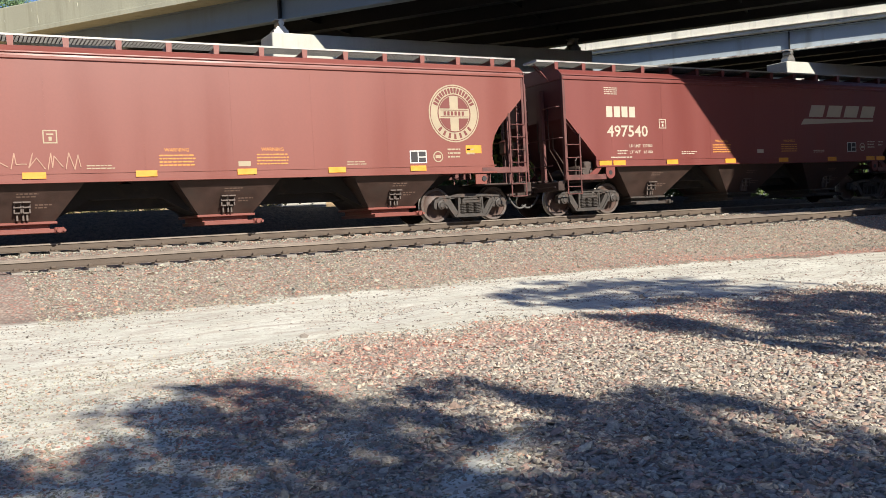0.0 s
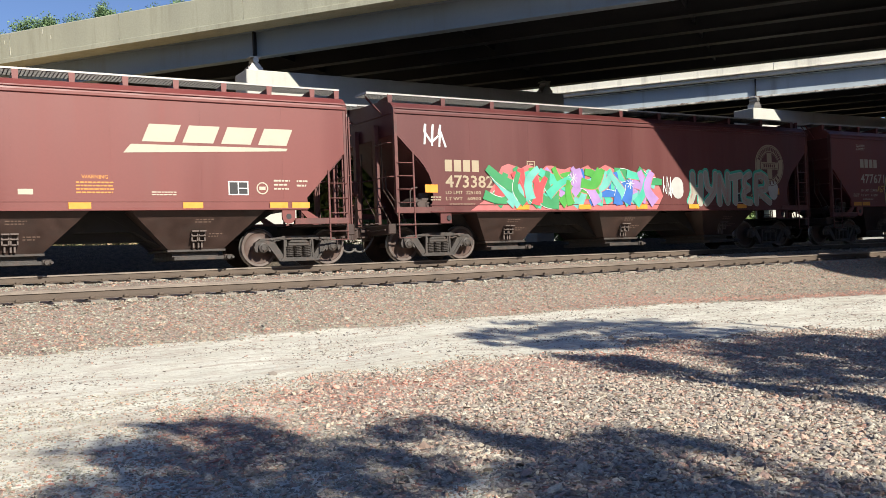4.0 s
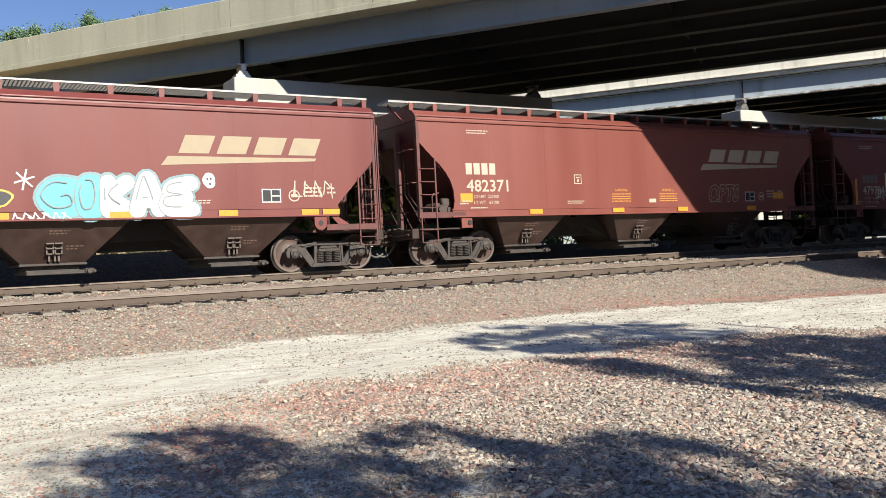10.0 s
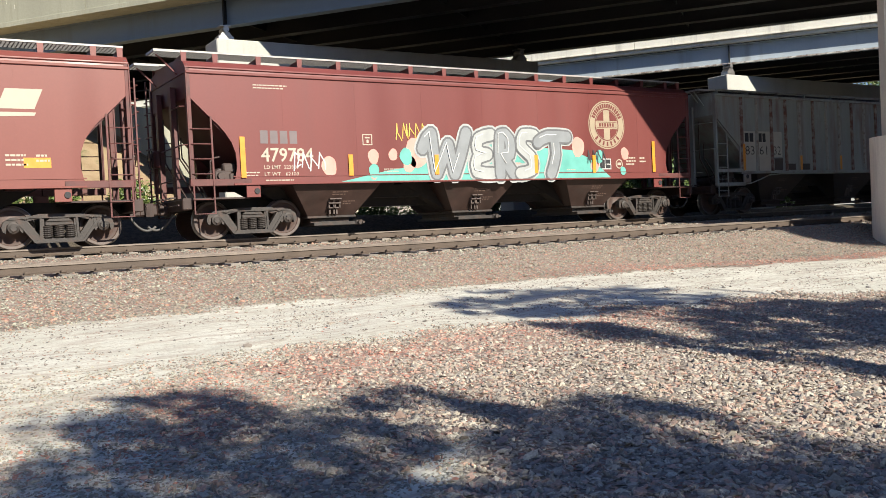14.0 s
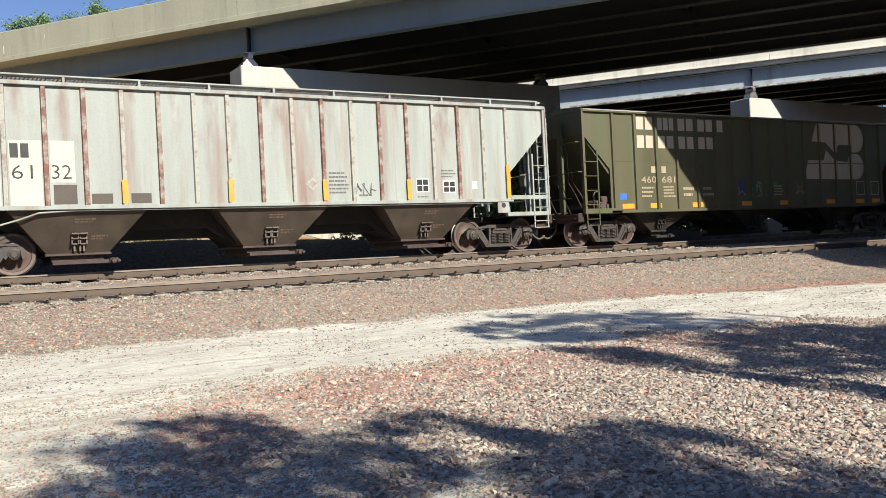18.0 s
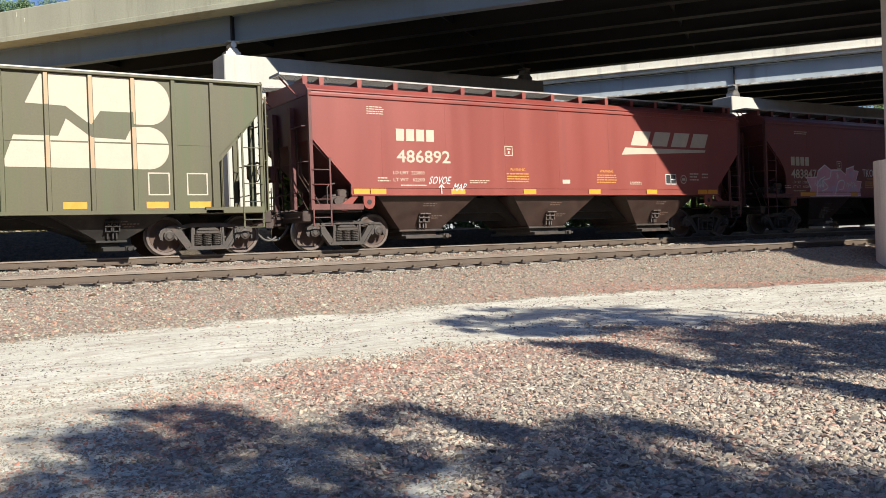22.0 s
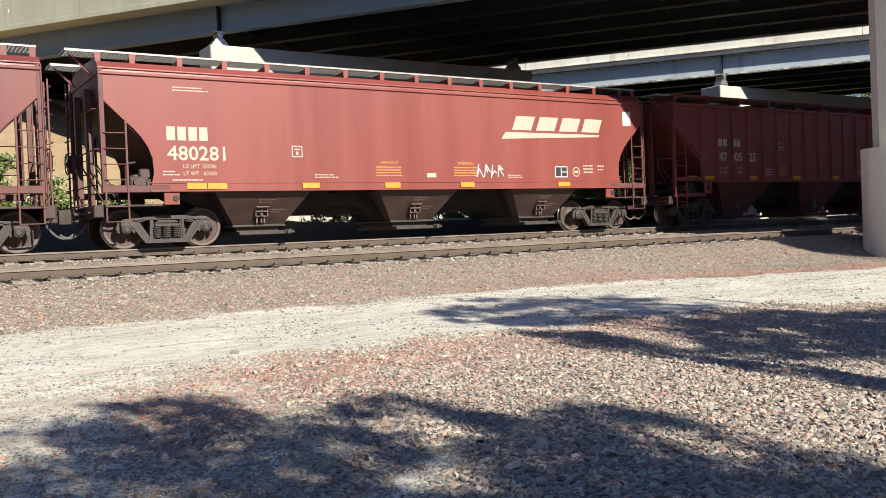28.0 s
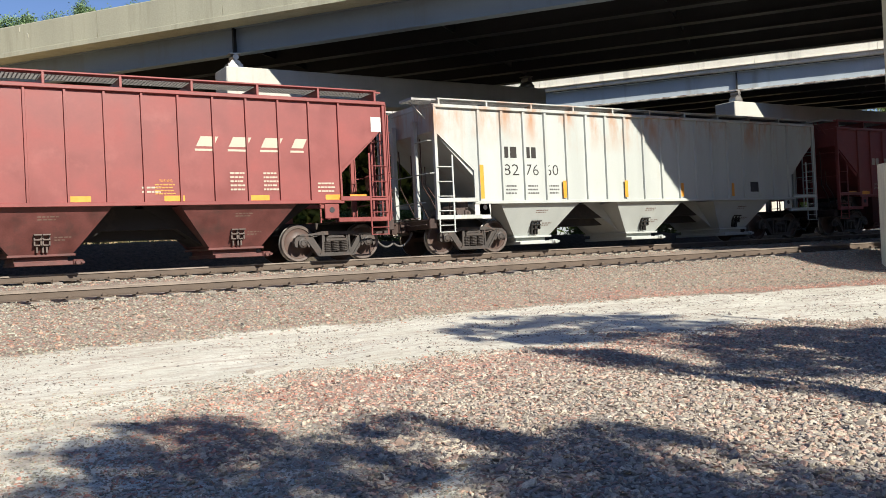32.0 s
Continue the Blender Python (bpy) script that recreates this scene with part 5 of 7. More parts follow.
def smooth_dress(car, cream=LETTER, warn=(-1.94, 1.27), plate=(-4.2, 2.56), yellow=(-6.63, -6.1, -3.96, -1.42, 1.1, 3.6, 5.72, 6.3), yz=1.445, zw=1.78, right=0.0, top_print=True, yw=0.47):
    for x in yellow:
        paint(car, flat([rect(x, x + yw, yz, yz + 0.14)]), YELLOW, "reflector", layer=9)
    if top_print == "line":
        bars(car, -6.85, -5.95, 3.66, 3.80, 2, cream, "small_print", ragged=0.3)
    elif top_print:
        bars(car, -6.33 - right, -5.8 - right, 3.56, 3.80, 4, cream, "small_print", ragged=0.1)
    for x in warn:
        words(car, "WARNING", x + 0.12, x + 0.68, zw + 0.34, 0.12, WARN)
        bars(car, x, x + 0.82, zw, zw + 0.3, 4, WARN, ragged=0.05)
    frame_box(car, plate[0], plate[1], 0.29, 0.29, cream)
    bars(car, -3.3, -2.6, zw - 0.04, zw + 0.08, 2, cream)
    bars(car, 2.9, 3.5, zw - 0.04, zw + 0.08, 2, cream)
    paint(car, flat([rect(0.1, 0.40, zw - 0.02, zw + 0.10)]), cream, "small_placard")
    d = 0.35 - right
    z = zw - 0.02
    paint(car, flat([rect(4.35 + d, 4.85 + d, z, z + 0.34)]), PAPER, "data_plate")
    for q in (rect(4.38 + d, 4.58 + d, z + 0.03, z + 0.31), rect(4.61 + d, 4.82 + d, z + 0.18, z + 0.31), rect(4.61 + d, 4.82 + d, z + 0.03, z + 0.15)):
        paint(car, flat([q]), BLACK, "data_plate_face", layer=2)
    paint(car, flat(ring(5.2 + d, z + 0.17, 0.12, 0.15) + [rect(5.12 + d, 5.28 + d, z + 0.13, z + 0.21)]), cream, "inspection_mark")
    bars(car, 5.5 + d, 5.95 + d, z + 0.12, z + 0.42, 3, cream)
    bars(car, 6.1 + d, 6.4 + d, z + 0.2, z + 0.42, 2, cream)


def fat_words(car, text, x0, x1, z0, z1, layers, layer=3, label="", lean=0.0):
    """Sprayed block letters: layers of (offset, material), the widest first."""
    base = text_shape(text, 1.0)
    a, b = min(p[0] for p in base.v), max(p[0] for p in base.v)
    c, d = min(p[2] for p in base.v), max(p[2] for p in base.v)
    for k, (off, mat) in enumerate(layers):
        s = text_shape(text, 1.0, off)
        s.v = [(x0 + (p[0] - a) / (b - a) * (x1 - x0) + lean * (p[2] - c), 0.0, z0 + (p[2] - c) / (d - c) * (z1 - z0)) for p in s.v]
        paint(car, s, mat, "graffiti_lettering", label if k == 0 else "", layer=layer + k)


def ovals(car, spots, mat, layer=3):
    rnd = random.Random(5)
    for x, z, r in spots:
        paint(car, flat([blob(x, z, r, r * 1.15, rnd, 16, 0.1, 2.0)]), mat, "graffiti_spot", layer=layer)


# Skeletons of sprayed letters, in a unit cell.
SKELETON = {
    "F": [[(0.08, 0.02), (0.02, 0.55), (0.10, 0.92), (0.62, 1.0)], [(0.06, 0.52), (0.55, 0.55)]],
    "O": [[(0.30, 0.98), (0.05, 0.55), (0.22, 0.05), (0.72, 0.03), (0.95, 0.5), (0.78, 0.97), (0.30, 0.98)]],
    "N": [[(0.02, 0.0), (0.08, 0.98), (0.85, 0.04), (0.95, 1.0)]],
    "n": [[(0.02, 0.0), (0.06, 0.95), (0.55, 1.0), (0.85, 0.72), (0.95, 0.0)]],
    "T": [[(0.0, 0.92), (1.0, 0.98)], [(0.52, 0.95), (0.42, 0.02)]],
    "t": [[(0.0, 0.82), (0.35, 0.98), (1.0, 0.95)], [(0.58, 0.95), (0.62, 0.5), (0.40, 0.02)]],
    "H": [[(0.25, 1.0), (0.30, 0.35), (0.02, 0.02)], [(0.95, 1.0), (0.90, 0.0)], [(0.3, 0.45), (0.9, 0.42)]],
    "U": [[(0.1, 1.0), (0.2, 0.55), (0.75, 0.42)], [(0.95, 1.0), (0.85, 0.4), (0.1, 0.02)]],
    "E": [[(0.95, 0.98), (0.25, 0.88), (0.15, 0.58), (0.7, 0.5), (0.1, 0.42), (0.1, 0.08), (0.95, 0.04)]],
    "R": [[(0.08, 0.0), (0.12, 0.98), (0.75, 0.9), (0.72, 0.52), (0.2, 0.48), (0.98, 0.02)]],
    "W": [[(0.0, 0.62), (0.22, 0.98), (0.30, 0.06), (0.58, 0.72), (0.70, 0.05), (1.0, 0.98)]],
    "S": [[(0.98, 0.95), (0.3, 0.98), (0.12, 0.68), (0.75, 0.45), (0.78, 0.12), (0.0, 0.03)]],
    "G": [[(0.95, 0.88), (0.35, 0.95), (0.02, 0.45), (0.4, 0.04), (0.92, 0.15), (0.85, 0.5), (0.5, 0.46)]],
    "K": [[(0.08, 0.0), (0.1, 1.0)], [(0.95, 0.95), (0.25, 0.5), (0.95, 0.02)]],
    "A": [[(0.02, 0.02), (0.42, 0.95), (0.6, 0.95), (0.95, 0.02)], [(0.25, 0.35), (0.75, 0.35)]],
}


def ribbon(points, w, n=10):
    """A fat rounded line: quads with round joints."""
    polys = []
    for (xa, za), (xb, zb) in zip(points, points[1:]):
        l = math.hypot(xb - xa, zb - za) or 1
        nx, nz = -(zb - za) / l * w / 2, (xb - xa) / l * w / 2
        polys.append([(xa + nx, za + nz), (xa - nx, za - nz), (xb - nx, zb - nz), (xb + nx, zb + nz)])
    for x, z in points:
        polys.append([(x + w / 2 * math.cos(2 * math.pi * k / n), z + w / 2 * math.sin(2 * math.pi * k / n)) for k in range(n)])
    return polys


def curve_through(points, n=5):
    """Points of a smooth line through the given ones."""
    p = [points[0], *points, points[-1]]
    out = []
    for a, b, c, d in zip(p, p[1:], p[2:], p[3:]):
        for k in range(n):
            t = k / n
            out.append(tuple(0.5 * (2 * b[i] + (c[i] - a[i]) * t + (2 * a[i] - 5 * b[i] + 4 * c[i] - d[i]) * t * t + (3 * b[i] - a[i] - 3 * c[i] + d[i]) * t ** 3) for i in (0, 1)))
    return out + [points[-1]]


def thin_flat(polys):
    s = Shape()
    for i, p in enumerate(polys):
        s.add([(x, -0.000024 * (i % 89), z) for x, z in p], [tuple(range(len(p)))])
    return s


def fat_letters(car, text, cells, z0, z1, w, halo, edge, fills, label, layer=3, soft=2, seed=1, rise=0.0, line=None):
    """Sprayed letters of fat strokes. halo: (growth, paint); edge: (growth, paint); fills: one paint a letter, in turn."""
    rnd = random.Random(seed)
    drawn = []
    for ch, (x0, x1) in zip(text, cells):
        a, b = x0 + w / 2, x1 - w / 2
        lift = rnd.uniform(-0.04, 0.04)
        lines = []
        for sk in SKELETON[ch]:
            pts = [(lerp(a, b, u) + rnd.uniform(-0.02, 0.02), lerp(z0 + w / 2, z1 - w / 2, v) + lift * v + rnd.uniform(-0.02, 0.02)) for u, v in sk]
            lines.append(curve_through(pts, soft) if soft > 1 else pts)
        drawn.append(lines)
    if halo:
        paint(car, thin_flat([q for lines in drawn for p in lines for q in ribbon([(x, z + rise) for x, z in p], w + 2 * halo[0])]), halo[1], "graffiti_halo", layer=layer)
    for k, lines in enumerate(drawn):
        step = layer + 1 + 1.6 * k
        paint(car, thin_flat([q for p in lines for q in ribbon(p, w + 2 * edge[0])]), edge[1], "graffiti_outline", layer=step)
        paint(car, thin_flat([q for p in lines for q in ribbon(p, w)]), fills[k % len(fills)], "graffiti_letter", label if k == 0 else "", layer=step + 0.8)
    if line:
        top = layer + 2.2 + 1.6 * len(drawn)
        paint(car, thin_flat([q for lines in drawn for p in lines for q in stroke([(x - w * 0.22, z + w * 0.16) for x, z in p[1:-1]], line[0])]), line[1], "graffiti_line", layer=top)


def ribbon_piece(car, x0, x1, z0, z1, seed, ground, paints, label, count=84, layer=2):
    """A wild piece: bent bands of many colours interlocked over a ground, with edges and thin white lights."""
    rnd = random.Random(seed)
    m = 26
    back = [(lerp(x0 + 0.5, x1 - 0.1, i / m), z1 - 0.12 + 0.07 * math.sin(i * 1.9) + rnd.uniform(-0.1, 0.05)) for i in range(m + 1)]
    back += [(x1 + 0.25, z0 + 0.45), (x1 - 0.05, z0 + 0.02), (x0 - 0.6, z0 + 0.02), (x0 - 0.15, z0 + 0.3), (x0 + 0.2, z0 + 0.75)]
    paint(car, flat([back]), ground, "graffiti_ground", label, layer=layer)
    lights, dots = [], []
    for k in range(count):
        f = (k + rnd.random()) / count
        cx, cz = lerp(x0 + 0.2, x1 - 0.2, (f * 7.3) % 1.0), lerp(z0 + 0.2, z1 - 0.25, rnd.random())
        a, l, w = rnd.choice((0.5, 1.0, 1.4, 1.9, 2.5, -0.3)) + rnd.uniform(-0.25, 0.25), rnd.uniform(0.30, 0.60), rnd.uniform(0.26, 0.42)
        bend = rnd.uniform(-0.6, 0.6)
        pts = [(cx - l * math.cos(a - bend), cz - l * math.sin(a - bend)), (cx, cz), (cx + l * math.cos(a + bend), cz + l * math.sin(a + bend))]
        pts = curve_through(pts, 4)
        za, zc = min(z for x, z in pts) - w / 2, max(z for x, z in pts) + w / 2
        k2 = min(1.0, (z1 - z0 - 0.04) / (zc - za))
        pts = [(cx + (x - cx) * k2, cz + (z - cz) * k2) for x, z in pts]
        za, zc = min(z for x, z in pts) - w / 2, max(z for x, z in pts) + w / 2
        up = max(0.0, z0 + 0.02 - za) - max(0.0, zc - z1)
        pts = [(x, z + up) for x, z in pts]
        side = []
        for sgn in (1, -1):
            edge = []
            for i, (x, z) in enumerate(pts):
                (xa, za), (xb, zb) = pts[max(0, i - 1)], pts[min(len(pts) - 1, i + 1)]
                d = math.hypot(xb - xa, zb - za) or 1
                t = i / (len(pts) - 1)
                r = w / 2 * (1.0 - 0.45 * t)
                edge.append((x - sgn * (zb - za) / d * r, z + sgn * (xb - xa) / d * r))
            side.append(edge)
        m = len(pts)
        band = Shape().add([(x, 0.0, z) for x, z in side[0] + side[1]], [(i, i + m, i + m + 1, i + 1) for i in range(m - 1)])
        step = layer + 1 + 0.12 * k
        paint(car, band, paints[k % len(paints)], "graffiti_band", layer=step)
        if k % 3 == 0:
            lights.append((stroke(side[0][2:-2], 0.016), step + 0.05))
        else:
            dots.append((stroke(side[1][1:-1], 0.022), step + 0.05))
    for polys, step in lights:
        paint(car, thin_flat(polys), S_WHITE, "graffiti_highlight", layer=step)
    for polys, step in dots:
        paint(car, thin_flat(polys), ground, "graffiti_line", layer=step)
    for x, z in ((lerp(x0, x1, 0.47), z1 - 0.45), (lerp(x0, x1, 0.82), z1 - 0.6)):
        paint(car, thin_flat([q for k in range(4) for q in stroke([(x - 0.16 * math.cos(k * 0.785), z - 0.16 * math.sin(k * 0.785)), (x + 0.16 * math.cos(k * 0.785), z + 0.16 * math.sin(k * 0.785))], 0.018)]), S_WHITE, "graffiti_star", layer=layer + 2 + 0.12 * count)


A = smooth_car("maroon smooth-sided hopper car with a cream round mark", 6.0, 13.6, BLEACHED, True, 8.42, step=1.115, first=-6.87)
smooth_dress(A, CREAM, (-1.73, 0.56), (-4.15, 2.16), (-7.0, -4.60, -2.27, 0.06, 2.38, 4.69), 1.40, 1.62, top_print=False)
paint(A, flat([rect(6.42, 6.92, 1.85, 2.07)]), YELLOW, "reflector")
round_mark(A, 6.11, 2.93, 0.78, CREAM, MAROON)
scrawl(A, -5.2, -3.4, 1.55, 1.95, 55, FADED, 5, 0.02)
B = smooth_car("maroon smooth-sided hopper car with a white slanted mark", 23.64, 13.3, MAROON, False, 7.87, (-4.26, -0.05, 4.05), 1.156, -6.785)
standard_marks(B, "497540", -6.27, 2.31, 1.6, load="222900", tare="63100", ld=(0.53, 1.1))
smooth_dress(B)
swoosh_mark(B, 2.30, 6.45, 2.72, 3.40, LETTER)
C = smooth_car("dark maroon hopper car covered along its side with bright graffiti", 41.4, 13.9, MAROON_DARK, True, step=1.655, first=-6.74)
standard_marks(C, "473382", -6.95, 2.0, 1.6, CREAM, gap=0.1, load="225100", tare="60900", ld=(0.0, 0.72))
smooth_dress(C, CREAM, (), (-4.15, 2.5), (-4.60, -2.27, 0.06, 2.38, 4.69), 1.37, 1.58, top_print=False)
for q in (rect(6.42, 6.92, 1.85, 2.07), rect(-7.6, -7.2, 1.85, 2.07)):
    paint(C, flat([q]), YELLOW, "reflector")
round_mark(C, 6.45, 2.86, 0.75, CREAM, MAROON_DARK)
ribbon_piece(C, -5.55, 1.0, 1.33, 2.76, 11, S_CORAL, (S_GREEN, S_MINT, S_LEAF, S_PURPLE, S_LEAF, S_AQUA, S_BLUE, S_MINT, S_PURPLE, S_GREEN, S_AQUA, S_RED), "wild graffiti piece in green, aqua and violet")
fat_letters(C, "HUNTER", ((2.35, 3.12), (3.08, 3.8), (3.74, 4.42), (4.3, 5.0), (4.92, 5.5), (5.5, 6.5)), 1.44, 2.6, 0.205, (0.05, S_MINT), (0.018, S_SILVER), (S_CHALK,), "cream graffiti letters edged in green", 3, rise=0.05, line=(0.016, S_CORAL))
scrawl(C, 1.25, 1.7, 1.7, 2.4, 3, S_WHITE, 3, 0.03)
ovals(C, ((1.9, 2.05, 0.3), (6.6, 2.0, 0.28)), S_SILVER, 2)
scrawl(C, -7.6, -6.9, 3.1, 3.7, 8, S_WHITE, 3, 0.06)
D = smooth_car("maroon hopper car with yellow-edged and pale blue graffiti", 59.18, 13.3, MAROON, False, 7.9, (-4.28, -0.03, 4.07), 1.156, -6.785)
standard_marks(D, "477671", -6.12, 2.32, 1.5, load="224400", tare="61600", ld=(0.0, 0.68))
smooth_dress(D, warn=())
swoosh_mark(D, 2.29, 6.40, 2.66, 3.38, CREAM)
fat_letters(D, "FOnt", ((-4.62, -3.36), (-3.78, -2.82), (-2.98, -2.08), (-2.28, -1.24)), 1.42, 2.7, 0.32, (0.075, S_GREYBLUE), (0.04, S_YELLOW), (S_DARK,), "charcoal graffiti letters outlined in yellow", 3, 1, 4)
paint(D, flat(stroke([(-4.5, 1.62), (-4.1, 1.66)], 0.02) + stroke([(-3.1, 1.66), (-2.5, 1.80)], 0.02) + stroke([(-3.0, 1.6), (-2.4, 1.66)], 0.02) + stroke([(-3.2, 1.48), (-3.0, 1.6)], 0.02)), S_YELLOW, "graffiti_line", layer=13)
paint(D, flat([blob(-1.2, 1.9, 0.36, 0.2, random.Random(2), 18, 0.1, 2)]), S_GOLD, "graffiti_spot", layer=3)
paint(D, flat([blob(-1.2, 1.9, 0.31, 0.16, random.Random(2), 18, 0.1, 2)]), S_DARK, "graffiti_spot", layer=4)
fat_words(D, "AGF", -5.16, -4.72, 1.95, 2.22, ((-0.01, S_GOLD),), 4, "gold tag letters", 0.15)
fat_letters(D, "GOKAE", ((-0.42, 0.62), (0.36, 1.1), (0.86, 1.72), (1.5, 2.42), (2.2, 3.18)), 1.42, 2.44, 0.36, (0.06, S_SKYEDGE), (0.02, S_GREY), (S_SKY, S_SKY, S_PALEBLUE, S_PALEBLUE, S_WHITE), "pale blue and white rounded graffiti letters", 3, 3, 8, line=(0.026, S_GREY))
paint(D, flat([q for a in (0.3, 1.35, 2.4) for q in stroke([(-0.62 - 0.2 * math.cos(a), 2.3 - 0.22 * math.sin(a)), (-0.62 + 0.2 * math.cos(a), 2.3 + 0.22 * math.sin(a))], 0.04)]), S_WHITE, "graffiti_star", layer=4)
scrawl(D, -0.9, 0.3, 1.42, 1.58, 29, S_WHITE, 6, 0.03, 7)
ovals(D, ((3.4, 2.3, 0.16),), S_WHITE)
paint(D, flat([blob(x, z, 0.025, 0.035, random.Random(1), 8, 0, 2) for x, z in ((3.36, 2.34), (3.44, 2.34), (3.42, 2.22))]), S_DARK, "graffiti_line", layer=4)
scrawl(D, 5.5, 6.6, 1.85, 2.3, 4, S_CREAM, 4, 0.03)
E = smooth_car("maroon hopper car with rounded end panels and a thin tag", 76.85, 13.85, BLEACHED, True)
standard_marks(E, "482371", -6.93, 2.03, 1.45, load="223900", tare="62100", gap=0.14, ld=(0.16, 0.75))
smooth_dress(E, warn=(-1.5, 0.56), plate=(-3.0, 2.25), yellow=(-4.75, -1.5, 1.35, 4.75), yz=1.36, zw=1.68, top_print="line")
for q in (rect(-7.15, -6.74, 1.72, 1.97), rect(6.2, 6.75, 1.75, 1.97)):
    paint(E, flat([q]), YELLOW, "reflector")
swoosh_mark(E, 2.52, 6.72, 2.73, 3.45, LETTER)
fat_words(E, "OPTS", 2.85, 4.3, 1.68, 2.22, ((0.05, S_CREAM), (0.022, BLEACHED)), 3, "hollow cream tag letters", 0.15)
F = smooth_car("dark maroon hopper car with a large silver graffiti piece", 95.14, 13.66, MAROON, True)
standard_marks(F, "479784", -6.73, 1.88, 1.4, faded=S_GREYBLUE, gap=0.1, load="223900", tare="62100")
smooth_dress(F, warn=(), plate=(-3.9, 2.3), yellow=(), zw=1.62, right=0.3, top_print="line")
for x, z0 in ((-7.27, 1.48), (-4.35, 1.5), (-1.7, 1.5), (1.8, 1.5), (4.1, 1.5), (6.7, 1.5)):
    paint(F, flat([rect(x, x + 0.13, z0, z0 + (1.0 if abs(x) > 6 else 0.55))]), YELLOW, "reflector", layer=12)
round_mark(F, 4.78, 3.0, 0.76, CREAM, MAROON)
paint(F, flat([[(-4.7, 1.32), (4.9, 1.32), (4.6, 1.55), (4.0, 1.95), (3.3, 2.2), (-1.6, 2.45), (-2.1, 2.2), (-2.3, 1.75), (-3.2, 1.62)]]), S_AQUA, "graffiti_ground", "aqua spray ground of the piece", layer=2)
ovals(F, ((-4.9, 1.75, 0.22), (-3.6, 2.0, 0.17), (-3.0, 2.05, 0.14), (-2.25, 2.1, 0.36), (-2.5, 1.8, 0.2), (3.55, 2.3, 0.26), (5.5, 2.1, 0.17), (-0.2, 1.62, 0.25), (1.2, 1.6, 0.22), (4.2, 1.7, 0.16), (-3.6, 1.5, 0.1)), S_SALMON)
ovals(F, ((-2.6, 2.0, 0.2), (-3.6, 1.62, 0.16), (4.4, 2.0, 0.18), (5.4, 1.55, 0.12)), S_AQUA, 4)
fat_letters(F, "WERSt", ((-2.25, -0.45), (-0.5, 0.45), (0.35, 1.2), (1.1, 2.0), (1.8, 3.25)), 1.30, 2.82, 0.33, (0.11, S_PALE), (0.055, S_CHROME), (S_GREY, S_PALE), "silver graffiti letters with a dark edge", 5, 2, 6, line=(0.025, S_WHITE))
scrawl(F, -5.9, -5.0, 1.6, 2.1, 6, S_WHITE, 4, 0.03)
scrawl(F, -2.9, -1.9, 2.4, 2.9, 16, S_GOLD, 5, 0.025)
scrawl(F, 3.9, 4.7, 1.7, 2.2, 26, S_DARK, 4, 0.03, 6)

G = ribbed_car("rust-streaked white ribbed hopper car", 113.35, 13.85, OLD_WHITE, [-6.95 + 0.818 * k for k in range(18)], 8.37, 1.46, 4.18, UNDER_TAN, rib_mat=(RIB_RUST, RUSTY_RIB, RIB_RUST, RIB_RUST, RUSTY_RIB, RIB_RUST, RUSTY_RIB, RUSTY_RIB, RIB_RUST, RUSTY_RIB), rail=0.18)


def panel_paint(car, polys, mat, name, label="", layer=1):
    s = flat(polys)
    s.v = [(p[0], 0.06, p[2]) for p in s.v]
    return paint(car, s, mat, name, label, layer=layer)


def panel_blocks(x0, x1, z0, z1, n):
    w = (x1 - x0) / n
    return [rect(x0 + w * i, x0 + w * i + w * 0.78, z0, z1) for i in range(n)]


for q in (rect(-6.86, -6.22, 1.5, 2.92), rect(-6.04, -5.4, 1.5, 2.92), rect(-5.22, -4.72, 2.0, 2.92)):
    panel_paint(G, [q], NUMBER_PANEL, "number_panel")
for q in panel_blocks(-6.78, -6.26, 2.54, 2.85, 2) + panel_blocks(-6.02, -5.6, 2.54, 2.85, 2):
    panel_paint(G, [q], BLACK, "owner_mark", layer=2)
for txt, a, b in (("83", -6.78, -6.28), ("61", -6.0, -5.58), ("32", -5.2, -4.8)):
    s_ = text_shape(txt, 0.45, -0.004)
    lo_, hi_ = min(p[0] for p in s_.v), max(p[0] for p in s_.v)
    s_.v = [(a + (p[0] - lo_) / (hi_ - lo_) * (b - a), 0.06, 2.08 + p[2]) for p in s_.v]
    paint(G, s_, BLACK, "car_number", layer=2)
for x, z, w, h in ((-5.18, 1.52, 0.48, 0.43), (-4.4, 1.52, 0.45, 0.23), (-3.55, 1.52, 0.45, 0.23)):
    panel_paint(G, [rect(x, x + w, z, z + h)], UNDER_TAN, "data_panel")
panel_paint(G, [[(0.72, 1.95), (0.9, 1.78), (1.08, 1.95), (0.9, 2.12)]], RUSTY_RIB, "diamond_mark", "faded rusty diamond mark")
panel_paint(G, [[(0.79, 1.95), (0.9, 1.85), (1.01, 1.95), (0.9, 2.05)]], OLD_WHITE, "diamond_mark", layer=2)
for x0_, x1_, z0_, z1_, n_ in ((1.36, 1.92, 1.68, 2.28, 6), (4.72, 5.2, 2.1, 2.34, 3), (2.2, 2.6, 1.6, 1.7, 1), (3.95, 4.35, 1.55, 1.62, 1)):
    b_ = bars(G, x0_, x1_, z0_, z1_, n_, GALV)
    b_.location.y = SIDE + 0.055
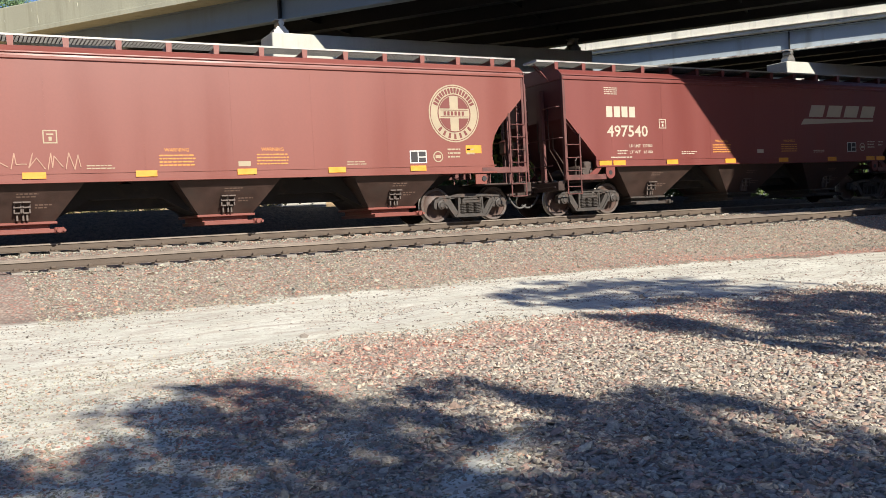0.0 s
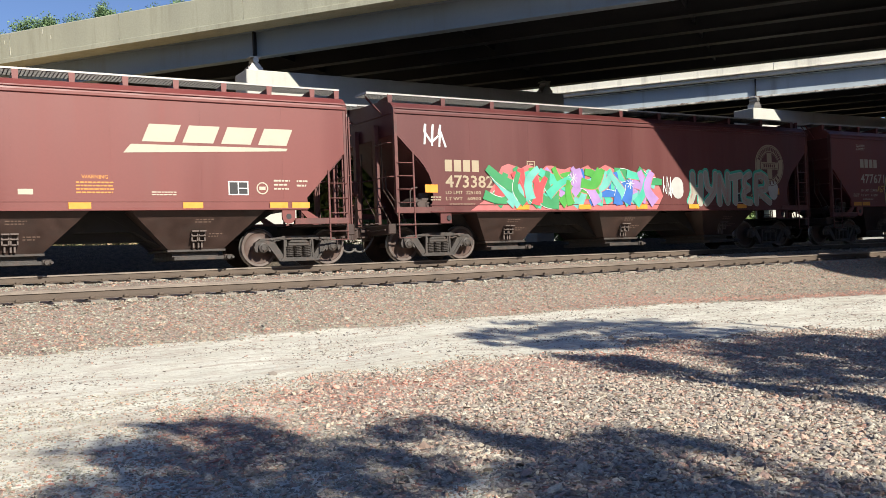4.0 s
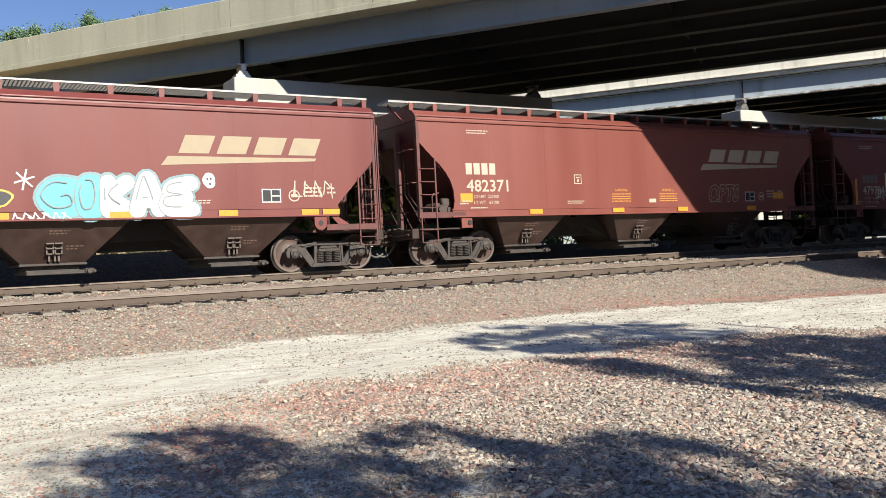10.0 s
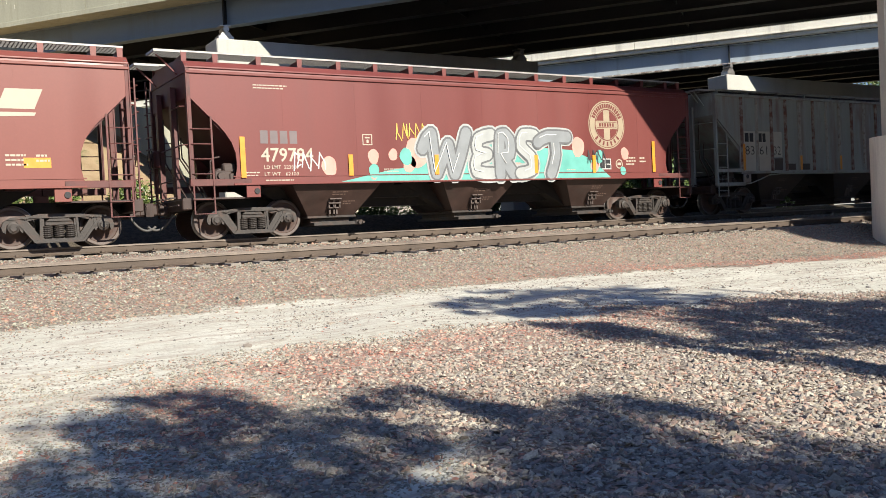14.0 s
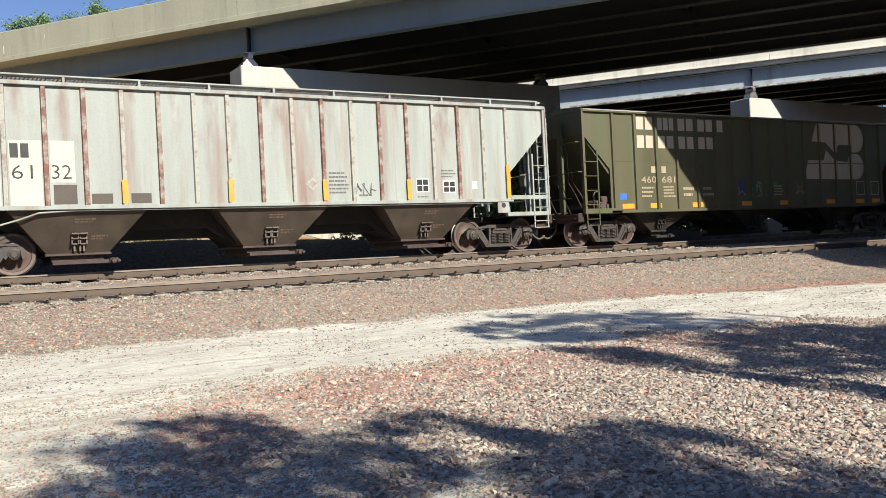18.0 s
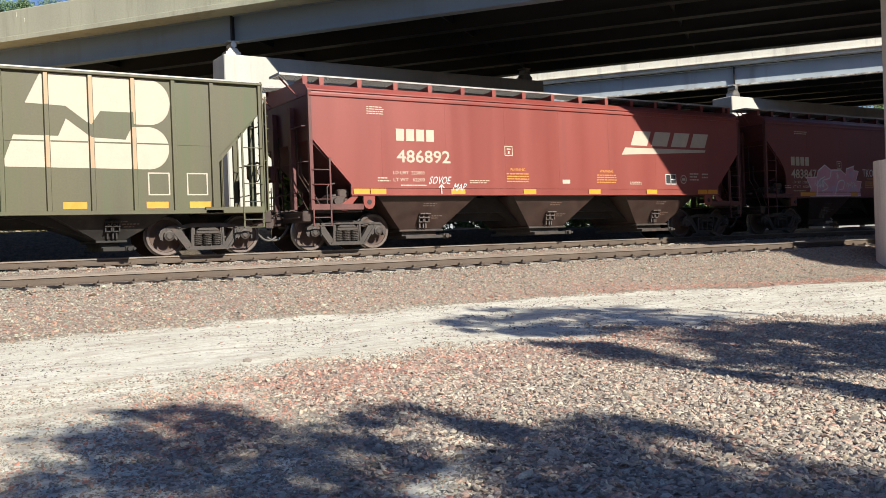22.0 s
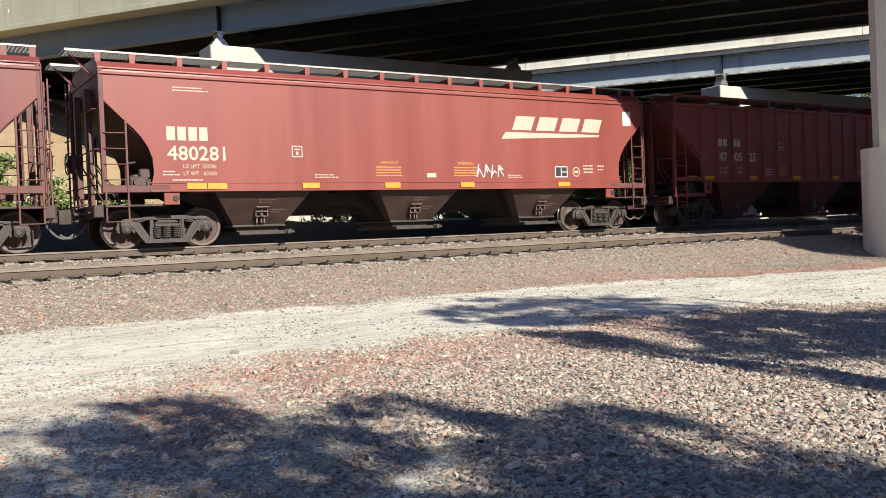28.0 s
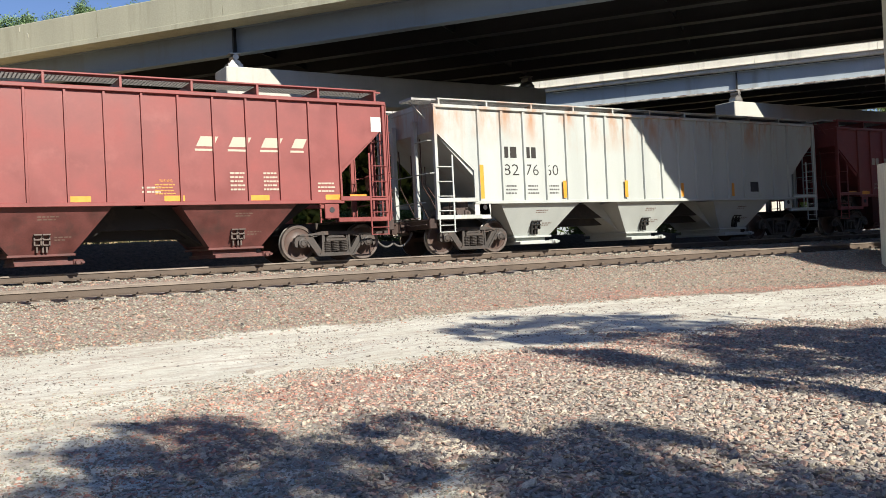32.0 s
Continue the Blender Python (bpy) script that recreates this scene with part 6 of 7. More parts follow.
for x0_, x1_, z0_, z1_ in ((3.92, 4.32, 1.70, 2.08), (4.76, 5.18, 1.68, 2.02), (5.72, 5.9, 1.78, 2.0)):
    panel_paint(G, [rect(x0_, x1_, z0_, z1_)], PAPER, "data_plate")
    if x1_ - x0_ > 0.3:
        for i_ in range(2):
            for j_ in range(2):
                w_, h_ = (x1_ - x0_ - 0.09) / 2, (z1_ - z0_ - 0.09) / 2
                panel_paint(G, [rect(x0_ + 0.03 + i_ * (w_ + 0.03), x0_ + 0.03 + i_ * (w_ + 0.03) + w_, z0_ + 0.03 + j_ * (h_ + 0.03), z0_ + 0.03 + j_ * (h_ + 0.03) + h_)], UNDER_BLACK, "data_plate_face", layer=2)
part("brake_pipe", Shape().tube([(-6.9, -1.3, 1.02), (-6.4, -1.45, 1.06), (-5.9, -1.5, 1.2), (-5.5, -1.55, 1.34), (-4.8, -1.56, 1.38), (6.4, -1.56, 1.38)], 0.022, 7), OLD_WHITE, G, "white brake pipe under the sill", smooth=60)
scrawl(G, 2.1, 2.7, 1.62, 1.95, 77, S_DARK, 3, 0.015, -17)
for x in (-6.97, -3.75, -1.29, 1.165, 3.615, 6.89):
    paint(G, flat([rect(x, x + 0.13, 1.52, 2.05 if abs(x) < 6 else 2.46)]), YELLOW, "reflector")

H = ribbed_car("faded olive green ribbed hopper car with large white lettering blocks", 131.27, 13.7, OLIVE, [-6.9 + 0.92 * k for k in range(16)], 8.16, 1.04, 4.19, UNDER_BLACK, deep=True, ends=False)
for z0, z1, spots in ((3.64, 4.04, (2, 3, 2, 2, 1)), (3.05, 3.45, (2, 2, 2, 2))):
    polys = []
    for i, n in enumerate(spots):
        polys += panel_blocks(-5.86 + 0.92 * i, -5.86 + 0.92 * i + (0.78 if n > 1 else 0.36), z0, z1, n)
    for q in polys:
        panel_paint(H, [q], LETTER, "company_name", "white company lettering block on a panel")
for txt, a, b in (("460", -5.74, -5.1), ("681", -4.85, -4.25)):
    s_ = text_shape(txt, 0.3)
    lo_, hi_ = min(p[0] for p in s_.v), max(p[0] for p in s_.v)
    s_.v = [(a + (p[0] - lo_) / (hi_ - lo_) * (b - a), 0.06, 1.93 + p[2]) for p in s_.v]
    paint(H, s_, CREAM, "car_number")
for k in range(15):
    for side in (-1, 1):
        part("weld_seam", Shape().box(-6.9 + 0.92 * k + 0.07, -6.9 + 0.92 * k + 0.85, side * 1.564 - 0.004, side * 1.564 + 0.004, 2.60, 2.63), OLIVE, H)
for q in (-5.3, -4.85):
    panel_paint(H, [rect(q, q + 0.2, 2.25, 2.46)], CREAM, "owner_mark")


def clip_x(poly, lo, hi):
    """The part of a polygon between two upright lines."""
    for edge, keep in ((lo, 1), (hi, -1)):
        out = []
        for (xa, za), (xb, zb) in zip(poly, poly[1:] + poly[:1]):
            ina, inb = (xa - edge) * keep >= 0, (xb - edge) * keep >= 0
            if ina:
                out.append((xa, za))
            if ina != inb:
                out.append((edge, lerp(za, zb, (edge - xa) / (xb - xa))))
        poly = out
        if len(poly) < 3:
            return None
    return poly


def lobe(cx, cz, rx, rz):
    return [(cx + rx * math.sin(a), cz + rz * math.cos(a)) for a in np.linspace(0, math.pi, 15)]


UPPER = [(2.80, 3.43), (3.12, 4.10)] + lobe(5.44, 3.575, 0.47, 0.525) + [(5.06, 3.05), (5.06, 3.32), (4.35, 3.32), (4.14, 3.0), (3.62, 3.40)]
LOWER = [(2.30, 2.04), (2.55, 2.73), (3.45, 2.73), (3.62, 3.12), (4.14, 2.72), (4.88, 2.69), (5.02, 2.98)] + lobe(5.40, 2.51, 0.46, 0.49)
for shape_ in (UPPER, LOWER):
    for k in range(10, 14):
        lo = -6.9 + 0.92 * k
        piece = clip_x(shape_, lo + 0.064, lo + 0.856)
        if piece:
            panel_paint(H, [piece], LETTER, "company_emblem", "large white rounded company emblem crossing the ribs")
        rib_piece = clip_x(shape_, lo + 0.88, lo + 0.96)
        if rib_piece:
            paint(H, flat([rib_piece]), S_RUSTY, "company_emblem")
for x in (-6.6, -5.4, -3.5, -1.1, 0.9, 3.5, 5.3, 6.3):
    panel_paint(H, [rect(x, x + 0.5, 1.12, 1.27)], YELLOW, "reflector")
panel_paint(H, [rect(-6.7, -6.4, 1.4, 1.6)], S_BLUE, "small_placard")
# A pale strip stands in for sunlight along the top chord.
for side in (-1, 1):
    part("roof_edge", Shape().box(-8.1, 8.1, side * 1.652 - 0.008, side * 1.652 + 0.008, 4.175, 4.208), GRATE_EDGE_LIT, H, "pale strip painted for the sunlight on the roof's edge")
rnd_h = random.Random(6)
panel_paint(H, [blob(-1.1, 1.78, 0.25, 0.26, rnd_h, 20, 0.22)], S_INK, "sprayed_patch", "faded blue sprayed patch")
panel_paint(H, [blob(-0.38, 1.72, 0.17, 0.15, rnd_h, 16, 0.2)], S_MOSS, "sprayed_patch", "green sprayed tag with white lines")
for pts in ([(-0.55, 1.5), (-0.2, 1.92), (-0.12, 1.6)], [(-0.5, 1.42), (-0.1, 1.46), (-0.08, 1.9), (-0.28, 1.95)], [(-1.3, 1.5), (-1.05, 1.62), (-0.9, 1.48)], [(-1.32, 1.95), (-1.2, 1.6)]):
    panel_paint(H, stroke(pts, 0.022), CREAM, "graffiti_line", layer=2)
panel_paint(H, [blob(0.62, 1.88, 0.13, 0.09, rnd_h, 14, 0.25)], S_MOSS, "sprayed_patch", "small green sprayed patch")
for pts in ([(1.75, 2.0), (1.98, 1.72), (1.76, 1.5)], [(2.28, 2.0), (2.04, 1.72), (2.26, 1.5)], [(1.76, 1.5), (2.0, 1.6), (2.26, 1.5)]):
    panel_paint(H, stroke(pts, 0.018), FADED, "graffiti_line", layer=2)
s_ = flat([p for x in (5.35, 6.25) for p in (rect(x, x + 0.5, 1.42, 1.45), rect(x, x + 0.5, 1.92, 1.95), rect(x, x + 0.03, 1.45, 1.92), rect(x + 0.47, x + 0.5, 1.45, 1.92))])
s_.v = [(p[0], 0.06, p[2]) for p in s_.v]
paint(H, s_, LETTER, "data_frame")
for x, n in ((-5.75, 3), (-4.8, 4), (-3.9, 2), (-3.0, 2), (0.6, 4)):
    b_ = bars(H, x, x + 0.55, 1.45, 1.85, n, CREAM)
    b_.location.y = SIDE + 0.055

I = smooth_car("clean red-maroon hopper car with a white slanted mark", 148.86, 13.93, RED, False, 8.2)
standard_marks(I, "486892", -5.66, 2.31, 1.72, tare="62200", ld=(-0.07, 0.5))
smooth_dress(I, plate=(-2.05, 2.56), warn=(-2.0, 1.5), right=0.2, yellow=(-7.0, -6.5, -3.96, -1.42, 1.13, 3.6, 6.0, 6.5))
swoosh_mark(I, 2.57, 6.66, 2.7, 3.48, LETTER)
fat_words(I, "SOVOE", -4.68, -4.0, 1.72, 1.93, ((0.0, S_WHITE),), 4, "white tag letters", 0.1)
fat_words(I, "MAP", -3.93, -3.52, 1.54, 1.74, ((0.0, S_WHITE),), 12, "white tag letters", 0.15)
paint(I, flat(stroke([(-4.28, 1.46), (-4.28, 1.70)], 0.028) + stroke([(-4.36, 1.62), (-4.28, 1.70), (-4.2, 1.62)], 0.028)), S_WHITE, "graffiti_tag", layer=12)
J = smooth_car("maroon hopper car with pink and white graffiti", 166.97, 14.08, MAROON, True)
standard_marks(J, "483847", -7.07, 2.03, 1.5, gap=0.13)
smooth_dress(J, warn=(-2.5,), plate=(-4.3, 2.42), yellow=(-6.6, -6.15, -3.5, -0.95, 1.4, 3.7, 5.9), yz=1.36, zw=1.66, right=0.1, top_print="line")
swoosh_mark(J, 2.46, 6.62, 2.78, 3.46, CREAM)
SPIKY = [(-6.2, 2.05), (-5.57, 2.05), (-5.47, 2.3), (-5.06, 2.52), (-4.7, 2.33), (-4.08, 2.35), (-3.77, 2.16), (-3.69, 2.4), (-3.22, 2.5), (-3.26, 2.33), (-2.95, 2.33), (-3.14, 1.95), (-2.77, 1.91), (-2.9, 1.63), (-2.82, 1.39), (-6.03, 1.39), (-5.92, 1.67)]
paint(J, flat([grow(SPIKY, -0.05)]), S_WHITE, "graffiti_outline", layer=3)
paint(J, flat([SPIKY]), S_PINK, "graffiti_letter", "spiky pink graffiti piece edged in white", layer=4)
for k, pts in enumerate((((-5.3, 1.55), (-4.9, 1.7), (-5.2, 1.95), (-4.8, 2.05), (-4.7, 2.3)), ((-4.65, 1.42), (-4.4, 1.75), (-4.45, 2.3)), ((-4.45, 1.45), (-4.25, 1.9), (-3.9, 1.95), (-3.95, 1.65), (-4.2, 1.62)), ((-3.7, 1.42), (-3.6, 1.85), (-3.2, 2.0)), ((-5.6, 1.42), (-5.5, 1.9), (-5.1, 2.1)))):
    paint(J, thin_flat(ribbon(curve_through(pts, 4), 0.045, 6)), S_WHITE if k % 2 == 0 else S_LILAC, "graffiti_line", layer=5 + 0.3 * k)
for k, (cx, cz, rx, rz) in enumerate(((-5.35, 1.85, 0.3, 0.2), (-4.55, 1.62, 0.3, 0.14), (-3.4, 2.2, 0.2, 0.14), (-3.3, 1.6, 0.3, 0.14))):
    paint(J, flat([blob(cx, cz, rx, rz, random.Random(k), 18, 0.25, 2.2)]), S_LILAC, "graffiti_shade", layer=4.5)
scrawl(J, -5.75, -5.15, 1.68, 1.95, 3, S_WHITE, 4, 0.03, 8)
scrawl(J, -3.75, -3.1, 1.68, 1.9, 13, S_WHITE, 5, 0.025, 8)
paint(J, flat([q for a in (0.3, 1.35, 2.4) for q in stroke([(-4.3 - 0.1 * math.cos(a), 2.15 - 0.13 * math.sin(a)), (-4.3 + 0.1 * math.cos(a), 2.15 + 0.13 * math.sin(a))], 0.03)]), S_WHITE, "graffiti_star", layer=8)
fat_words(J, "TKO TWC OES", -2.65, -0.3, 2.12, 2.42, ((0.0, S_WHITE), (-0.02, S_WHITE)), 3, "thin white tag letters")
for x0_, x1_, z0_, z1_, n_ in ((-1.95, -1.35, 1.82, 1.97, 4), (-1.88, -1.2, 1.64, 1.78, 4), (-1.8, -1.1, 1.47, 1.6, 5), (-0.75, -0.4, 1.55, 1.95, 2), (-0.3, 0.35, 1.80, 1.98, 5), (-0.3, 0.42, 1.5, 1.72, 5), (0.42, 0.9, 1.92, 2.08, 4)):
    scrawl(J, x0_, x1_, z0_, z1_, int(100 * z0_), S_WHITE, n_, 0.028)
fat_letters(J, "SnUKES", ((0.45, 1.15), (1.05, 1.75), (1.6, 2.2), (2.05, 2.7), (2.55, 3.1), (3.0, 3.68)), 1.34, 2.26, 0.27, (0.05, S_GREY), (0.02, S_DARK), (S_WHITE, S_SILVER), "white and grey graffiti letters", 3, 3, 12)
paint(J, thin_flat([q for k in range(26) for q in stroke([(0.75 + (k * 0.37) % 2.7, 1.42 + 0.03 * k), (0.98 + (k * 0.37) % 2.7, 1.43 + 0.03 * k)], 0.014)]), S_GREY, "graffiti_line", layer=15)
KK = smooth_car("clean red-maroon hopper car with rounded end panels", 185.15, 13.93, RED, True)
standard_marks(KK, "480281", -7.03, 2.05, 1.4, gap=0.12, load="223700", tare="62300", ld=(0.26, 0.83))
smooth_dress(KK, warn=(-1.5, 1.0), plate=(-3.9, 2.15), yellow=(-6.60, -6.1, -3.65, -1.25, 1.2, 4.8), yz=1.36, zw=1.66, top_print="line")
swoosh_mark(KK, 2.71, 6.77, 2.77, 3.46, LETTER)
paint(KK, flat([rect(7.6, 7.95, 3.3, 3.75)]), PAPER, "paper_placard")
scrawl(KK, 1.78, 2.75, 1.62, 2.0, 31, S_WHITE, 4, 0.03)

RIB_L = [-7.05 + 0.829 * k for k in range(18)]


def ribbed_red(centre, label):
    car = ribbed_car(label, centre, 14.1, RIB_RED, RIB_L, 8.42, 1.53, 4.15, END_PAINT, rib_w=0.036)
    for q in panel_blocks(-6.12, -5.6, 2.74, 3.0, 2) + panel_blocks(-5.3, -4.9, 2.74, 3.0, 2):
        panel_paint(car, [q], LETTER, "owner_mark")
    for k, (a, b, c) in enumerate(((3.3, 3.85, 0), (4.1, 4.68, 0), (4.92, 5.5, 0), (5.72, 6.15, 0))):
        panel_paint(car, [[(a, 2.88), (b - 0.12, 2.88), (b, 3.12), (a + 0.12, 3.12)]], LETTER, "company_mark")
        panel_paint(car, [rect(a - 0.03, b - 0.1, 2.77, 2.82)], LETTER, "mark_stripe")
    for x in (-7.71, -6.85, -4.54, -2.01, 0.4, 2.5, 4.6, 6.6, 7.3):
        panel_paint(car, [rect(x, x + 0.48, 1.57, 1.70)], YELLOW, "reflector")
    for x, z, n, w in ((-3.6, 1.7, 3, 0.4), (2.0, 1.75, 2, 0.45), (4.1, 1.8, 5, 0.4), (4.95, 1.8, 5, 0.4), (6.4, 1.75, 3, 0.5)):
        b_ = bars(car, x, x + w, z, z + 0.1 * n, n, LETTER)
        b_.location.y = SIDE + 0.055
    for txt, x0, x1, z in (("LD LMT", -6.05, -5.65, 1.93), ("LT WT", -6.05, -5.71, 1.77), ("222700", -5.2, -4.83, 1.93), ("63300", -5.13, -4.83, 1.77)):
        w_ = words(car, txt, x0, x1, z, 0.13, LETTER)
        w_.location.y = SIDE + 0.055
    for x in (-2.75, 2.3):
        w_ = words(car, "WARNING", x + 0.1, x + 0.4, 2.02, 0.09, WARN)
        w_.location.y = SIDE + 0.055
        b_ = bars(car, x, x + 0.5, 1.72, 2.0, 4, WARN)
        b_.location.y = SIDE + 0.055
    s = flat([rect(-2.79, -2.5, 2.63, 2.65), rect(-2.79, -2.5, 2.91, 2.93), rect(-2.79, -2.77, 2.65, 2.91), rect(-2.52, -2.5, 2.65, 2.91), rect(-2.7, -2.6, 2.7, 2.8)])
    s.v = [(p[0], 0.06, p[2]) for p in s.v]
    paint(car, s, LETTER, "plate_mark")
    paint(car, flat([rect(8.0, 8.30, 3.37, 3.76)]), PAPER, "paper_placard", layer=-17)
    return car


L = ribbed_red(203.5, "red-maroon ribbed hopper car with slanted mark blocks")
for txt, a, b in (("47", -6.1, -5.65), ("05", -5.3, -4.85), ("25", -4.5, -4.1)):
    s_ = text_shape(txt, 0.42, 0.015)
    lo_, hi_ = min(p[0] for p in s_.v), max(p[0] for p in s_.v)
    s_.v = [(a + (p[0] - lo_) / (hi_ - lo_) * (b - a), 0.06, 2.23 + p[2]) for p in s_.v]
    paint(L, s_, LETTER, "car_number")
M = ribbed_car("chalky white ribbed hopper car with rust stains", 221.8, 13.7, WHITE_CAR, [-6.85 + 0.806 * k for k in range(18)], 8.37, 1.46, 4.18, WHITE_CAR, tan=True, rail=0.2)
for q in panel_blocks(-6.05, -5.45, 2.74, 3.07, 2) + panel_blocks(-5.2, -4.75, 2.74, 3.07, 2):
    panel_paint(M, [q], UNDER_BLACK, "owner_mark")
for txt, a, b in (("82", -6.02, -5.45), ("76", -5.2, -4.72), ("60", -4.45, -3.97)):
    s_ = text_shape(txt, 0.48, -0.004)
    lo_, hi_ = min(p[0] for p in s_.v), max(p[0] for p in s_.v)
    s_.v = [(a + (p[0] - lo_) / (hi_ - lo_) * (b - a), 0.06, 2.23 + p[2]) for p in s_.v]
    paint(M, s_, UNDER_BLACK, "car_number")
for x_ in (-5.98, -5.15, -4.4):
    b_ = bars(M, x_, x_ + 0.45, 1.66, 1.98, 3, GALV)
    b_.location.y = SIDE + 0.055
for x, z in ((-6.89, 2.52), (-3.85, 2.07), (-1.32, 2.08), (1.2, 2.0), (3.7, 2.0)):
    paint(M, flat([rect(x, x + 0.13, 1.55, z)]), YELLOW, "reflector")
panel_paint(M, [rect(4.75, 5.2, 1.7, 2.05)], BLACK, "data_plate")
s_ = Shape().prism([(-7.1, 0.98), (-6.55, 0.98), (-6.62, 1.4), (-7.1, 1.4)], -1.6, -1.56, "y")
part("end_placard", s_, [PAPER], M, "white placard with a blue foot")
N = ribbed_red(240.0, "dark maroon ribbed hopper car in the bridge's shade")


# ---- loose stone ----
def stone_material(name, tones, rough=0.9):
    m = bpy.data.materials.new(name)
    m.use_nodes = True
    nt = m.node_tree
    b = nt.nodes["Principled BSDF"]
    b.inputs["Roughness"].default_value, b.inputs["Specular IOR Level"].default_value = rough, 0.25
    geo = nt.nodes.new("ShaderNodeNewGeometry")
    cr = nt.nodes.new("ShaderNodeValToRGB")
    cr.color_ramp.interpolation = "CONSTANT"
    while len(cr.color_ramp.elements) < len(tones):
        cr.color_ramp.elements.new(0.5)
    for i, c in enumerate(tones):
        cr.color_ramp.elements[i].position = i / len(tones)
        cr.color_ramp.elements[i].color = (*c, 1)
    nt.links.new(geo.outputs["Random Per Island"], cr.inputs[0])
    tc = nt.nodes.new("ShaderNodeTexCoord")
    n = nt.nodes.new("ShaderNodeTexNoise")
    n.inputs["Scale"].default_value, n.inputs["Detail"].default_value = 60, 4
    nt.links.new(tc.outputs["Object"], n.inputs["Vector"])
    mr = nt.nodes.new("ShaderNodeMapRange")
    mr.inputs[1].default_value, mr.inputs[2].default_value, mr.inputs[3].default_value, mr.inputs[4].default_value = 0.3, 0.7, 0.75, 1.15
    nt.links.new(n.outputs["Fac"], mr.inputs[0])
    mx = nt.nodes.new("ShaderNodeMix")
    mx.data_type, mx.blend_type = "RGBA", "MULTIPLY"
    mx.inputs[0].default_value = 1.0
    nt.links.new(cr.outputs[0], mx.inputs[6])
    nt.links.new(mr.outputs[0], mx.inputs[7])
    nt.links.new(mx.outputs[2], b.inputs["Base Color"])
    return m


GREYS_ = [(0.30, 0.265, 0.23), (0.38, 0.335, 0.29), (0.24, 0.205, 0.18), (0.45, 0.41, 0.35), (0.33, 0.235, 0.195), (0.20, 0.18, 0.165), (0.40, 0.345, 0.28), (0.34, 0.29, 0.26), (0.43, 0.29, 0.24), (0.28, 0.25, 0.23)]
PINKS = [(0.38, 0.22, 0.17), (0.34, 0.27, 0.22), (0.46, 0.275, 0.22), (0.36, 0.20, 0.155), (0.40, 0.35, 0.29), (0.45, 0.245, 0.19), (0.30, 0.24, 0.21), (0.48, 0.33, 0.27)]
GREYS = [tuple(k * (0.05 * w + 0.95 * v * 1.14) for v, w, k in zip(c, (0.41, 0.355, 0.305), (1.03, 1.05, 1.01))) for c in GREYS_]
PINKS = [tuple(v * k for v, k in zip(c, (1.16, 1.04, 1.02))) for c in PINKS]
BALLAST = [tuple(k * (0.84 * v + 0.15 * w) for v, w, k in zip(c, (0.33, 0.285, 0.225), (0.97, 1.07, 1.02))) for c in GREYS_ + GREYS_[:6] + PINKS[:3]]
STONE_GREY, STONE_PINK, STONE_TAN = stone_material("grey_stone", GREYS), stone_material("reddish_stone", PINKS), stone_material("brown_ballast", BALLAST)

STONE_ROAD = stone_material("dark_road_stone", [(0.24, 0.21, 0.18), (0.18, 0.16, 0.145), (0.30, 0.26, 0.22), (0.34, 0.235, 0.19), (0.15, 0.14, 0.13), (0.38, 0.34, 0.29)])
phi = (1 + 5 ** 0.5) / 2
ICO = np.array([(-1, phi, 0), (1, phi, 0), (-1, -phi, 0), (1, -phi, 0), (0, -1, phi), (0, 1, phi), (0, -1, -phi), (0, 1, -phi), (phi, 0, -1), (phi, 0, 1), (-phi, 0, -1), (-phi, 0, 1)]) / 1.9
ICO_F = np.array([(0, 11, 5), (0, 5, 1), (0, 1, 7), (0, 7, 10), (0, 10, 11), (1, 5, 9), (5, 11, 4), (11, 10, 2), (10, 7, 6), (7, 1, 8), (3, 9, 4), (3, 4, 2), (3, 2, 6), (3, 6, 8), (3, 8, 9), (4, 9, 5), (2, 4, 11), (6, 2, 10), (8, 6, 7), (9, 8, 1)])


def build_stones(name, label, places, sizes, material, seed):
    rs = np.random.RandomState(seed)
    n = len(places)
    v = np.repeat(ICO[None], n, 0) * (1 + rs.uniform(-0.36, 0.34, (n, 12, 1)))
    v *= rs.uniform(0.5, 1.35, (n, 1, 3)) * np.array([1.25, 1.0, 0.42])
    q = rs.normal(size=(n, 4)) * np.array([1, 0.22, 0.22, 1])
    q /= np.linalg.norm(q, axis=1, keepdims=True)
    w, x, y, z = q.T
    rot = np.stack([np.stack([1 - 2 * (y * y + z * z), 2 * (x * y - z * w), 2 * (x * z + y * w)], -1), np.stack([2 * (x * y + z * w), 1 - 2 * (x * x + z * z), 2 * (y * z - x * w)], -1), np.stack([2 * (x * z - y * w), 2 * (y * z + x * w), 1 - 2 * (x * x + y * y)], -1)], 1)
    v = np.einsum("nij,nkj->nki", rot, v) * np.asarray(sizes)[:, None, None] + np.asarray(places)[:, None, :]
    f = (ICO_F[None] + (np.arange(n) * 12)[:, None, None]).reshape(-1)
    me = bpy.data.meshes.new(name)
    me.vertices.add(n * 12)
    me.vertices.foreach_set("co", v.reshape(-1))
    me.loops.add(len(f))
    me.loops.foreach_set("vertex_index", f)
    me.polygons.add(len(f) // 3)
    me.polygons.foreach_set("loop_start", np.arange(0, len(f), 3))
    me.update(calc_edges=True)
    me.shade_flat()
    me.materials.append(material)
    tagged(new(name, me), label, "stones", kind="stuff")


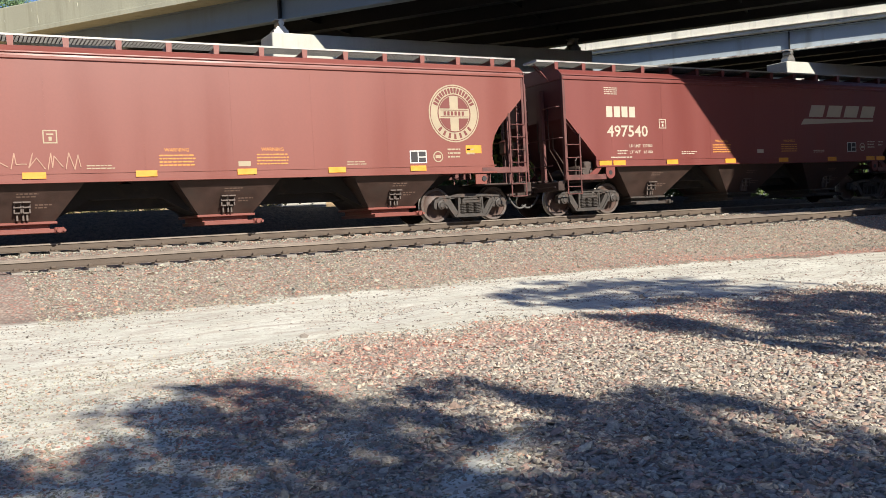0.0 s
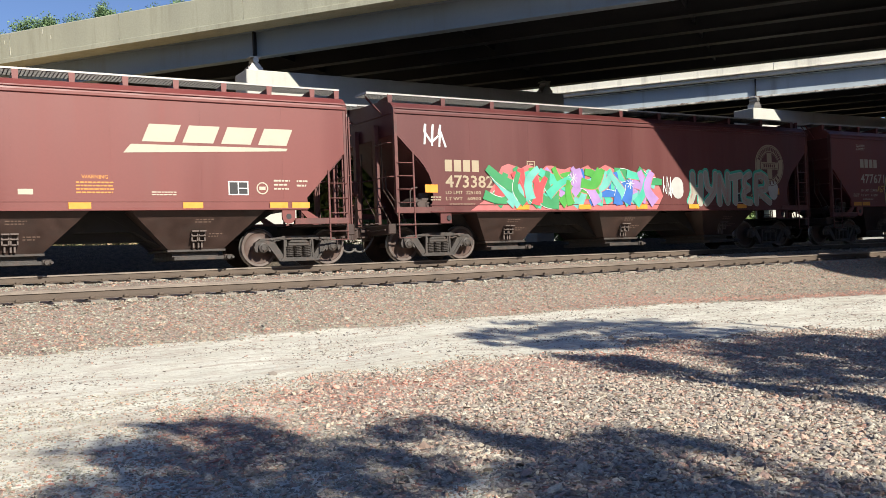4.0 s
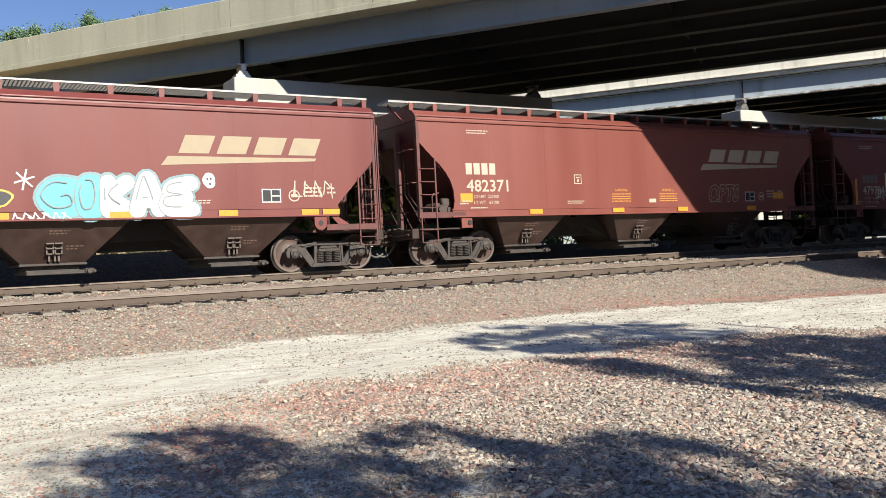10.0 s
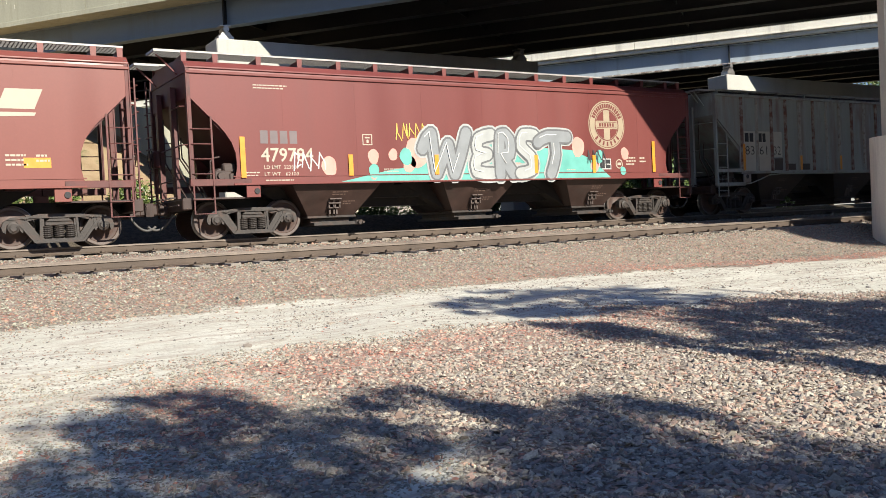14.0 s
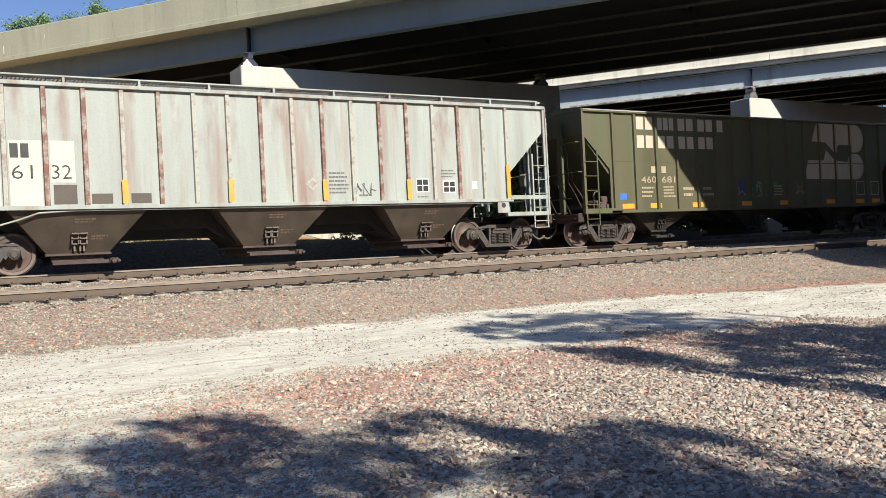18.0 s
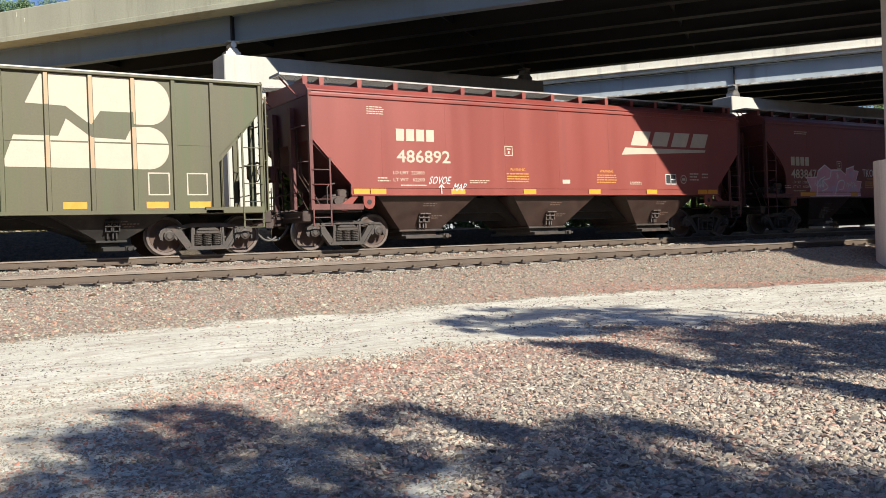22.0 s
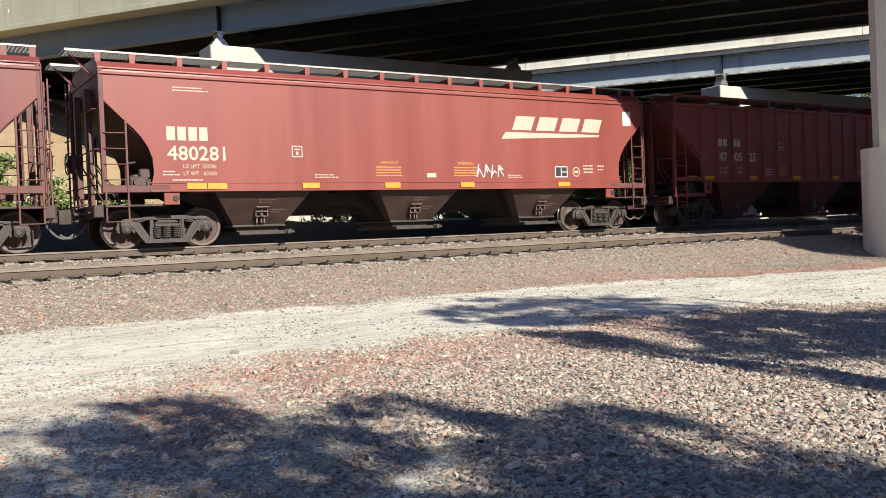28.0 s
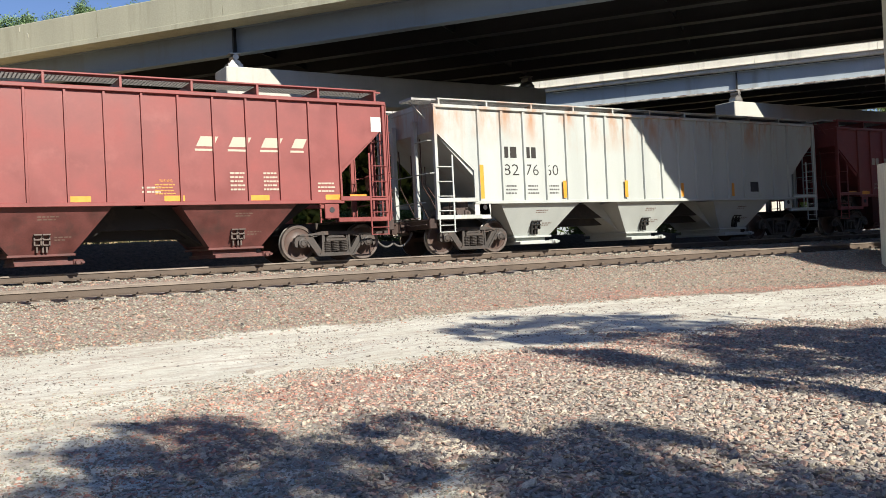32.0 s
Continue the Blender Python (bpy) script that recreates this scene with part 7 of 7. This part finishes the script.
def scatter(seed, count, x0, x1, y0, y1, size, keep, sink=0.08):
    rnd = random.Random(seed)
    places, sizes = [], []
    for _ in range(count):
        x, y = rnd.uniform(x0, x1), rnd.uniform(y0, y1)
        if rnd.random() > keep(x, y):
            continue
        r = size * rnd.lognormvariate(0, 0.25) * ramp(y, ((3.0, 1.3), (7.0, 1.0)))
        zn = 0.035 * noise.noise((x * 0.7, y * 0.7, 0)) + 0.02 * noise.noise((x * 2.5, y * 2.5, 5))
        places.append((x, y, ground_z(x, y) + zn + r * sink))
        sizes.append(r)
    return places, sizes


def off_road(x, y):
    r = road_amount(x, y)
    return max(0.015 if r > 0.98 else 0.05, 1 - 1.05 * r + 0.5 * noise.noise((x * 1.3, y * 1.3, 8.8)) * (r < 0.98))


def pinkness(x, y):
    """Where the redder stone lies: along the road's edges."""
    k = 1.15 * max(0.0, 1 - abs(y - ramp(x, ROAD_NEAR) + 0.7) / 1.9) * ramp(x, ((3, 1.0), (7, 0.8), (12, 0.3)))
    return k + 0.3 * noise.noise((x * 0.5, y * 0.5, 2))


def red_band(x, y):
    """Reddish gravel between road and ballast."""
    return max(0.0, min(1.0, 1.4 - abs(y - ramp(x, ROAD_FAR) - 0.25) / 0.5)) * max(0.0, min(1.0, (x - 9) / 4 + 0.8 * noise.noise((x * 0.4, y * 0.4, 1.7))))


def in_view(x, y):
    return 1.0 if (x > 0.04 * y - 1.0 and x < 1.75 * y + 1.8) else 0.0


p1, s1 = scatter(1, 112000, -1.0, 14.0, 2.4, 10.4, 0.0192, lambda x, y: in_view(x, y) * off_road(x, y) * (1 - 0.75 * min(1, max(0, pinkness(x, y)))))
build_stones("loose_stones", "loose grey and brown crushed stones", p1, s1, STONE_GREY, 1)
p2, s2 = scatter(2, 73500, -1.0, 18.0, 4.5, 11.4, 0.0145, lambda x, y: in_view(x, y) * off_road(x, y) * min(1, max(0, pinkness(x, y))) * 0.95)
build_stones("reddish_stones", "loose reddish crushed stones along the road's edge", p2, s2, STONE_PINK, 2)
p3, s3 = scatter(3, 54000, 1.0, 27.0, 13.2, 17.1, 0.019, lambda x, y: (1.0 if y < 16.7 else 0.35) * (1 - road_amount(x, y)) * (1.0 if y > 14.2 else 0.6) * (1 - 0.85 * red_band(x, y)))
build_stones("ballast_shoulder", "crushed stone ballast on the track's shoulder", p3, s3, STONE_TAN, 3)
p4, s4 = scatter(4, 26000, 1.0, 40.0, 17.2, 21.7, 0.021, lambda x, y: 1.0)
build_stones("track_ballast", "pale ballast stones between the tracks", p4, s4, STONE_TAN, 4)
p5, s5 = scatter(5, 42000, -1.0, 24.0, 6.0, 14.6, 0.0116, lambda x, y: in_view(x, y) * road_amount(x, y) * max(0.08, 0.35 + 1.3 * noise.noise((x * 0.5, y * 1.6, 6))))
build_stones("road_pebbles", "small pebbles scattered on the dusty road", p5, s5, STONE_ROAD, 5)
p6, s6 = scatter(6, 260, 0.3, 16.0, 5.0, 14.0, 0.03, lambda x, y: in_view(x, y) * road_amount(x, y) * (0.9 if y < 9.5 else 0.35))
p8, s8 = scatter(8, 69000, -1.0, 6.5, 2.6, 10.2, 0.0098, lambda x, y: in_view(x, y) * min(1.0, 3.2 * road_amount(x, y) * (1.1 - road_amount(x, y)) + 0.25 * dusty(x, y)))
build_stones("embedded_gravel", "fine gravel pressed into the dust beside the road", p8, s8, STONE_TAN, 8)
build_stones("road_rocks", "single dark rocks lying on the road", p6, s6, STONE_ROAD, 6)
p7, s7 = scatter(7, 34000, 9.0, 27.0, 10.6, 15.4, 0.0155, red_band)
build_stones("reddish_gravel", "band of reddish gravel between road and ballast", p7, s7, STONE_PINK, 7)


# ---- trees ----
def leaf_material(name, a, c):
    m = bpy.data.materials.new(name)
    m.use_nodes = True
    nt = m.node_tree
    b = nt.nodes["Principled BSDF"]
    b.inputs["Roughness"].default_value = 0.6
    geo = nt.nodes.new("ShaderNodeNewGeometry")
    mx = nt.nodes.new("ShaderNodeMix")
    mx.data_type = "RGBA"
    mx.inputs[6].default_value, mx.inputs[7].default_value = (*a, 1), (*c, 1)
    nt.links.new(geo.outputs["Random Per Island"], mx.inputs[0])
    nt.links.new(mx.outputs[2], b.inputs["Base Color"])
    b.inputs["Subsurface Weight"].default_value = 0.0
    return m


LEAF = leaf_material("tree_leaves", (0.055, 0.11, 0.025), (0.14, 0.20, 0.05))
LEAF_FAR = leaf_material("distant_leaves", (0.075, 0.14, 0.06), (0.17, 0.26, 0.115))
LEAF_PALE = leaf_material("shrub_leaves", (0.06, 0.12, 0.025), (0.20, 0.24, 0.07))
GRASS = leaf_material("dry_grass", (0.05, 0.065, 0.02), (0.22, 0.19, 0.09))
FLOWER = leaf_material("pale_blossom", (0.45, 0.45, 0.33), (0.6, 0.6, 0.48))
BARK = shader("bark", (0.11, 0.085, 0.06), 0.9, var=0.3, scale=4, fine=30, bump=0.5)


def leaves_mesh(name, centres, radius, per, size, material, seed, squash=0.8):
    rs = np.random.RandomState(seed)
    c = np.repeat(np.asarray(centres, float), per, 0)
    c = c + rs.normal(size=c.shape) * np.repeat(np.broadcast_to(np.asarray(radius, float), (len(centres),)), per)[:, None] * np.array([0.6, 0.6, 0.6 * squash])
    n = len(c)
    u = rs.normal(size=(n, 3))
    u /= np.linalg.norm(u, axis=1, keepdims=True)
    w = np.cross(u, rs.normal(size=(n, 3)))
    w /= np.linalg.norm(w, axis=1, keepdims=True)
    s = (size * rs.uniform(0.6, 1.3, n))[:, None]
    v = np.stack([c - u * s, c + w * s * 0.45, c + u * s, c - w * s * 0.45], 1).reshape(-1)
    me = bpy.data.meshes.new(name)
    me.vertices.add(n * 4)
    me.vertices.foreach_set("co", v)
    me.loops.add(n * 4)
    me.loops.foreach_set("vertex_index", np.arange(n * 4))
    me.polygons.add(n)
    me.polygons.foreach_set("loop_start", np.arange(0, n * 4, 4))
    me.update(calc_edges=True)
    me.materials.append(material)
    return me


def inside(x, y, poly):
    hit = False
    for (xa, ya), (xb, yb) in zip(poly, poly[1:] + poly[:1]):
        if (ya > y) != (yb > y) and x < (xb - xa) * (y - ya) / (yb - ya) + xa:
            hit = not hit
    return hit


def shade_tree(label, base, shade, count, seed, low, high, gap, thin=(99, 0), grain=(0.9, 0.45)):
    """A tree behind the viewer whose crown reaches over the ground outlined by shade."""
    rnd = random.Random(seed)
    xs, ys = [p[0] for p in shade], [p[1] for p in shade]
    clumps = []
    while len(clumps) < count:
        x, y = rnd.uniform(min(xs), max(xs)), rnd.uniform(min(ys), max(ys))
        if not inside(x, y, shade) or noise.noise((x * grain[0] + seed, y * grain[1], 4.2)) < gap + thin[1] * max(0.0, min(1.0, (x - thin[0]) / 1.2)):
            continue
        h = rnd.uniform(low, high)
        g0 = ground_z(x, y)
        k = (h - g0) / SUN.z
        clumps.append((x + SUN.x * k, y + SUN.y * k, h))
    t = thing("tree", label, "tree", "trees behind the road", pose(0, 0, 0))
    s = Shape()
    z0 = ground_z(*base)
    top = (base[0] + 0.4, base[1] + 0.3, high + 0.5)
    s.tube([(base[0], base[1], z0 - 0.3), (base[0] + 0.1, base[1], z0 + 2), (base[0] + 0.2, base[1] + 0.2, (z0 + high) / 2), top], 0.26, 10, r1=0.07)
    part("trunk", s, BARK, t, smooth=50)
    for c in rnd.sample(clumps, min(26, len(clumps))):
        f = rnd.uniform(0.35, 0.85)
        st = (lerp(base[0], top[0], f), lerp(base[1], top[1], f), lerp(z0 + 1.5, high, f))
        mid = tuple(lerp(a, b, 0.5) + rnd.uniform(-0.3, 0.3) for a, b in zip(st, c))
        part("limb", Shape().tube([st, mid, c], 0.05, 6, r1=0.012), BARK, t)
    part("crown", leaves_mesh("crown", clumps, 0.2, 34, 0.075, LEAF, seed), None, t)


SHADE_A = [(-2, 8.0), (0.71, 8.05), (1.13, 8.3), (1.47, 7.75), (1.75, 8.5), (2.4, 8.42), (2.7, 7.9), (2.72, 7.4), (3.15, 6.95), (3.5, 7.3), (4.2, 7.05), (4.45, 6.2), (4.5, 5.8), (5.15, 5.9), (5.45, 5.3), (5.5, 4.75), (5.7, 4.2), (5.5, 3.4), (5.0, 2.2), (-2, 2.2)]
SHADE_B = [(9.6, 9.1), (10.7, 9.05), (11.6, 8.75), (12.8, 8.0), (14.5, 7.0), (14.8, 4.6), (10.5, 3.8), (7.6, 4.4), (7.45, 5.0), (7.6, 5.7), (7.9, 6.4), (8.5, 7.4), (9.1, 8.4)]
SHADE_D = [(6.95, 11.3), (9.0, 13.3), (10.8, 13.0), (11.4, 12.1), (11.7, 9.9), (11.7, 9.0), (9.6, 9.2), (8.75, 9.8), (8.1, 9.85), (7.75, 10.6)]
SHADE_E = [(7.1, 9.85), (7.2, 8.95), (7.3, 8.4), (7.45, 7.7), (8.1, 7.8), (8.1, 8.65), (7.7, 9.3)]
shade_tree("leafy tree whose shade falls over the stones", (6.5, -8.0), SHADE_A, 820, 3, 5.0, 7.5, -0.5, (4.6, 0.42))
shade_tree("leafy tree whose shade falls over the road's edge", (14.5, -4.5), SHADE_B, 520, 9, 4.5, 7.5, -0.16)
shade_tree("thin leafy tree whose shade falls across the road", (12.0, -4.0), SHADE_D, 190, 21, 5.0, 7.5, -0.05, grain=(0.8, 2.4))
shade_tree("slender leafy tree with a sparse crown behind the lot", (9.5, -6.0), SHADE_E, 34, 23, 5.0, 7.0, -0.1, grain=(0.8, 2.0))
# No tree is known here; this crown is added to cast the dark patch.
SHADE_C = [(21.9, 16.7), (21.8, 16.3), (21.9, 15.7), (22.3, 15.2), (23.65, 14.7), (24.4, 14.6), (24.4, 16.7)]
shade_tree("unseen tree added to cast the dark patch beside the column", (26.5, 2.0), SHADE_C, 800, 15, 5.0, 7.0, -2.0)


def far_tree(x, y, height, spread, seed, label, group="trees beyond the bridge", leaf=0.2, material=None, per=60):
    """height: the top above the rails."""
    rnd = random.Random(seed)
    z0 = ground_z(x, y)
    height -= z0
    t = thing("tree", label, "tree", group, pose(x, y, z0))
    part("trunk", Shape().tube([(0, 0, -0.5), (0.1, 0, height * 0.5), (0.2, 0.1, height * 0.9)], 0.3, 8, r1=0.08), BARK, t, smooth=50)
    clumps, rad = [], []
    for _ in range(90):
        a, f = rnd.uniform(0, 6.28), rnd.uniform(0.3, 1.0)
        r = spread * math.sqrt(rnd.random()) * (1.15 - 0.75 * abs(f - 0.55) / 0.55)
        clumps.append((r * math.cos(a), r * math.sin(a), height * f))
        rad.append(rnd.uniform(0.35, 0.75))
    for c in rnd.sample(clumps, 10):
        f = rnd.uniform(0.3, 0.7)
        part("limb", Shape().tube([(0.1, 0, height * f), tuple(lerp(a, b, 0.6) for a, b in zip((0.1, 0, height * f), c)), c], 0.08, 6, r1=0.02), BARK, t)
    part("crown", leaves_mesh("crown", clumps, [r * (0.85 if per > 60 else leaf / 0.2) for r in rad], per, leaf, material or LEAF, seed), None, t)


for i, (x, h, sp) in enumerate(((8.2, 20.1, 1.3), (9.7, 20.3, 1.0), (12.2, 20.9, 1.2), (14.05, 21.8, 0.9), (16.3, 21.6, 1.0), (18.2, 22.3, 0.9), (20.2, 22.6, 0.9), (5.5, 19.4, 2.0), (2.0, 19.0, 2.2), (-2.0, 19.0, 2.4))):
    far_tree(x, 75 + (i % 3), h - 0.3, sp, 40 + i, "green leafy tree beyond the bridge against the sky", leaf=0.09, material=LEAF_FAR, per=170)
for i, (x, y, h, sp) in enumerate(((96, 58, 15, 4.5), (104, 62, 16, 5.0), (112, 58, 15, 4.5), (90, 66, 14, 4.0))):
    far_tree(x, y, h, sp, 60 + i, "green leafy tree far beyond the second bridge")


# Unseen treeline added around the viewer to hold back low sky light.
for i, (x, y, h, sp) in enumerate(((-34, -30, 12, 6), (-22, -33, 13, 6), (-10, -31, 12, 6), (2, -34, 13, 6), (14, -33, 12, 6), (27, -33, 13, 6), (40, -30, 12, 6), (53, -26, 13, 6), (62, -18, 12, 6), (70, -8, 12, 6), (-45, -20, 18, 7), (-50, -5, 18, 7))):
    far_tree(x, y, h, sp, 120 + i, "unseen tree added behind the viewer to block low sky light", "trees behind the road", 0.5)


for i, x in enumerate((18, 21.5, 25, 28.5, 32, 35.5)):
    far_tree(x, (58.0 - 0.804 * x) / 0.595, 8.1, 3.2, 180 + i, "dense dark tree in the shade under the second bridge", "trees beyond the bridge", 0.4)
for i, (x, y, h, sp) in enumerate(((39, 54, 6.5, 4.0), (46, 57, 6.5, 4.0), (53, 54, 6.5, 4.0), (60, 56, 6.5, 4.0), (65, 55, 6.5, 4.0), (70, 54, 6.0, 4.0), (75, 54, 6.0, 4.0), (80, 54, 6.5, 4.0), (86, 55, 6.5, 4.0))):
    far_tree(x, y, h, sp, 160 + i, "low dense tree in the shade behind the bridges", "trees beyond the bridge", 0.34)


def shrub(x, y, h, spread, seed, flowers, material=LEAF_PALE, count=40):
    rnd = random.Random(seed)
    z0 = ground_z(x, y)
    t = thing("shrub", "dense green roadside shrub with pale blossom" if flowers else "low green shrub growing behind the tracks", "shrub", "shrubs on the bank", pose(x, y, z0))
    clumps = []
    for _ in range(count):
        a, f = rnd.uniform(0, 6.28), rnd.random()
        r = spread * math.sqrt(rnd.random()) * (1 - 0.5 * f)
        clumps.append((r * math.cos(a), r * math.sin(a), 0.1 + h * f))
    for c in rnd.sample(clumps, 6):
        part("stem", Shape().tube([(0, 0, -0.2), (c[0] * 0.4, c[1] * 0.4, c[2] * 0.6), c], 0.025, 5, r1=0.008), BARK, t)
    part("foliage", leaves_mesh("foliage", clumps, 0.25, 45, 0.09, material, seed), None, t)
    if flowers:
        part("blossom", leaves_mesh("blossom", clumps, 0.36, 7, 0.055, FLOWER, seed + 1), None, t)


for i, (x, y, h, sp, fl) in enumerate(((1.6, 30.8, 2.3, 1.2, True), (3.4, 31.2, 1.9, 1.0, True), (0.2, 31.0, 2.4, 1.4, True), (5.0, 31.6, 1.1, 0.8, True), (36.0, 30.2, 0.9, 0.8, False), (7.4, 31.5, 0.8, 0.7, True), (-1.5, 30.5, 2.3, 1.4, True))):
    shrub(x, y, h, sp, 80 + i, fl)


for i, (x, y, h) in enumerate(((21.2, 43.5, 1.7), (23.0, 41.2, 2.0), (25.0, 39.0, 1.9), (26.6, 37.0, 1.7), (28.2, 34.6, 2.0), (29.8, 32.6, 1.9), (31.2, 30.8, 1.6), (34.0, 31.2, 1.5), (42.8, 33.4, 1.6), (45.2, 33.6, 1.5))):
    shrub(x, y, h, 1.9, 210 + i, False, LEAF, 90)


def build_grass():
    rnd = random.Random(12)
    blades = []
    for _ in range(5200):
        x, y = rnd.uniform(-2, 30), rnd.uniform(26.4, 31.5)
        if noise.noise((x * 0.5, y * 0.5, 1)) < -0.15 or rnd.random() < (x - 6) / 6 or y < 29.4:
            continue
        blades.append((x, y, ground_z(x, y) + 0.1))
    me = leaves_mesh("grass", blades, 0.1, 6, 0.06, GRASS, 5, 1.4)
    tagged(new("grass", me), "rough green and straw grass on the bank", "grass", kind="stuff")


build_grass()


def travelled(t):
    return 1.055 * (5.05 * t + 0.02775 * t * t)


def motions():
    for car, x0 in CARS:
        walk(car, [(k * 0.5, pose(x0 - travelled(k * 0.5), TRAIN_Y, TRAIN_Z)) for k in range(65)])
    for ws in WHEELS:
        x = ws.location.x
        walk(ws, [(k * 0.1, pose(x, 0, 0.48, 0, -math.degrees(travelled(k * 0.1) / 0.48), 0)) for k in range(321)])


motions()
